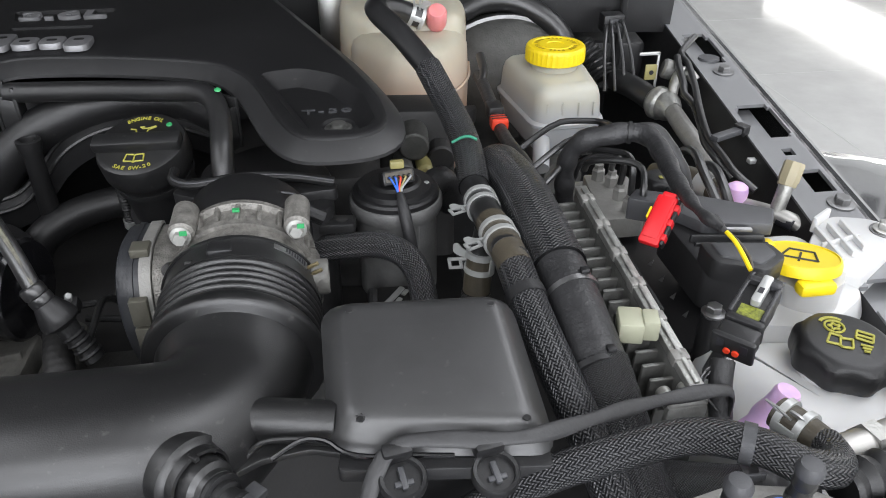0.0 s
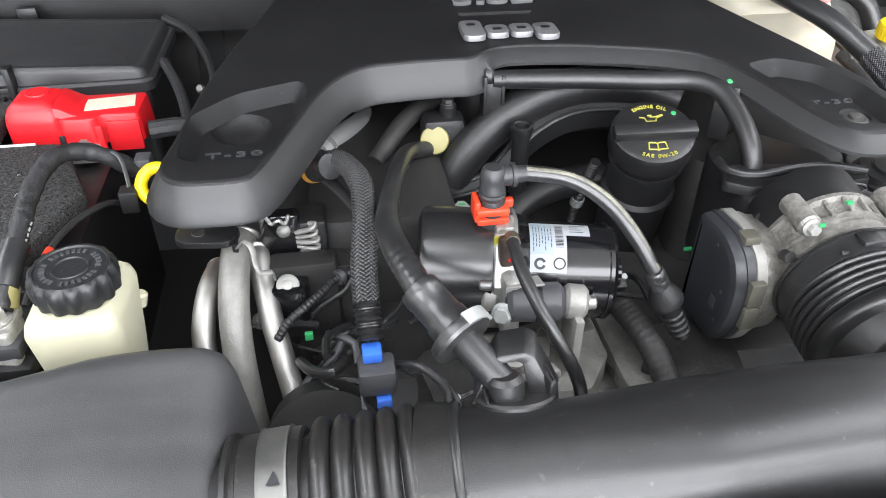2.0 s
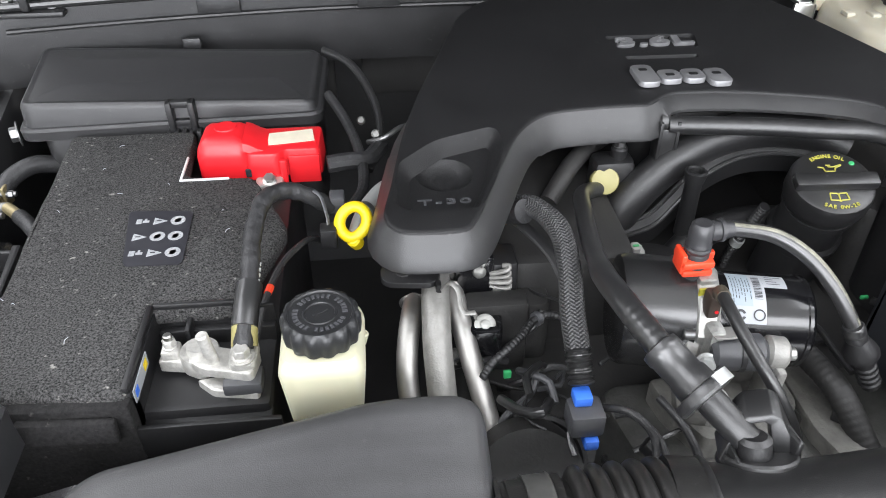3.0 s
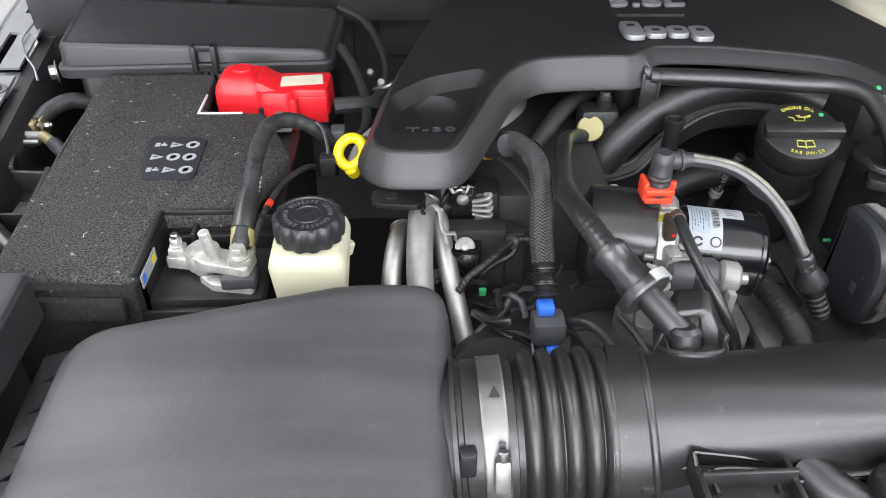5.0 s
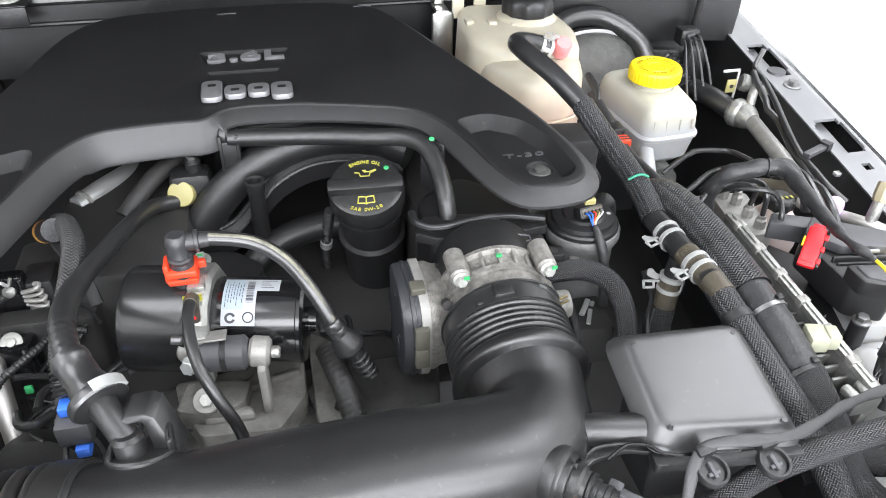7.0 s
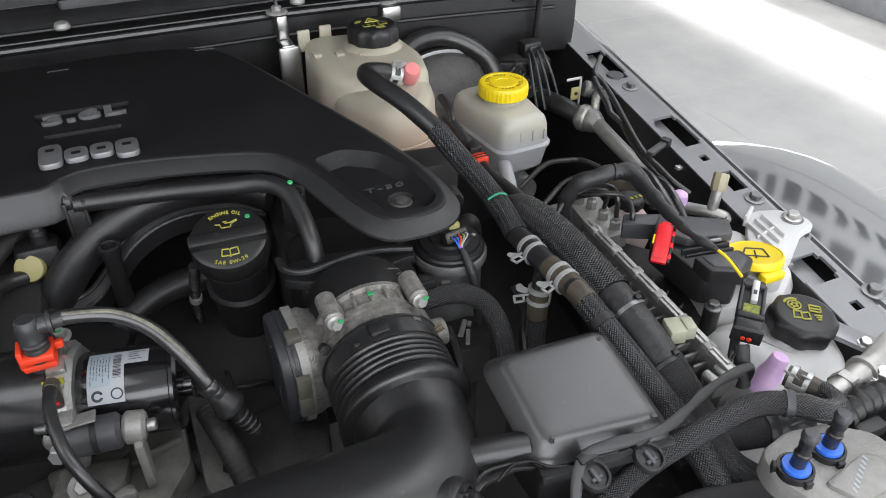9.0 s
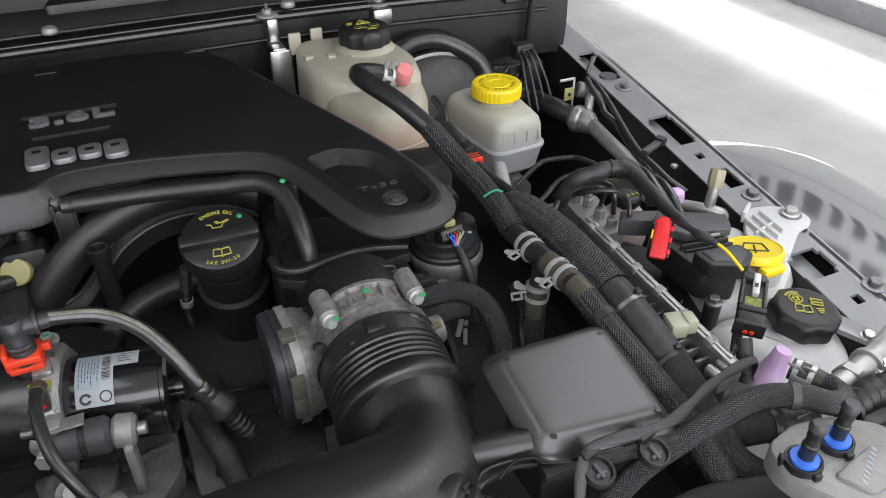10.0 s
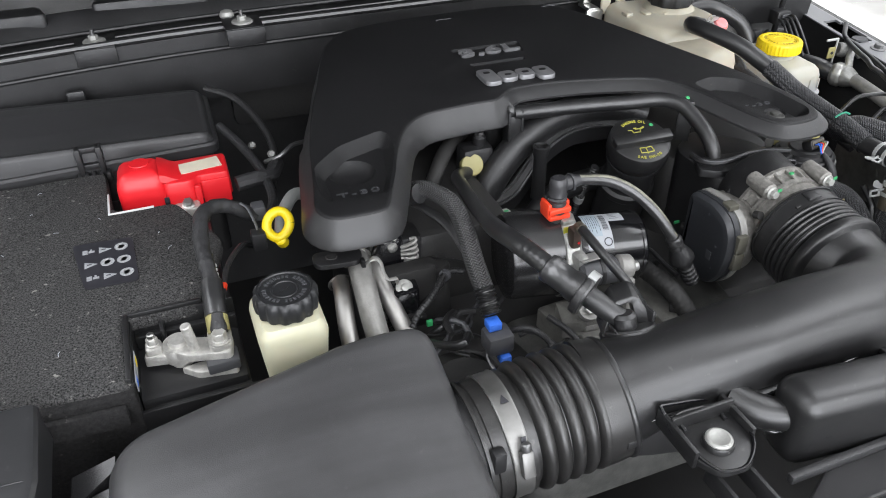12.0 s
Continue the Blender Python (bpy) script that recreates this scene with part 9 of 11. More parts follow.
def front_tank():
    ob = thing("expansion_tank", (0.30, 0.33, 0.85), "milky white expansion tank with a black screw cap", "reservoir")
    out = [(0.226, 0.335), (0.236, 0.290), (0.29, 0.272), (0.345, 0.282), (0.372, 0.315), (0.372, 0.372), (0.325, 0.395), (0.262, 0.402), (0.235, 0.395)]
    part("tank", tank_body(out, [(0.86, 0.006), (0.88, 0.0), (0.970, 0.0), (0.990, 0.005), (1.002, 0.014), (1.009, 0.028), (1.012, 0.040)], 0.03), M_WHITE, ob)
    part("neck", rod((0.318, 0.342, 1.0), (0.318, 0.341, 1.018), 0.027, 28), M_WHITE, ob)
    p = (0.322, 0.342, 1.014)
    cp = part("cap", lobed_cap(p, 0.0335, 0.024, 8, (0.0, -0.04, 1), 0.05), M_BLACK, ob, "black lobed screw cap with yellow symbols")
    tp = plane_pose((0.322, 0.341, 1.0385), (0.85, -0.5, 0.0), (0.5, 0.85, 0.03)) @ Matrix.Diagonal((0.96, 0.96, 1, 1))
    def outline(pts, closed=True):
        own = B()
        pts = list(pts) + ([pts[0]] if closed else [])
        for p, q in zip(pts, pts[1:]):
            tube([tp @ Vector((*p, 0.0003)), tp @ Vector((*q, 0.0003))], 0.0009, 6, 0.02, bm=own)
        return own

    part("warning_ring", outline([(-0.009 + 0.0068 * math.cos(a * 0.3927), 0.010 + 0.0068 * math.sin(a * 0.3927)) for a in range(16)]), M_INK, cp)
    part("warning_star", outline([(-0.009 + (0.0045 if a % 2 else 0.0022) * math.cos(a * 0.6283), 0.010 + (0.0045 if a % 2 else 0.0022) * math.sin(a * 0.6283)) for a in range(10)]), M_INK, cp)
    part("book_symbol", outline([(-0.014, -0.010), (-0.012, 0.001), (-0.005, 0.0), (-0.004, -0.002), (0.003, -0.001), (0.003, -0.011), (-0.004, -0.012), (-0.006, -0.010)]), M_INK, cp)
    part("book_symbol", outline([(-0.005, -0.001), (-0.0055, -0.011)], False), M_INK, cp)
    part("radiator_symbol", outline([(0.005, 0.002), (0.006, 0.011), (0.017, 0.009), (0.016, 0.0)]), M_INK, cp)
    part("radiator_symbol", outline([(0.0055, 0.006), (0.0165, 0.0045)], False), M_INK, cp)
    for k in range(3):
        part("writing_bar", box(0.008 + 0.001 * k, 0.016 - 0.001 * k, -0.0055 - k * 0.0032, -0.0040 - k * 0.0032, -0.0002, 0.0007, m=tp), M_INK, cp)
    for k in range(7):
        a = radians(70 + k * 14)
        part("writing_bar", box(-0.0012, 0.0012, -0.0012, 0.0012, -0.0002, 0.0007, m=tp @ Matrix.Translation((-0.009 + 0.0102 * math.cos(a), 0.010 + 0.0102 * math.sin(a), 0)) @ Matrix.Rotation(a, 4, "Z")), M_INK, cp)
    part("purple_neck", lathe([(0.020, -0.012), (0.0140, 0.0), (0.0105, 0.012), (0.0092, 0.020), (0.0088, 0.025), (0.0076, 0.0275), (0.0, 0.028)], 28, m=axis((0.258, 0.311, 1.0), (0.266, 0.309, 1.036))), M_PURPLE, ob, "pale purple translucent spout")
    part("pink_base", tank_body([(0.232, 0.268), (0.262, 0.262), (0.268, 0.276), (0.238, 0.284)], [(0.95, 0.0), (0.992, 0.002), (0.998, 0.005)], 0.006), M_TANKPINK, ob, "pinkish lower corner of the tank")
    return rescale(ob, (0.322, 0.341, 1.03), 0.965)


front_tank()


def sensor_plug():
    ob = thing("sensor_connector", (0.26, 0.36, 1.0), "black locking wire connector with orange seals and yellow paint", "connector")
    m = Matrix.Translation((0.259, 0.352, 1.055)) @ Matrix.Rotation(radians(-46), 4, "Z") @ Matrix.Rotation(radians(14), 4, "X")
    bx = lambda *a: join(box(*a), B(), m)
    pl = lambda pts, z0, z1, r=0.0015, c=0.003: slab(pts, z0, z1, r, c, m=m)
    part("housing", pl([(-0.0105, -0.012), (0.0105, -0.012), (0.0112, 0.012), (0.0095, 0.034), (-0.0095, 0.036), (-0.0115, 0.012)], -0.010, 0.003), M_BLACK, ob)
    part("collar", pl([(-0.0125, -0.014), (0.0125, -0.014), (0.0125, -0.008), (-0.0125, -0.008)], -0.011, 0.0055), M_BLACK, ob)
    part("socket", pl([(-0.0118, -0.029), (0.0118, -0.029), (0.0128, -0.014), (-0.0128, -0.014)], -0.011, 0.004, 0.002), M_BLACK, ob)
    part("socket_lip", pl([(-0.0140, -0.031), (0.0140, -0.031), (0.0140, -0.0265), (-0.0140, -0.0265)], -0.0125, 0.0055, 0.0012, 0.004), M_BLACK, ob)
    part("side_rail", pl([(-0.0128, -0.008), (-0.0098, -0.008), (-0.0092, 0.032), (-0.0122, 0.030)], -0.008, 0.006, 0.0008, 0.001), M_ELBOW, ob)
    part("side_rail", pl([(0.0080, -0.008), (0.0112, -0.008), (0.0108, 0.026), (0.0078, 0.028)], -0.008, 0.006, 0.0008, 0.001), M_ELBOW, ob)
    part("bridge", pl([(-0.0110, 0.022), (0.0100, 0.022), (0.0098, 0.027), (-0.0108, 0.027)], 0.003, 0.0075, 0.001, 0.002), M_ELBOW, ob)
    part("latch", pl([(-0.0030, 0.004), (0.0036, 0.004), (0.0036, 0.030), (-0.0030, 0.030)], 0.003, 0.0085, 0.001, 0.002), M_CLAMP, ob, "pale latch")
    part("latch_hole", bx(-0.0014, 0.0020, 0.012, 0.017, 0.0085, 0.0088), M_BLACKINK, ob)
    part("yellow_paint", bx(-0.0075, 0.0075, -0.007, 0.003, 0.0030, 0.0035), mat("yellow_smear", (0.17, 0.19, 0.02), 0.45, vary=1.0, vscale=330), ob)
    for k in (-0.0075, 0.0075):
        part("socket_slot", bx(k - 0.0022, k + 0.0022, -0.0314, -0.0305, -0.004, 0.003), M_BLACKINK, ob)
    for k in (-0.0028, 0.0028):
        oo = B()
        join(lathe([(0.0024, 0), (0.0022, 0.0016), (0.0, 0.0018)], 14), oo, m @ Matrix.Translation((k, -0.0308, -0.006)) @ Matrix.Rotation(radians(90), 4, "X"))
        part("seal", oo, M_ORANGE, ob, "small orange seal")
    part("bracket_arm", join(box(-0.012, -0.003, -0.048, -0.014, -0.022, -0.012, 0.003), B(), m), M_BLACK, ob)
    part("lower_sleeve", tube([(0.234, 0.331, 1.036), (0.230, 0.322, 1.025), (0.232, 0.315, 1.0)], 0.0075, 14, 0.006), M_TAPE, ob)
    for k in range(2):
        part("wire", tube([(0.237 + 0.002 * k, 0.328, 1.038), (0.224, 0.330 - 0.003 * k, 1.032), (0.218, 0.324 - 0.002 * k, 1.022), (0.226, 0.312, 1.012)], 0.0009, 6), M_HOSE, ob)
    # drawn towards the camera's place at 9.5 s, to fit its view
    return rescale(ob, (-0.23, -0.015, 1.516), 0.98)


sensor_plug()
yw = thing("yellow_wire", (0.29, 0.42, 1.06), "black taped wire with a yellow end", "wire")
part("taped_part", tube([(0.258, 0.426, 1.086), (0.258, 0.414, 1.086), (0.259, 0.409, 1.085)], 0.0045, 12, 0.004, radius=lambda s, L: 0.0045 - 0.002 * s / L), M_TAPE, yw)
part("yellow_part", tube([(0.259, 0.411, 1.086), (0.261, 0.398, 1.084), (0.262, 0.387, 1.080), (0.262, 0.375, 1.076)], 0.0016, 8, 0.004), M_YELLOW, yw)
part("brown_part", tube([(0.260, 0.412, 1.085), (0.264, 0.402, 1.083), (0.267, 0.387, 1.078), (0.265, 0.378, 1.074)], 0.0012, 8, 0.004), M_BROWNHOSE, yw)


def white_bracket():
    ob = thing("fender_bracket", (0.42, 0.47, 1.0), "white ribbed plastic bracket screwed to the fender rail", "bracket")
    part("plate", slab([(0.402, 0.505), (0.424, 0.520), (0.456, 0.510), (0.474, 0.484), (0.470, 0.466), (0.446, 0.462), (0.396, 0.430), (0.366, 0.440), (0.378, 0.478)], 1.014, 1.022, 0.0025, 0.010), M_WHITE, ob)
    part("skirt", slab([(0.378, 0.432), (0.396, 0.428), (0.440, 0.458), (0.430, 0.468)], 0.98, 1.0215, 0.002, 0.004), M_WHITE, ob)
    part("rear_lip", slab([(0.400, 0.502), (0.422, 0.517), (0.420, 0.521), (0.397, 0.506)], 1.016, 1.030, 0.001, 0.002), M_WHITE, ob)
    for k in range(3):
        x = 0.388 + k * 0.014
        part("rib", slab([(x, 0.447 + k * 0.007), (x + 0.003, 0.446 + k * 0.007), (x + 0.009, 0.496 + k * 0.004), (x + 0.006, 0.497 + k * 0.004)], 1.021, 1.027, 0.0008, 0.001), M_WHITE, ob)
    part("cross_rib", slab([(0.386, 0.470), (0.426, 0.480), (0.426, 0.483), (0.386, 0.473)], 1.021, 1.026, 0.0008, 0.001), M_WHITE, ob)
    part("washer", lathe([(0.013, 0), (0.013, 0.001), (0.0, 0.001)], 24, m=Matrix.Translation((0.455, 0.487, 1.022))), M_DULLSTEEL, ob)
    part("screw", hexbolt((0.455, 0.487, 1.023), (0, 0, 1), 0.0075, 0.006, 1.4), M_STEEL, ob)
    return ob


white_bracket()


def rail_screw(x, y, z, label="dark hexagon screw on the fender rail"):
    ob = thing("rail_screw", (x, y, z), label, "screw", "rail screws")
    part("head", hexbolt((x, y, z), (0, -0.06, 1), 0.0075, 0.006, 1.7), M_DULLSTEEL, ob)


for x, y in ((0.479, 0.851), (0.451, 0.544), (-1.083, 0.850), (0.45, 0.36)):
    rail_screw(x, y, rail_z(y) + 0.0005)
gw = thing("rail_grommet", (0.479, 0.894, 1.037), "round dark washer hole on the fender rail", "grommet")
part("ring", lathe([(0.006, 0), (0.014, 0), (0.013, 0.003), (0.007, 0.003)], 24, m=Matrix.Translation((0.479, 0.894, rail_z(0.894)))), M_GREY, gw)


def service_valve():
    ob = thing("service_port", (0.41, 0.57, 1.0), "air-conditioning service port with a beige cap on an aluminium pipe", "service port")
    part("cap", lathe([(0.0082, 0), (0.0088, 0.001), (0.0088, 0.004), (0.0096, 0.0055), (0.0096, 0.021), (0.0088, 0.023), (0.002, 0.023), (0.0015, 0.021), (0.0, 0.021)], 8, m=axis((0.402, 0.560, 1.032), (0.414, 0.571, 1.062))), M_BEIGE, ob)
    part("stem", rod((0.396, 0.556, 1.005), (0.403, 0.561, 1.034), 0.0068, 18), M_ALU, ob)
    part("pipe", tube([(0.375, 0.600, 0.995), (0.390, 0.566, 1.003), (0.402, 0.548, 1.004), (0.414, 0.535, 0.998), (0.414, 0.518, 0.975), (0.40, 0.51, 0.95)], 0.0078, 16, 0.005), M_PIPE, ob)
    part("label_band", tube([(0.3985, 0.553, 1.0040), (0.408, 0.541, 1.0015)], 0.0081, 16, 0.004), M_BLACKINK, ob, "dark printed band")
    return ob


service_valve()


AC_P1 = Vector((0.396, 0.861, 1.000))
AC_P2 = Vector((0.405, 0.841, 1.000))
AC_P3 = Vector((0.406, 0.820, 1.000))
AC_P4 = Vector((0.403, 0.772, 0.995))
AC_P5 = Vector((0.406, 0.728, 0.985))
AC_P6 = Vector((0.409, 0.687, 0.970))


def ac_line():
    ob = thing("air_conditioning_line", (0.42, 0.8, 0.95), "grey aluminium air-conditioning line along the inner wing", "pipe")
    part("muffler", tube([AC_P1, AC_P2], 0.021, 28, 0.002, radius=lambda s, L: 0.0165 + 0.0045 * min(1.0, min(s, L - s) / 0.006)), M_ALU, ob)
    part("collar", tube([AC_P2, AC_P3], 0.018, 24, 0.002, radius=lambda s, L: 0.0190 - 0.0075 * (s / L) ** 1.5), M_ALU, ob)
    part("pipe", tube([AC_P3, AC_P4, AC_P5, AC_P6], 0.0110, 18, 0.006), M_CASTPLATE, ob)
    part("bend", tube([AC_P2 + Vector((0.008, 0.004, 0.014)), AC_P2 + Vector((0.016, 0.014, 0.032)), AC_P2 + Vector((0.030, 0.020, 0.036)), AC_P2 + Vector((0.040, 0.012, 0.026))], 0.0068, 14, 0.004), M_ALU, ob)
    part("rubber_end", tube([AC_P1, AC_P1 + Vector((-0.012, 0.03, 0.005)), AC_P1 + Vector((-0.02, 0.08, 0.0))], 0.015, 18, 0.006), M_RUBBER, ob)
    q = AC_P1 + Vector((-0.004, 0.010, 0.034))
    part("bracket", join(box(-0.008, 0.008, -0.0015, 0.0015, -0.010, 0.010, 0.001), B(), Matrix.Translation(q)), M_KNOB, ob, "pale yellowish metal bracket")
    part("bracket_hole", rod(q + Vector((0, -0.0022, 0)), q + Vector((0, -0.0014, 0)), 0.003, 12), M_BLACKINK, ob)
    part("bracket_leg", join(box(0.006, 0.009, -0.0015, 0.0015, -0.034, 0.026, 0.0008), B(), Matrix.Translation(q)), M_CLAMP, ob)
    part("bracket_arm", join(box(-0.018, 0.009, -0.0015, 0.0015, 0.022, 0.026, 0.0008), B(), Matrix.Translation(q)), M_CLAMP, ob)
    part("end_fitting", lathe([(0.010, 0), (0.0125, 0.003), (0.0125, 0.014), (0.009, 0.018)], 20, m=axis(q + Vector((0.016, 0.004, 0.004)), q + Vector((0.03, 0.0, 0.0)))), M_ALUDARK, ob)
    return ob


ac_line()

# black lines along the inner wing
for k, (pts, r, m2, lab) in enumerate((
        ([(0.470, 0.925, 1.060), (0.438, 0.891, 1.050), (0.438, 0.868, 1.045), (0.422, 0.810, 1.040), (0.405, 0.758, 1.035), (0.393, 0.717, 1.030), (0.386, 0.683, 1.025), (0.387, 0.653, 1.020), (0.387, 0.623, 1.015), (0.400, 0.602, 1.005)], 0.0040, M_HOSE, "thin black line bent along the inner wing"),
        ([(0.427, 0.877, 1.050), (0.417, 0.844, 1.045), (0.407, 0.806, 1.040), (0.401, 0.789, 1.035), (0.405, 0.769, 1.030), (0.400, 0.735, 1.020), (0.384, 0.689, 1.020), (0.384, 0.660, 1.015), (0.394, 0.639, 1.000)], 0.0045, M_HOSE, "thin black line bent along the inner wing"),
        ([(0.460, 0.842, 1.005), (0.449, 0.783, 1.005), (0.440, 0.724, 1.005), (0.438, 0.677, 1.000), (0.435, 0.637, 1.000), (0.442, 0.620, 0.990)], 0.0075, M_TAPE, "taped harness along the inner wing"),
        ([(0.499, 0.912, 1.000), (0.483, 0.843, 1.000), (0.467, 0.772, 1.000), (0.461, 0.716, 0.995), (0.458, 0.662, 0.990), (0.465, 0.627, 0.980)], 0.0095, M_RUBBER, "black rubber hose along the inner wing"))):
    thin_wire("wing_line", pts, r, m2, lab, "hose", 12)
wc = thing("line_clip", (0.41, 0.69, 1.03), "flat black clip across the wing lines", "clip")
part("bar", join(box(-0.024, 0.024, -0.005, 0.005, -0.002, 0.004, 0.001), B(), Matrix.Translation((0.407, 0.684, 1.029)) @ Matrix.Rotation(radians(24), 4, "Z")), M_GREY, wc)
part("end_block", join(box(0.014, 0.025, -0.007, 0.007, -0.004, 0.007, 0.001), B(), Matrix.Translation((0.407, 0.684, 1.029)) @ Matrix.Rotation(radians(24), 4, "Z")), M_BLACK, wc)
WX = Vector((0.424, 0.652, 1.012))
lc = thing("line_clip", WX, "small pale clip on the wing lines", "clip")
part("bar", join(box(-0.008, 0.008, -0.004, 0.004, -0.002, 0.003, 0.001), B(), Matrix.Translation(WX)), M_CLAMP, lc)
WG = Vector((0.436, 0.605, 1.000))
lf = thing("line_fitting", WG, "silver pipe fitting on the wing lines", "fitting")
part("fitting", tube([WG + Vector((-0.012, 0.016, 0.002)), WG, WG + Vector((0.012, -0.012, -0.004))], 0.0075, 16, 0.003), M_ALU, lf)


def abs_unit():
    ob = thing("brake_hydraulic_unit", (0.26, 0.62, 0.93), "silver brake hydraulic block with black lines", "hydraulic unit")
    part("block", box(0.212, 0.262, 0.560, 0.660, 0.93, 1.0, 0.004), M_ALUDARK, ob)
    part("valve_deck", slab([(0.222, 0.545), (0.262, 0.545), (0.275, 0.625), (0.232, 0.635)], 1.0, 1.020, 0.002, 0.004), M_CASTPLATE, ob, "pale cast valve deck")
    for x, y in ((0.251, 0.607), (0.250, 0.581), (0.251, 0.558), (0.243, 0.622)):
        part("fitting", lathe([(0.0065, 0), (0.0065, 0.010), (0.0045, 0.012), (0.0045, 0.016)], 6, m=Matrix.Translation((x, y, 1.020))), M_CASTPLATE, ob)
    for pts in ([(0.251, 0.610, 1.036), (0.247, 0.600, 1.050), (0.241, 0.600, 1.058), (0.229, 0.604, 1.058), (0.218, 0.610, 1.050), (0.215, 0.621, 1.030)],
                [(0.249, 0.580, 1.036), (0.249, 0.577, 1.055), (0.244, 0.580, 1.062), (0.231, 0.588, 1.062), (0.214, 0.591, 1.055), (0.214, 0.609, 1.030)],
                [(0.251, 0.558, 1.036), (0.251, 0.561, 1.060), (0.250, 0.572, 1.068), (0.239, 0.583, 1.068), (0.223, 0.597, 1.064), (0.214, 0.605, 1.055), (0.215, 0.627, 1.030)],
                [(0.249, 0.528, 1.030), (0.249, 0.528, 1.055), (0.253, 0.543, 1.066), (0.248, 0.553, 1.070), (0.231, 0.566, 1.068), (0.218, 0.581, 1.060), (0.223, 0.606, 1.040)]):
        part("brake_line", tube(pts, 0.0030, 10, 0.003), M_HOSE, ob, "black bent brake line")
    return ob


abs_unit()
ml = thing("main_loom", (0.25, 0.62, 1.05), "thick black taped wiring loom arching over the brake unit", "wiring loom")
part("loom", tube([(0.202, 0.588, 1.000), (0.198, 0.588, 1.045), (0.200, 0.582, 1.070), (0.210, 0.576, 1.084), (0.225, 0.570, 1.090), (0.246, 0.567, 1.093), (0.260, 0.558, 1.092), (0.260, 0.528, 1.090), (0.254, 0.482, 1.088), (0.252, 0.439, 1.087), (0.258, 0.412, 1.086)], 0.0085, 20, 0.003, radius=lambda s, L: (0.0088 if s < L * 0.55 else 0.0088 - 0.0052 * (s / L - 0.55) / 0.45) + 0.0009 * noise.noise(Vector((s * 60, 0.3, 0))) + 0.0006 * math.sin(s * 230)), M_TAPE, ml)
part("branch", tube([(0.247, 0.570, 1.093), (0.269, 0.569, 1.092), (0.281, 0.562, 1.080), (0.293, 0.554, 1.060), (0.301, 0.554, 1.040)], 0.0062, 16, 0.003, radius=lambda s, L: 0.0062 + 0.0008 * noise.noise(Vector((s * 70, 2.3, 0)))), M_TAPE, ml)
part("tie", tube([(0.244, 0.567, 1.093), (0.247, 0.566, 1.093)], 0.0098, 16, 0.002), M_BLACK, ml)
pk = thing("purple_cap", (0.375, 0.57, 1.0), "small purple plastic cap among the lines", "cap")
part("dome", lathe([(0.0105, 0), (0.0108, 0.010), (0.0098, 0.015), (0.006, 0.0180), (0.0, 0.0185)], 24, m=Matrix.Translation((0.374, 0.592, 1.002))), M_PURPLE, pk)
bh = thing("bypass_hose", (0.35, 0.60, 1.0), "aged brown hose end with a spring clamp", "hose")
part("hose", tube([(0.318, 0.66, 1.0), (0.338, 0.625, 1.012), (0.356, 0.59, 1.012)], 0.0125, 16, 0.006), M_BROWNHOSE, bh)
part("clamp", tube([(0.345, 0.613, 1.0128), (0.352, 0.599, 1.0128)], 0.0138, 18, 0.004), M_CLAMP, bh)

# harness with a red lock behind the hoses
rb = thing("rear_harness", (0.15, 0.72, 1.03), "black taped harness with a red connector lock", "wiring loom")
part("loom", tube([(0.166, 0.85, 1.050), (0.169, 0.80, 1.040), (0.171, 0.754, 1.026), (0.173, 0.71, 1.024), (0.180, 0.66, 1.022), (0.186, 0.61, 1.010)], 0.0072, 14, 0.006), M_TAPE, rb)
part("red_lock", box(0.162, 0.181, 0.744, 0.762, 1.022, 1.036, 0.003), M_ORANGE, rb, "orange-red plastic connector lock")
for k in range(2):
    part("lock_slot", box(0.1625, 0.1805, 0.7475 + k * 0.006, 0.7495 + k * 0.006, 1.0355, 1.0365), M_BLACKINK, rb)
part("plug", box(0.162, 0.180, 0.764, 0.790, 1.024, 1.042, 0.003), M_BLACK, rb)
part("rear_tube", tube([(0.166, 0.83, 1.048), (0.172, 0.85, 1.055), (0.175, 0.89, 1.06)], 0.0055, 12), M_HOSE, rb)


def rear_block():
    ob = thing("rear_filler", (0.07, 0.72, 0.9), "dark block with pipe stubs, added to hide the tank behind the canister", "engine part")
    # added block, sized to cover the coolant tank's foot in the camera's view
    part("block", slab([(0.035, 0.700), (0.112, 0.690), (0.118, 0.740), (0.035, 0.750)], 0.90, 1.072, 0.006, 0.012), M_DARK, ob)
    part("stub", rod((0.072, 0.720, 1.050), (0.068, 0.664, 1.046), 0.0150, 24, ch=0.002), M_SOOT, ob)
    part("stub", rod((0.098, 0.715, 1.030), (0.096, 0.672, 1.028), 0.0140, 24, ch=0.002), M_DARK, ob)
    part("pale_plug", rod((0.058, 0.700, 1.020), (0.057, 0.640, 1.030), 0.0088, 22, ch=0.001), M_ALUDARK, ob, "dull grey blanking plug")
    part("cream_cap", rod((0.078, 0.700, 1.022), (0.077, 0.646, 1.027), 0.0080, 20, ch=0.003), M_KNOB, ob, "cream plastic cap")
    return ob


rear_block()


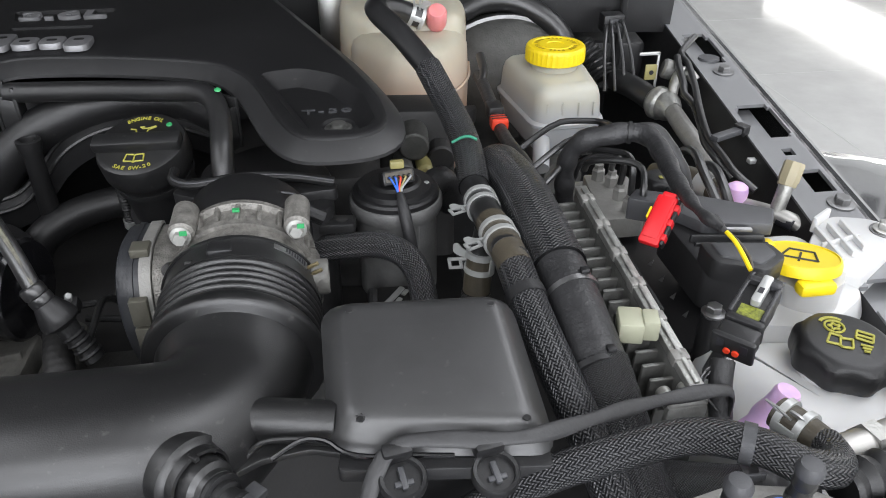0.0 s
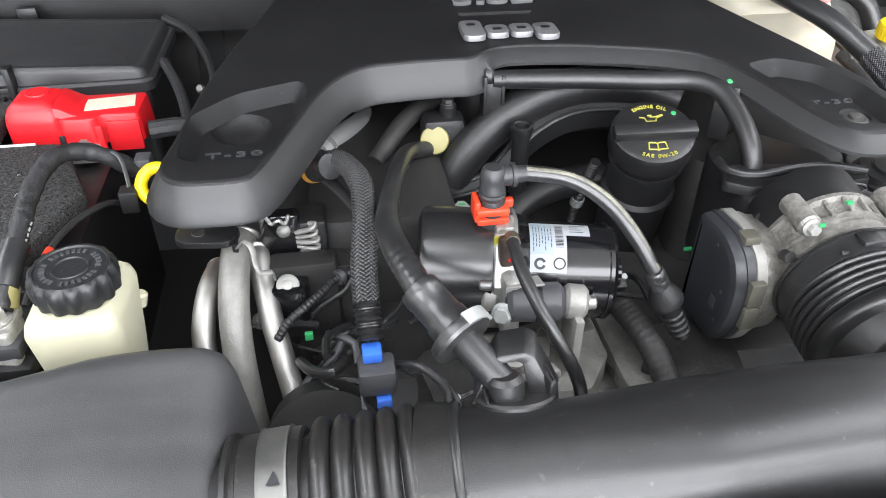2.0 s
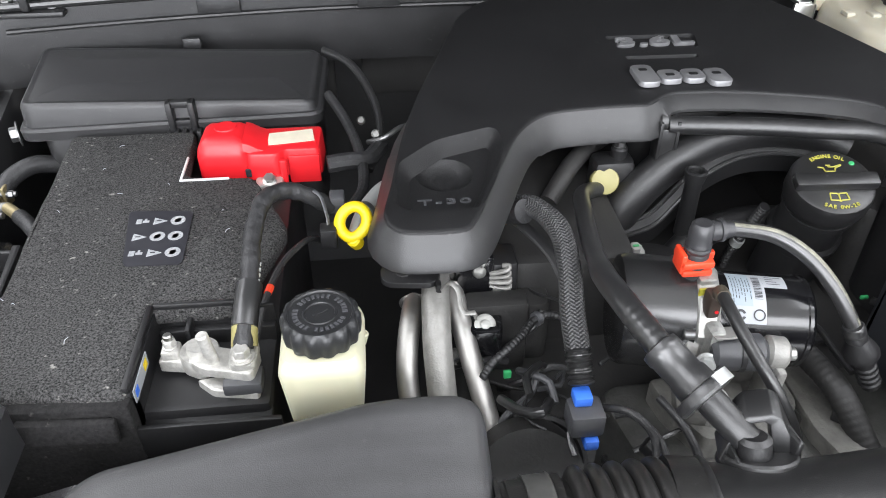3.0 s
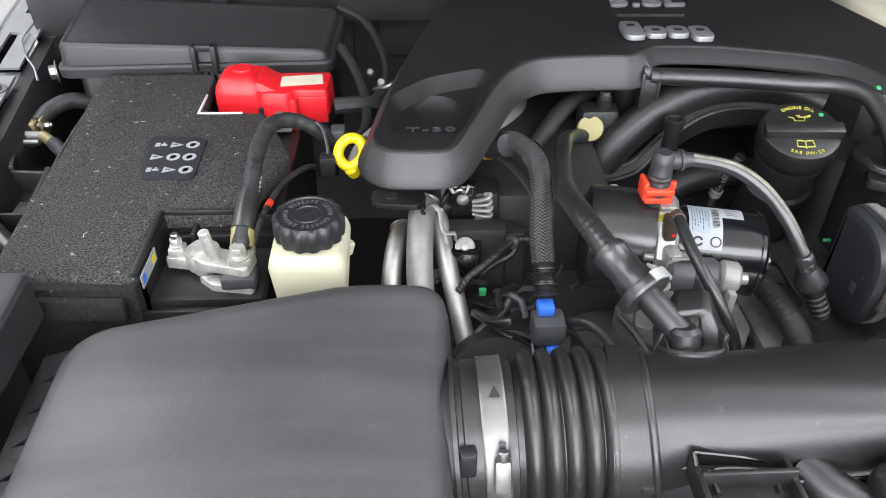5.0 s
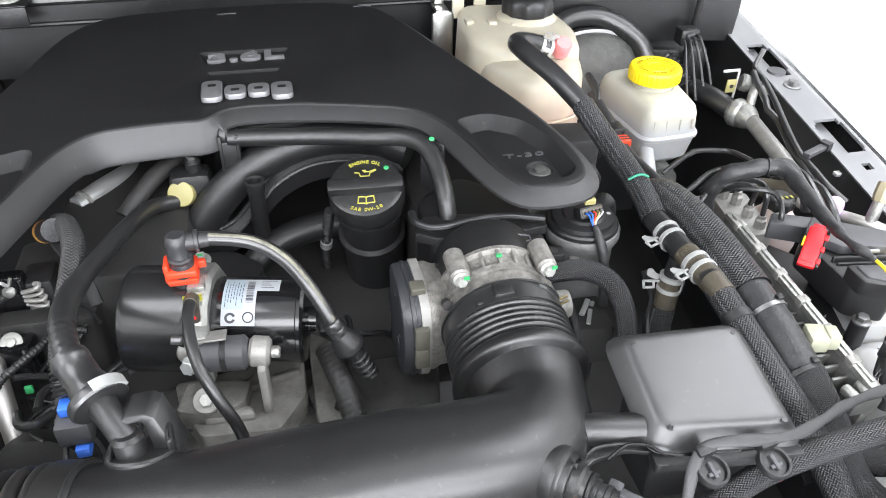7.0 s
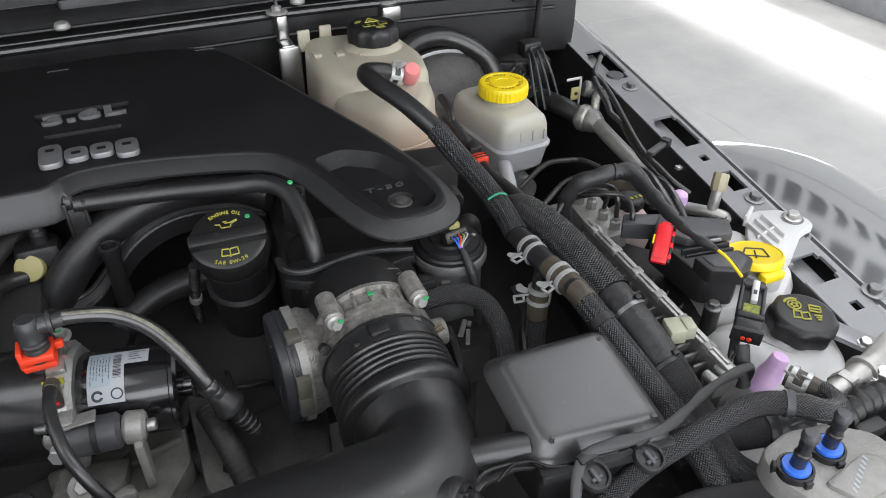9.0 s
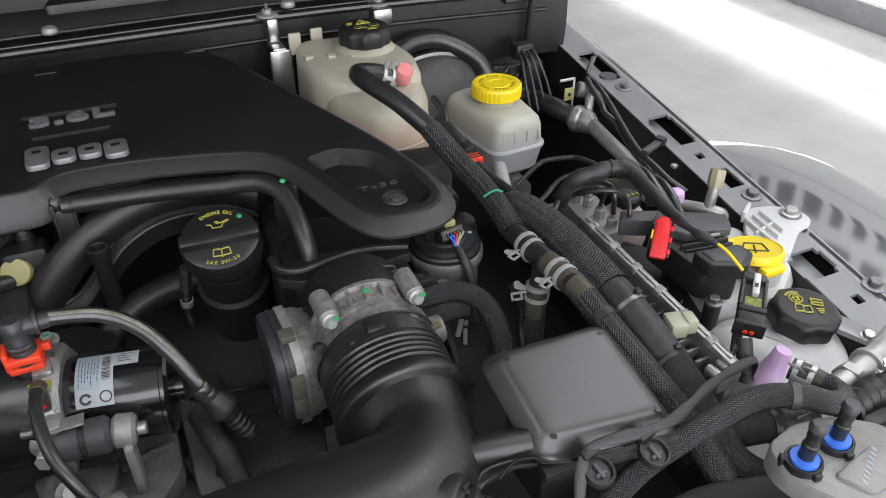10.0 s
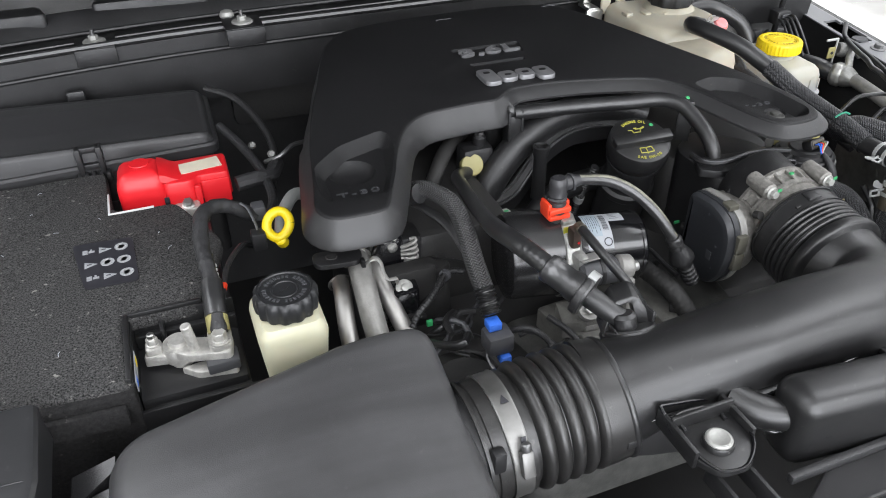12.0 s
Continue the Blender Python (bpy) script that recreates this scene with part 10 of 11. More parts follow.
def purge_canister():
    ob = thing("purge_pump", (0.042, 0.56, 0.95), "round grey metal canister with a black lid and a coloured-wire plug", "canister")
    q = Matrix.Translation((0.041, 0.565, 1.059))
    can = part("can", lathe([(0.0345, -0.10), (0.0350, -0.024), (0.0385, -0.022), (0.0402, -0.018), (0.0402, -0.011), (0.0392, -0.009), (0.0375, -0.0085)], 52, m=q), M_CANGREY, ob, "grey metal can with a folded rim")
    part("lid", lathe([(0.0376, -0.010), (0.0376, -0.0045), (0.0360, -0.0025), (0.0325, -0.0022), (0.0315, 0.0020), (0.0225, 0.0030), (0.0200, 0.0052), (0.0, 0.0058)], 44, m=q), M_BLACK, ob)
    part("lid_mark", lathe([(0.0026, 0), (0.0022, 0.0006), (0, 0.0006)], 14, m=Matrix.Translation((0.0675, 0.561, 1.0612))), M_CLAMP, ob)
    part("side_rib", box(0.0560, 0.0585, 0.5330, 0.5365, 0.97, 1.037, 0.0008), M_CANGREY, can)
    part("notch", box(0.0335, 0.0385, 0.5288, 0.5320, 1.014, 1.028, 0.0012), M_DARK, can)
    part("tab", box(0.018, 0.028, 0.5305, 0.5360, 1.022, 1.032, 0.001), M_CASTPLATE, can)
    m = Matrix.Translation((0.0425, 0.5545, 1.0725)) @ Matrix.Rotation(radians(10), 4, "Z") @ Matrix.Rotation(radians(-30), 4, "X")
    plug = part("plug", join(box(-0.0140, 0.0140, -0.005, 0.010, -0.0075, 0.0055, 0.003), B(), m), M_BLACK, ob)
    part("plug_face", join(box(-0.0115, 0.0115, -0.0056, -0.0046, -0.0050, 0.0035, 0.0004), B(), m), M_BROWNHOSE, plug, "brown seal with wire holes")
    for k, m2 in enumerate((M_BLUE, M_BLUE, M_ORANGE, M_KNOB, M_PAPER)):
        e = m @ Vector((-0.0085 + k * 0.0042, -0.0056, -0.001))
        part("pin", rod(e + Vector((0, 0.001, 0)), e + Vector((0, -0.0010, 0)), 0.0016, 8), M_BLACK, plug)
        part("wire", tube([e, e + Vector((0.001, -0.006, 0.002)), Vector((0.0425 + (k - 2) * 0.0011, 0.541, 1.0675)), Vector((0.0430 + (k - 2) * 0.0006, 0.537, 1.0625))], 0.00085, 6, 0.003), m2, plug, "thin coloured wire")
    part("sleeve", tube([(0.0428, 0.5380, 1.0645), (0.0440, 0.5275, 1.0580), (0.0460, 0.5190, 1.046), (0.0485, 0.5150, 1.030), (0.0510, 0.513, 1.008), (0.053, 0.512, 0.98)], 0.0055, 14, 0.005, radius=lambda s, L: 0.0032 + 0.0020 * min(1, s / 0.02)), M_TAPE, ob)
    part("white_boss", join(box(-0.0060, 0.0060, -0.003, 0.003, -0.003, 0.004, 0.0015), B(), Matrix.Translation((0.0425, 0.5575, 1.0815))), M_KNOB, ob)
    part("rear_hose", tube([(0.07, 0.60, 1.03), (0.088, 0.615, 1.035), (0.10, 0.63, 1.0)], 0.013, 16, 0.006), M_TAPE, ob)
    return ob


purge_canister()


def sensor_plate():
    ob = thing("sensor_plate", (0.22, 0.22, 0.98), "cast silver plate carrying two black quick couplings", "manifold plate")
    out = [(0.178, 0.222), (0.186, 0.244), (0.222, 0.252), (0.262, 0.244), (0.292, 0.220), (0.30, 0.165), (0.215, 0.150), (0.184, 0.198)]
    part("plate", slab(out, 0.985, 1.008, 0.004, 0.010), M_CASTPLATE, ob)
    part("raised_pad", slab([(0.208, 0.196), (0.262, 0.206), (0.278, 0.190), (0.262, 0.170), (0.222, 0.170)], 1.008, 1.012, 0.002, 0.006), M_CASTPLATE, ob)
    for k in range(8):
        part("cast_mark", box(0.222 + k * 0.0048, 0.2242 + k * 0.0048, 0.178 + k * 0.0028, 0.183 + k * 0.0028, 1.012, 1.0125), M_GREYINK, ob)
    for x, y in ((0.196, 0.216), (0.236, 0.2205)):
        seat = part("coupling_seat", lathe([(0.0150, 0.002), (0.0155, 0.006), (0.0150, 0.010), (0.013, 0.010), (0.013, 0.007), (0.009, 0.007)], 28, m=Matrix.Translation((x, y, 1.004))), M_BLACK, ob, "black ribbed seat")
        for a in (0.4, 2.5, 4.6):
            part("seat_clip", box(-0.0035, 0.0035, -0.002, 0.002, 0, 0.010, 0.001, m=Matrix.Translation((x + 0.0165 * math.cos(a), y + 0.0165 * math.sin(a), 1.004)) @ Matrix.Rotation(a + 1.57, 4, "Z")), M_BLACK, ob)
        c = part("coupling", lathe([(0.0066, 0.008), (0.0062, 0.020), (0.0068, 0.021), (0.0068, 0.024), (0.0058, 0.025), (0.0055, 0.031), (0.0062, 0.032), (0.0062, 0.040), (0.0, 0.041)], 24, m=axis((x, y, 1.006), (x + 0.10, y + 0.03, 2.0))), M_RUBBER, ob, "black quick coupling")
        part("blue_ring", lathe([(0.0075, 0.009), (0.0115, 0.009), (0.0115, 0.0125), (0.0075, 0.013)], 28, m=Matrix.Translation((x, y, 1.004))), M_BLUE, c, "bright blue ring")
        part("dust_cap", lathe([(0.0070, 0.0), (0.0074, 0.004), (0.0055, 0.0075), (0.0, 0.0085)], 20, m=Matrix.Translation((x + 0.004, y + 0.0012, 1.0455))), M_GREY, c, "grey dust cap")
    # pulled nearer along the sight lines of the camera at 9.5 s
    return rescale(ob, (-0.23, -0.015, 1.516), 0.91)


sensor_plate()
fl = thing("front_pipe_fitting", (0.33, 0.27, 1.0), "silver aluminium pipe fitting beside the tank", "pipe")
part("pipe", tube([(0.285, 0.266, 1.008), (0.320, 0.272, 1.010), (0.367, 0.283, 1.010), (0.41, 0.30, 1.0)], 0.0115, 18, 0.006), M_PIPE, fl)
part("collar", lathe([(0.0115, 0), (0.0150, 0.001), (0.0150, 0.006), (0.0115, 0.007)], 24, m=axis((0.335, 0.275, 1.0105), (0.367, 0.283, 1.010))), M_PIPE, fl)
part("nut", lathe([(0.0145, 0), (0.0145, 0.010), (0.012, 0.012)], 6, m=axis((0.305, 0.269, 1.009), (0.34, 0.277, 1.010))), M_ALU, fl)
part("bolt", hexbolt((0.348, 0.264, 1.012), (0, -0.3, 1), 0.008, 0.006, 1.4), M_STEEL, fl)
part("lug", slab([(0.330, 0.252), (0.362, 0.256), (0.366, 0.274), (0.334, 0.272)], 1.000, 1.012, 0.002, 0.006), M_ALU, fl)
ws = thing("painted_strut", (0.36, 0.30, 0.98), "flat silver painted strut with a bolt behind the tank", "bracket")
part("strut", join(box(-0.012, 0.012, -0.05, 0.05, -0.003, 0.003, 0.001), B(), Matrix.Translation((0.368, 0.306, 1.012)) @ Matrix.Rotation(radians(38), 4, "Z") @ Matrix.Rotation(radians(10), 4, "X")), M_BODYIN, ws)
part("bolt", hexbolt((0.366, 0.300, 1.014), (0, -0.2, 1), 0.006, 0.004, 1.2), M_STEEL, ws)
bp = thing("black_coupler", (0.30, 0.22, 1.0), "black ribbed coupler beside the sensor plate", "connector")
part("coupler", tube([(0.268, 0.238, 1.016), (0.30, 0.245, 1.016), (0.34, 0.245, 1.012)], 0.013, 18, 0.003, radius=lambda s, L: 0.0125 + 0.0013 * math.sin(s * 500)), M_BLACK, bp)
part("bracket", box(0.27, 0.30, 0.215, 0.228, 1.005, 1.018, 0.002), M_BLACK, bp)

# both sized and placed to fit the camera's view at 9.5 s
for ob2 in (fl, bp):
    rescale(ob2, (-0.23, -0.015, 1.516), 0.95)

lw = thing("lower_hose", (0.15, 0.2, 0.95), "black hose end with a silver spring clamp near the front", "hose")
part("bare_end", tube([(0.150, 0.225, 0.965), (0.156, 0.205, 0.955), (0.165, 0.18, 0.945)], 0.0145, 18, 0.005), M_BROWNHOSE, lw)
spring_clamp((0.157, 0.202, 0.954), (0.2, -1, -0.4), 0.0152)
sp = thing("spiral_clamp", (0.10, 0.20, 0.98), "pale coiled plastic clamp with a yellow tag", "clip")
for k in range(4):
    part("coil", tube([(0.083 + k * 0.008 + 0.012 * math.cos(a), 0.212 + 0.012 * math.sin(a) - k * 0.003, 0.995 + 0.010 * math.sin(a)) for a in [2 * math.pi * i / 16 for i in range(17)]], 0.0015, 8, raw=True, cap=False), M_GRIME, sp)
part("tag", slab([(0.045, 0.225), (0.080, 0.222), (0.082, 0.238), (0.055, 0.240)], 0.990, 0.992, 0, 0.004), M_KNOB, sp)
st2 = thing("purge_valve", (-0.055, 0.23, 1.05), "black plug-in valve with a small blue tip", "valve")
VD = Vector((0.063, -0.062, 0.004)).normalized()
VP = Vector((-0.0725, 0.2535, 1.0574))
VM = axis(VP, VP + VD) @ Matrix.Scale(0.8, 4)
part("body", lathe([(0.0105, 0), (0.0115, 0.002), (0.0115, 0.006), (0.0088, 0.007), (0.0088, 0.012), (0.0100, 0.013), (0.0100, 0.017), (0.0080, 0.018), (0.0078, 0.036), (0.0088, 0.037), (0.0088, 0.043), (0.006, 0.044)], 22, m=VM), M_BLACK, st2)
part("latch", join(box(-0.0035, 0.0035, -0.009, 0.009, 0.0075, 0.0115, 0.001), B(), Matrix.Translation(VP + VD * 0.028) @ Matrix.Rotation(radians(46), 4, "Z")), M_GREY, st2)
part("side_wing", join(box(0.007, 0.015, -0.005, 0.005, -0.003, 0.002, 0.001), B(), Matrix.Translation(VP + VD * 0.013) @ Matrix.Rotation(radians(46), 4, "Z")), M_GREY, st2)
part("blue_tip", rod(VP + VD * 0.0345, VP + VD * 0.0400, 0.0048, 14, ch=0.001), mat("light_blue_plastic", (0.04, 0.22, 0.42), 0.4), st2)
part("cable", tube([tuple(VP + VD * 0.039), (-0.036, 0.218, 1.060), (-0.020, 0.200, 1.04), (-0.012, 0.19, 1.01)], 0.0045, 12, 0.004), M_TAPE, st2)
rf = thing("red_flag", (0.082, 0.262, 1.03), "small red plastic tag beside the ring clips", "tag")
part("tag", box(0.080, 0.084, 0.252, 0.257, 1.022, 1.034, 0.001), M_RED, rf)
# label on the radiator support
rl = thing("service_label", (0.03, 0.17, 1.0), "white and yellow service label on the radiator support", "label")
lm = Matrix.Translation((0.0, 0.012, 0.9985))
part("paper", slab([(-0.070, 0.186), (0.085, 0.184), (0.100, 0.140), (-0.075, 0.135)], 0.0, 0.0008, 0, 0.003, m=lm), M_PAPER, rl)
part("yellow_field", slab([(-0.060, 0.1855), (-0.018, 0.1845), (-0.018, 0.176), (-0.062, 0.176)], 0.0009, 0.0014, 0, 0.001, m=lm), M_YELLOW, rl)
part("black_field", slab([(-0.052, 0.1745), (-0.020, 0.1745), (-0.020, 0.145), (-0.056, 0.145)], 0.0009, 0.0014, 0, 0.001, m=lm), M_BLACKINK, rl)
sign = part("red_sign", lathe([(0.0, 0.0004), (0.0105, 0.0004), (0.0105, 0)], 24, m=Matrix.Translation((-0.038, 0.172, 1.0003))), M_RED, rl)
for k, (x, w) in enumerate(((-0.0435, 0.002), (-0.0395, 0.0012), (-0.0360, 0.0022), (-0.0325, 0.0012))):
    part("sign_bar", box(x - w, x + w, 0.1665 + 0.001 * (k % 2), 0.1775 - 0.0015 * (k % 2), 1.0006, 1.0011), M_PAPER, sign)
for k in range(9):
    part("text_line", box(-0.016 + (k // 5) * 0.045, 0.022 + (k // 5) * 0.045 - (k % 3) * 0.006, 0.190 - (k % 5) * 0.007, 0.1913 - (k % 5) * 0.007, 0.9995, 1.0001), M_GREYINK, rl)
for x, y in ((-0.068, 0.218), (0.027, 0.221), (-0.36, 0.13)):
    pr = thing("push_rivet", (x, y, 1.0), "black plastic push rivet on the radiator support", "rivet")
    part("head", lathe([(0.012, 0), (0.0125, 0.002), (0.009, 0.0055), (0.0, 0.0065)], 24, m=Matrix.Translation((x, y, 0.998))), M_BLACK, pr)


# dark pieces in the rear corner beside the brake fluid reservoir
ct = thing("corner_cover", (0.34, 1.05, 1.0), "dark plastic cowl corner cover with a drain tube", "cover")
part("panel", slab([(0.20, 1.12), (0.205, 1.085), (0.30, 1.07), (0.40, 1.04), (0.45, 1.03), (0.46, 1.12), (0.21, 1.14)], 0.95, 1.02, 0.006, 0.015), M_COWL, ct)
part("drain_tube", tube([(0.175, 1.035, 1.075), (0.21, 1.045, 1.085), (0.26, 1.045, 1.08), (0.31, 1.02, 1.05), (0.33, 0.99, 1.0)], 0.015, 20, 0.006), M_RUBBER, ct)
part("bellows", tube([(0.335, 0.985, 1.035), (0.350, 0.97, 1.02), (0.362, 0.952, 1.0)], 0.018, 20, 0.002, radius=lambda s, L: 0.0165 + 0.0022 * math.sin(s * 900)), M_RUBBER, ct, "black rubber bellows")
cp2 = thing("firewall_plug", (0.37, 0.99, 1.06), "black and grey harness plug at the rear corner", "connector")
part("plug", box(0.365, 0.395, 0.985, 1.010, 1.050, 1.075, 0.003), M_BLACK, cp2)
part("latch", box(0.372, 0.388, 0.980, 0.986, 1.060, 1.070, 0.001), M_GREY, cp2)
for k in range(4):
    part("wire", tube([(0.370 + k * 0.006, 0.988, 1.062), (0.362 + k * 0.007, 0.965, 1.060 + 0.004 * k), (0.352 + k * 0.012, 0.935, 1.040), (0.345 + k * 0.014, 0.90, 1.00)], 0.0022, 8), M_HOSE, cp2)
# loose wires and loops over the brake unit
for k, pts in enumerate(([(0.169, 0.640, 1.050), (0.187, 0.643, 1.062), (0.207, 0.645, 1.072), (0.229, 0.636, 1.076), (0.242, 0.626, 1.078), (0.243, 0.592, 1.086)],
                         [(0.164, 0.589, 1.050), (0.179, 0.591, 1.062), (0.198, 0.595, 1.074), (0.212, 0.592, 1.080), (0.222, 0.578, 1.088)],
                         [(0.166, 0.582, 1.030), (0.176, 0.574, 1.045), (0.197, 0.586, 1.060), (0.208, 0.590, 1.066), (0.225, 0.602, 1.060)],
                         [(0.33, 0.66, 1.0), (0.338, 0.648, 1.03), (0.335, 0.615, 1.045), (0.330, 0.58, 1.04), (0.335, 0.55, 1.02)],
                         [(0.345, 0.64, 0.99), (0.352, 0.63, 1.02), (0.350, 0.60, 1.035), (0.345, 0.565, 1.03), (0.35, 0.54, 1.0)])):
    thin_wire("brake_wire", pts, 0.0030 if k < 3 else 0.0045, M_HOSE, "glossy black bent line over the brake unit", "hose", 10)

M_BOWL = mat("pinkish_bowl", (0.55, 0.46, 0.43), 0.45, vary=0.06, sss=0.4)
sr = thing("steering_reservoir", (0.290, 0.585, 0.96), "small pinkish white fluid reservoir with a black cap", "reservoir")
RP = Vector((0.290, 0.585, 1.036))
part("bowl", lathe([(0.026, -0.075), (0.030, -0.055), (0.030, -0.038), (0.026, -0.026), (0.019, -0.018), (0.016, -0.010)], 32, m=Matrix.Translation(RP)), M_BOWL, sr)
scp = part("cap", lobed_cap(RP + Vector((0, 0, -0.012)), 0.0165, 0.015, 8, (0, 0, 1), 0.06), M_BLACK, sr, "black lobed cap with yellow symbols")
for k in range(3):
    part("symbol", box(RP.x - 0.004 + k * 0.006, RP.x - 0.001 + k * 0.006, RP.y - 0.008, RP.y - 0.003, RP.z + 0.004, RP.z + 0.0045), M_INK, scp)

# ---- between battery and engine ----
def ac_pipes():
    ob = thing("refrigerant_pipes", (-0.56, 0.55, 0.9), "three bent bare aluminium pipes in front of the engine", "pipe")
    part("middle_pipe", tube([(-0.554, 0.612, 1.008), (-0.558, 0.596, 1.022), (-0.560, 0.578, 1.024), (-0.562, 0.553, 1.014), (-0.563, 0.525, 0.994), (-0.561, 0.500, 0.96), (-0.556, 0.48, 0.90), (-0.552, 0.47, 0.84)], 0.0130, 20, 0.005), M_CASTPLATE, ob, "dull pale aluminium pipe")
    part("outer_pipe", tube([(-0.578, 0.605, 0.985), (-0.580, 0.592, 0.996), (-0.585, 0.562, 1.000), (-0.590, 0.532, 0.986), (-0.590, 0.512, 0.96), (-0.583, 0.49, 0.91), (-0.575, 0.475, 0.85)], 0.0098, 18, 0.005), M_PIPE, ob)
    part("inner_pipe", tube([(-0.546, 0.598, 1.008), (-0.543, 0.580, 1.014), (-0.540, 0.560, 1.004), (-0.534, 0.530, 0.985), (-0.527, 0.505, 0.963), (-0.520, 0.484, 0.938), (-0.515, 0.465, 0.92)], 0.0098, 18, 0.005), M_PIPE, ob)
    part("end_nut", lathe([(0.013, 0), (0.013, 0.008), (0.010, 0.010)], 20, m=axis((-0.516, 0.470, 0.925), (-0.513, 0.460, 0.912))), M_STEEL, ob)
    for c, r in (((-0.557, 0.600, 1.018), 0.0155), ((-0.579, 0.600, 0.990), 0.0125), ((-0.546, 0.590, 1.011), 0.0125)):
        ring = [(c[0] + r * math.cos(radians(a)), c[1] - 0.004 * math.sin(radians(a)), c[2] + r * math.sin(radians(a))) for a in range(-30, 226, 16)]
        part("saddle", tube(ring, 0.0026, 8, raw=True, flat=0.5), M_PIPE, ob)
    part("saddle_wing", slab([(-0.534, 0.586), (-0.520, 0.580), (-0.516, 0.590), (-0.530, 0.600)], 1.004, 1.008, 0.001, 0.003), M_PIPE, ob)
    part("saddle_post", box(-0.541, -0.531, 0.600, 0.610, 1.010, 1.040, 0.003), M_GLINT, ob)
    part("end_cup", lathe([(0.0098, 0), (0.0120, 0.001), (0.0120, 0.012), (0.0105, 0.014)], 24, m=axis((-0.5155, 0.467, 0.922), (-0.511, 0.452, 0.903))), M_STEEL, ob)
    part("tail", slab([(-0.522, 0.452), (-0.500, 0.452), (-0.496, 0.436), (-0.524, 0.436)], 0.905, 0.915, 0.002, 0.003), M_ALU, ob)
    return ob


ac_pipes()


def blue_loom():
    ob = thing("injector_loom", (-0.45, 0.5, 1.0), "black woven wiring loom with blue connector ends", "wiring loom")
    part("woven_sleeve", tube([(-0.476, 0.640, 1.070), (-0.462, 0.620, 1.078), (-0.450, 0.580, 1.080), (-0.450, 0.54, 1.070), (-0.454, 0.505, 1.052), (-0.455, 0.475, 1.036)], 0.0125, 20, 0.004, radius=lambda s, L: 0.0102 + 0.0008 * noise.noise(Vector((s * 40, 0.7, 0)))), M_LOOM, ob)
    part("ribbed_end", tube([(-0.455, 0.478, 1.038), (-0.454, 0.458, 1.016)], 0.0115, 18, 0.001, radius=lambda s, L: 0.0100 + 0.0012 * math.sin(s * 1400)), M_RUBBER, ob)
    part("taped_start", tube([(-0.488, 0.640, 1.062), (-0.474, 0.618, 1.077)], 0.0115, 18, 0.004), M_TAPE, ob)
    part("copper_band", tube([(-0.492, 0.646, 1.058), (-0.488, 0.640, 1.062)], 0.0118, 18, 0.003), mat("orange_band", (0.42, 0.20, 0.03), 0.5), ob)
    part("blue_end", box(-0.4615, -0.4465, 0.446, 0.461, 1.002, 1.012, 0.002), M_BLUE, ob, "bright blue connector end")
    part("coupler", box(-0.466, -0.437, 0.434, 0.460, 0.978, 1.002, 0.004), M_GREY, ob, "dark grey plastic coupler")
    part("blue_end", box(-0.4535, -0.4415, 0.430, 0.444, 0.967, 0.978, 0.002), M_BLUE, ob, "bright blue connector end")
    return ob


blue_loom()
hl = thing("heat_tube", (-0.43, 0.64, 1.0), "bent aluminium tube end below the cover", "pipe")
part("upper_tube", tube([(-0.420, 0.86, 0.99), (-0.426, 0.842, 1.014), (-0.440, 0.797, 1.026), (-0.462, 0.762, 1.030), (-0.484, 0.738, 1.026)], 0.0115, 18, 0.005), M_CLAMP, hl)
part("tube_bead", lathe([(0.0115, 0), (0.0135, 0.001), (0.0135, 0.004), (0.0115, 0.005)], 22, m=axis((-0.478, 0.744, 1.0272), (-0.462, 0.762, 1.030))), M_CASTPLATE, hl)
part("dark_rail", tube([(-0.33, 0.80, 1.06), (-0.39, 0.745, 1.056), (-0.43, 0.70, 1.03)], 0.010, 14, 0.006), M_DARK, hl)


def head_end():
    """Cam cover end and brackets in the gap below the left lobe."""
    ob = thing("cylinder_head", (-0.50, 0.6, 0.9), "dark cylinder head end with small clips and fittings", "cylinder head")
    bm = B()
    slab([(-0.545, 0.575), (-0.45, 0.575), (-0.45, 0.72), (-0.545, 0.72)], 0.85, 1.0, 0.006, 0.012, bm=bm)
    box(-0.535, -0.475, 0.560, 0.585, 0.93, 1.015, 0.006, bm=bm)
    part("casting", bm, M_DARK, ob)
    part("top_bracket", slab([(-0.609, 0.571), (-0.560, 0.565), (-0.553, 0.590), (-0.609, 0.599)], 1.036, 1.042, 0.0015, 0.012), M_BLACK, ob)
    part("bracket_dimple", lathe([(0.0065, 0), (0.0055, 0.0008), (0.003, 0.0003), (0.0, 0.0003)], 20, m=Matrix.Translation((-0.589, 0.583, 1.0421))), M_DARK, ob)
    part("bracket_drop", box(-0.561, -0.556, 0.563, 0.572, 1.026, 1.041, 0.0012), M_BLACK, ob)
    part("green_mark", box(-0.507, -0.500, 0.508, 0.512, 0.975, 0.983, 0.001), M_GREEN, ob)
    part("green_mark", box(-0.499, -0.492, 0.415, 0.418, 0.935, 0.940, 0.001), M_GREEN, ob)
    return ob


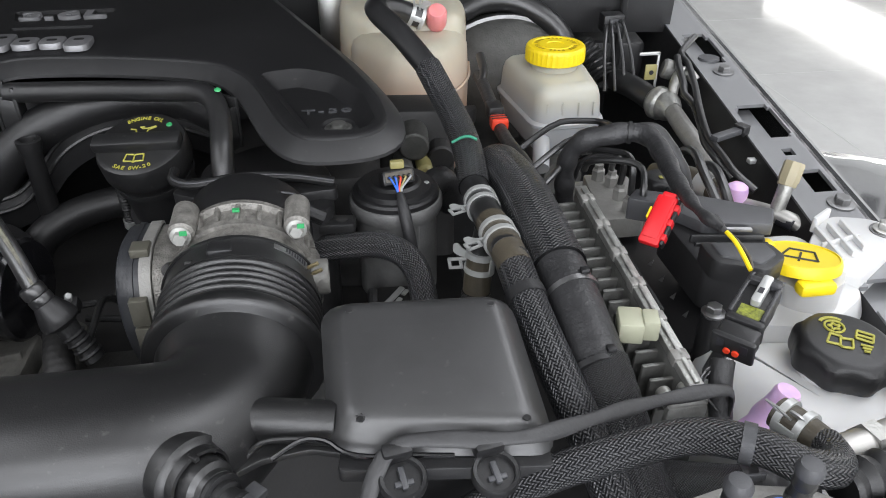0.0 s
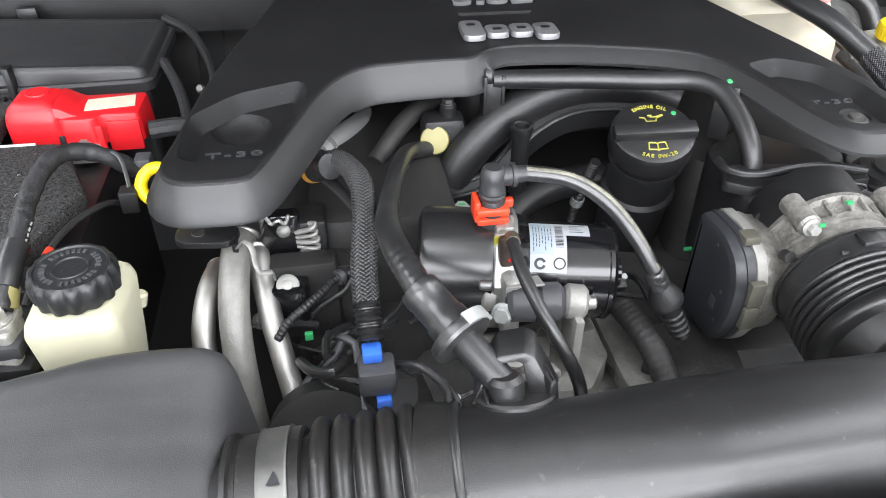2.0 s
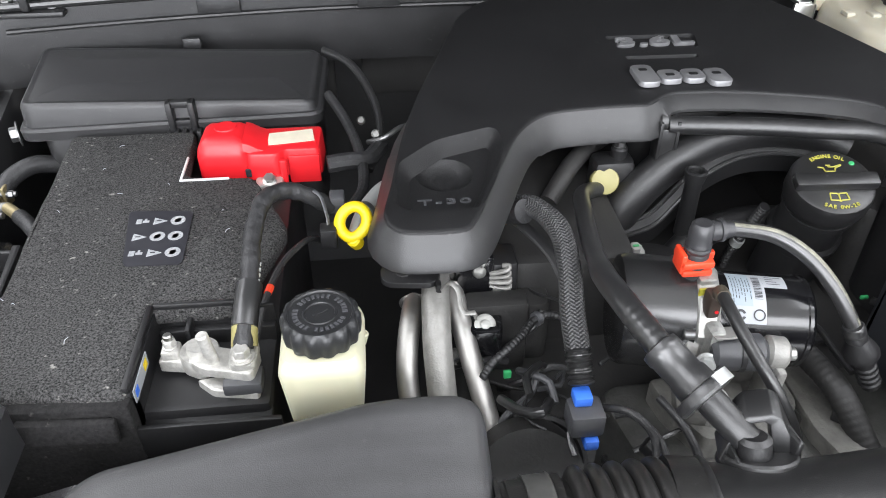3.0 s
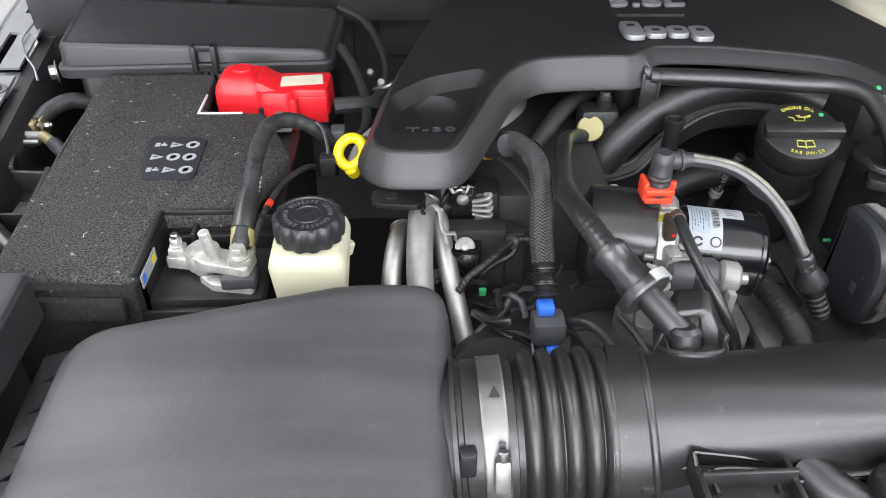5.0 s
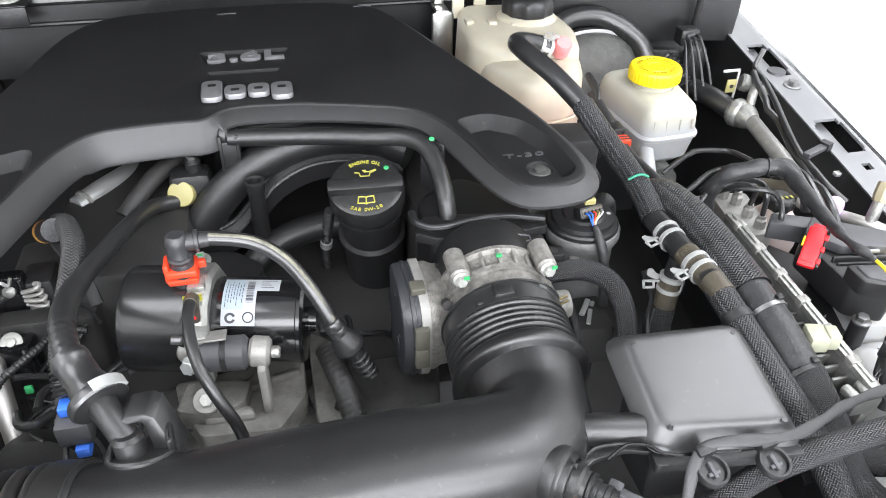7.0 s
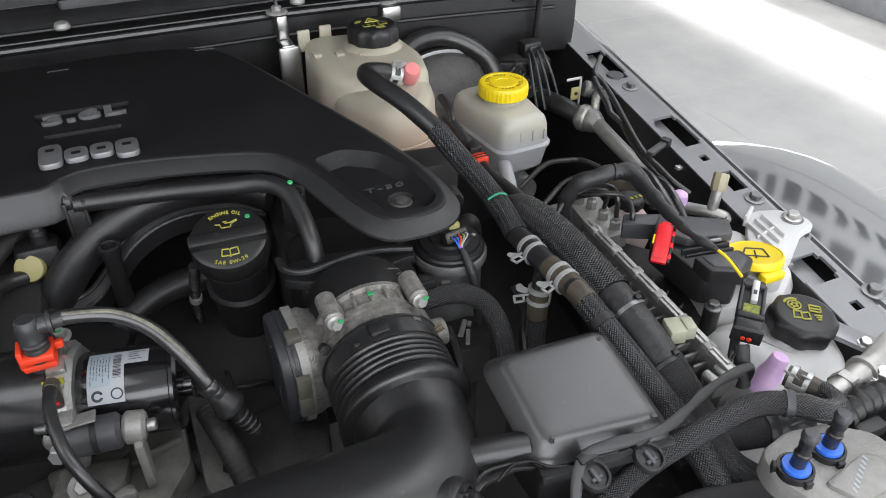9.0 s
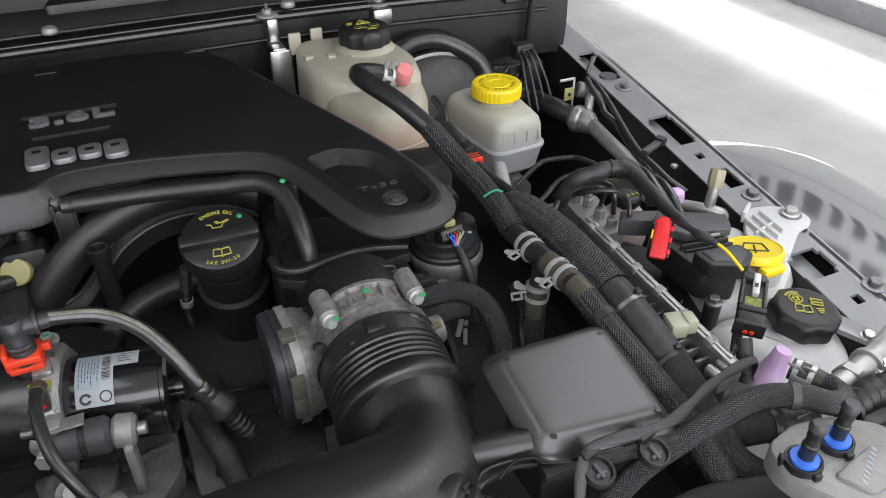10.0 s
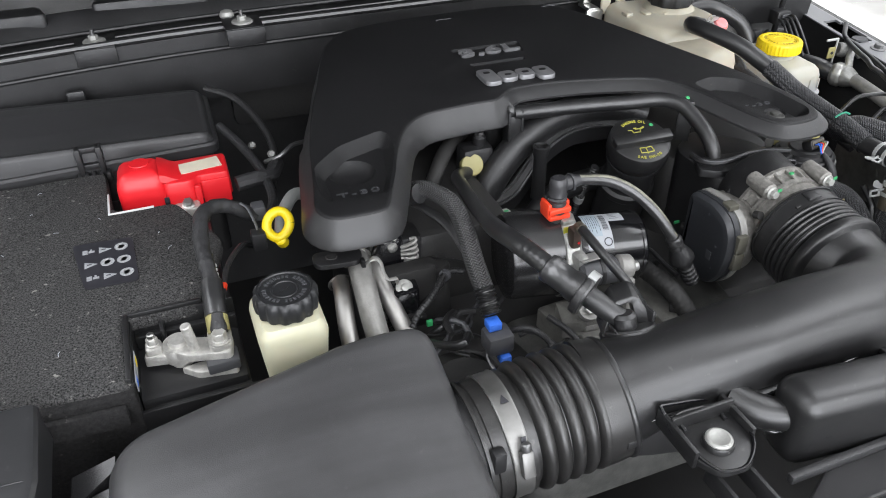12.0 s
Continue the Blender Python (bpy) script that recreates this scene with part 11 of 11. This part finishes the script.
head_end()
random.seed(4)
for k, (pts, r, m2, lab) in enumerate((
        ([(-0.475, 0.47, 0.985), (-0.485, 0.455, 0.99), (-0.500, 0.462, 0.985), (-0.512, 0.49, 0.97)], 0.0045, M_RUBBER, "ribbed black tube near the pulley"),
        ([(-0.435, 0.455, 0.99), (-0.418, 0.440, 1.0), (-0.400, 0.425, 0.985), (-0.405, 0.405, 0.965), (-0.43, 0.41, 0.955)], 0.0035, M_TAPE, "looped black wire beside the blue connector"),
        ([(-0.425, 0.45, 0.985), (-0.408, 0.445, 0.988), (-0.392, 0.415, 0.975), (-0.41, 0.395, 0.95)], 0.003, M_TAPE, "looped black wire beside the blue connector"),
        ([(-0.385, 0.46, 0.99), (-0.372, 0.43, 0.985), (-0.36, 0.40, 0.96)], 0.0035, M_TAPE, "black wire below the pump"),
        ([(-0.66, 0.92, 1.06), (-0.640, 0.87, 1.05), (-0.625, 0.81, 1.04), (-0.622, 0.75, 1.03), (-0.64, 0.70, 1.03)], 0.006, M_TAPE, "black taped wire beside the battery cover"),
        ([(-0.665, 1.0, 1.085), (-0.630, 0.96, 1.08), (-0.605, 0.90, 1.06), (-0.600, 0.85, 1.04), (-0.615, 0.80, 1.02)], 0.005, M_RUBBER, "thin black hose hanging from the firewall"),
        ([(-0.66, 0.785, 1.04), (-0.635, 0.79, 1.04), (-0.615, 0.80, 1.035), (-0.60, 0.84, 1.03)], 0.010, M_TAPE, "thick taped cable beside the red cover"),
        ([(-0.615, 0.84, 1.035), (-0.595, 0.83, 1.045), (-0.575, 0.845, 1.05), (-0.55, 0.87, 1.04)], 0.003, M_DULLSTEEL, "bent bracket wire behind the cover"))):
    thin_wire("engine_wire", pts, r, m2, lab, "wire", 10)
for p in ((-0.622, 0.905, 1.03), (-0.605, 0.84, 1.045)):
    nb = thing("firewall_nut", p, "small zinc nut among the firewall wiring", "nut")
    part("nut", hexbolt(p, (0, -1, 0.6), 0.0045, 0.005, 1.2), M_ALUDARK, nb)
wp = thing("water_hose", (-0.19, 0.50, 0.95), "dark moulded hose passing between pump and throttle", "hose")
part("hose", tube([(-0.235, 0.50, 0.985), (-0.225, 0.46, 0.98), (-0.215, 0.42, 0.955), (-0.20, 0.38, 0.92)], 0.012, 18, 0.0012, radius=lambda s, L: 0.0112 + 0.0002 * math.sin(s * 1100)), M_DARK, wp)
part("bracket", slab([(-0.262, 0.485), (-0.235, 0.490), (-0.195, 0.385), (-0.225, 0.375)], 0.940, 0.955, 0.003, 0.006), M_SOOT, wp)
pl2 = thing("vent_tube", (-0.218, 0.684, 0.94), "black ribbed tube with a white ring beside the oil filler", "tube")
part("tube", tube([(-0.212, 0.662, 1.035), (-0.216, 0.677, 0.997), (-0.218, 0.684, 0.976), (-0.219, 0.692, 0.952), (-0.219, 0.70, 0.92)], 0.005, 14, 0.001, radius=lambda s, L: 0.0052 + 0.0008 * math.sin(s * 1400)), M_BLACK, pl2)
part("ring", tube([(-0.2175, 0.6825, 0.980), (-0.2183, 0.6855, 0.971)], 0.0072, 18, 0.002), M_CLAMP, pl2, "white plastic ring")

# left wing hardware
lh = thing("ground_connector", (-1.035, 0.80, 1.0), "small brass and steel ground studs with short cables", "connector")
part("plate", slab([(-1.052, 0.778), (-1.034, 0.774), (-1.026, 0.838), (-1.046, 0.842)], 0.985, 0.992, 0.001, 0.004), M_BRASSY, lh)
part("clamp", box(-1.046, -1.034, 0.815, 0.835, 0.991, 1.006, 0.002), M_BRASSY, lh, "yellowish brass clamp")
part("clamp_ear", box(-1.030, -1.026, 0.818, 0.836, 0.991, 1.010, 0.0015), M_BRASSY, lh)
part("stud", rod((-1.046, 0.823, 1.0), (-1.016, 0.824, 1.0), 0.0030, 12), M_DULLSTEEL, lh)
part("nut", hexbolt((-1.026, 0.8236, 1.0), (1, 0, 0), 0.0046, 0.005, 1.0), M_DULLSTEEL, lh)
part("lug", rod((-1.044, 0.800, 0.998), (-1.014, 0.795, 1.0), 0.0062, 16), M_ALUDARK, lh)
part("nut", hexbolt((-1.052, 0.786, 0.997), (1, -0.1, 0.1), 0.0055, 0.006, 1.1), M_DULLSTEEL, lh)
part("bolt", rod((-1.048, 0.785, 0.997), (-1.016, 0.781, 0.999), 0.0038, 12), M_DULLSTEEL, lh)
part("crimp", rod((-1.016, 0.795, 1.0), (-0.997, 0.777, 0.999), 0.0066, 16), M_BRASSY, lh, "brass crimp sleeve")
part("cable", tube([(-0.998, 0.778, 0.999), (-0.982, 0.760, 0.998), (-0.960, 0.735, 0.985), (-0.945, 0.715, 0.96)], 0.0085, 14, 0.005), M_TAPE, lh)
part("cable", tube([(-1.034, 0.830, 1.0), (-1.026, 0.850, 1.008), (-1.005, 0.872, 1.010), (-0.975, 0.89, 0.995)], 0.0105, 14, 0.005), M_TAPE, lh)
lb = thing("relay_holder", (-1.0, 0.69, 0.93), "open black plastic relay holder on the inner wing", "relay holder")
part("floor", slab([(-1.040, 0.770), (-1.025, 0.700), (-0.998, 0.640), (-0.972, 0.634), (-0.980, 0.725), (-1.015, 0.772)], 0.93, 0.972, 0.003, 0.006), M_SATIN, lb)
part("back_wall", slab([(-1.044, 0.772), (-1.038, 0.774), (-1.022, 0.722), (-1.028, 0.720)], 0.97, 1.002, 0.003, 0.002), M_BLACK, lb)
part("side_wall", slab([(-0.988, 0.724), (-0.978, 0.724), (-0.969, 0.634), (-0.976, 0.634)], 0.97, 1.000, 0.003, 0.002), M_BLACK, lb)
part("cross_wall", slab([(-1.026, 0.724), (-0.985, 0.720), (-0.986, 0.714), (-1.024, 0.718)], 0.97, 0.996, 0.002, 0.001), M_BLACK, lb)
part("latch", box(-1.000, -0.980, 0.640, 0.672, 0.971, 0.986, 0.002), M_BLACK, lb)
part("latch_frame", box(-1.003, -0.978, 0.634, 0.638, 0.971, 0.994, 0.001), M_BLACK, lb)
part("strap", tube([(-0.975, 0.632, 0.985), (-0.968, 0.610, 0.985), (-0.960, 0.588, 0.975), (-0.962, 0.570, 0.95)], 0.005, 10, 0.004), M_BLACK, lb)
part("strap", tube([(-0.985, 0.632, 0.975), (-0.985, 0.608, 0.975), (-0.980, 0.588, 0.965), (-0.978, 0.570, 0.94)], 0.004, 10, 0.004), M_BLACK, lb)
lp = thing("wing_hose", (-0.98, 0.58, 0.98), "smooth black elbow hose beside the battery", "hose")
part("hose", tube([(-1.005, 0.520, 0.955), (-1.014, 0.545, 0.985), (-1.026, 0.583, 0.999), (-1.023, 0.608, 1.003), (-1.010, 0.614, 1.0), (-0.984, 0.594, 0.992), (-0.955, 0.569, 0.975), (-0.945, 0.56, 0.95)], 0.0095, 16, 0.004), M_HOSE, lp)
part("elbow_ring", tube([(-1.018, 0.611, 1.002), (-1.008, 0.613, 0.9995)], 0.0108, 16, 0.002), M_HOSE, lp)
lk = thing("snorkel_clip", (-0.872, 0.30, 1.02), "small worn wire clip on the snorkel's side", "clip")
for q in range(3):
    part("loop", tube([(-0.870 + 0.010 * math.cos(u) + 0.004, 0.298 + 0.009 * math.sin(u), 1.026 + 0.003 * q + 0.004 * math.sin(u + q)) for u in [0.4 * q + 5.0 * i / 14 for i in range(15)]], 0.0007, 6, raw=True), M_BROWNHOSE, lk)
part("stem", tube([(-0.884, 0.312, 1.038), (-0.878, 0.306, 1.032), (-0.870, 0.300, 1.028)], 0.0010, 6, 0.002), M_BROWNHOSE, lk)
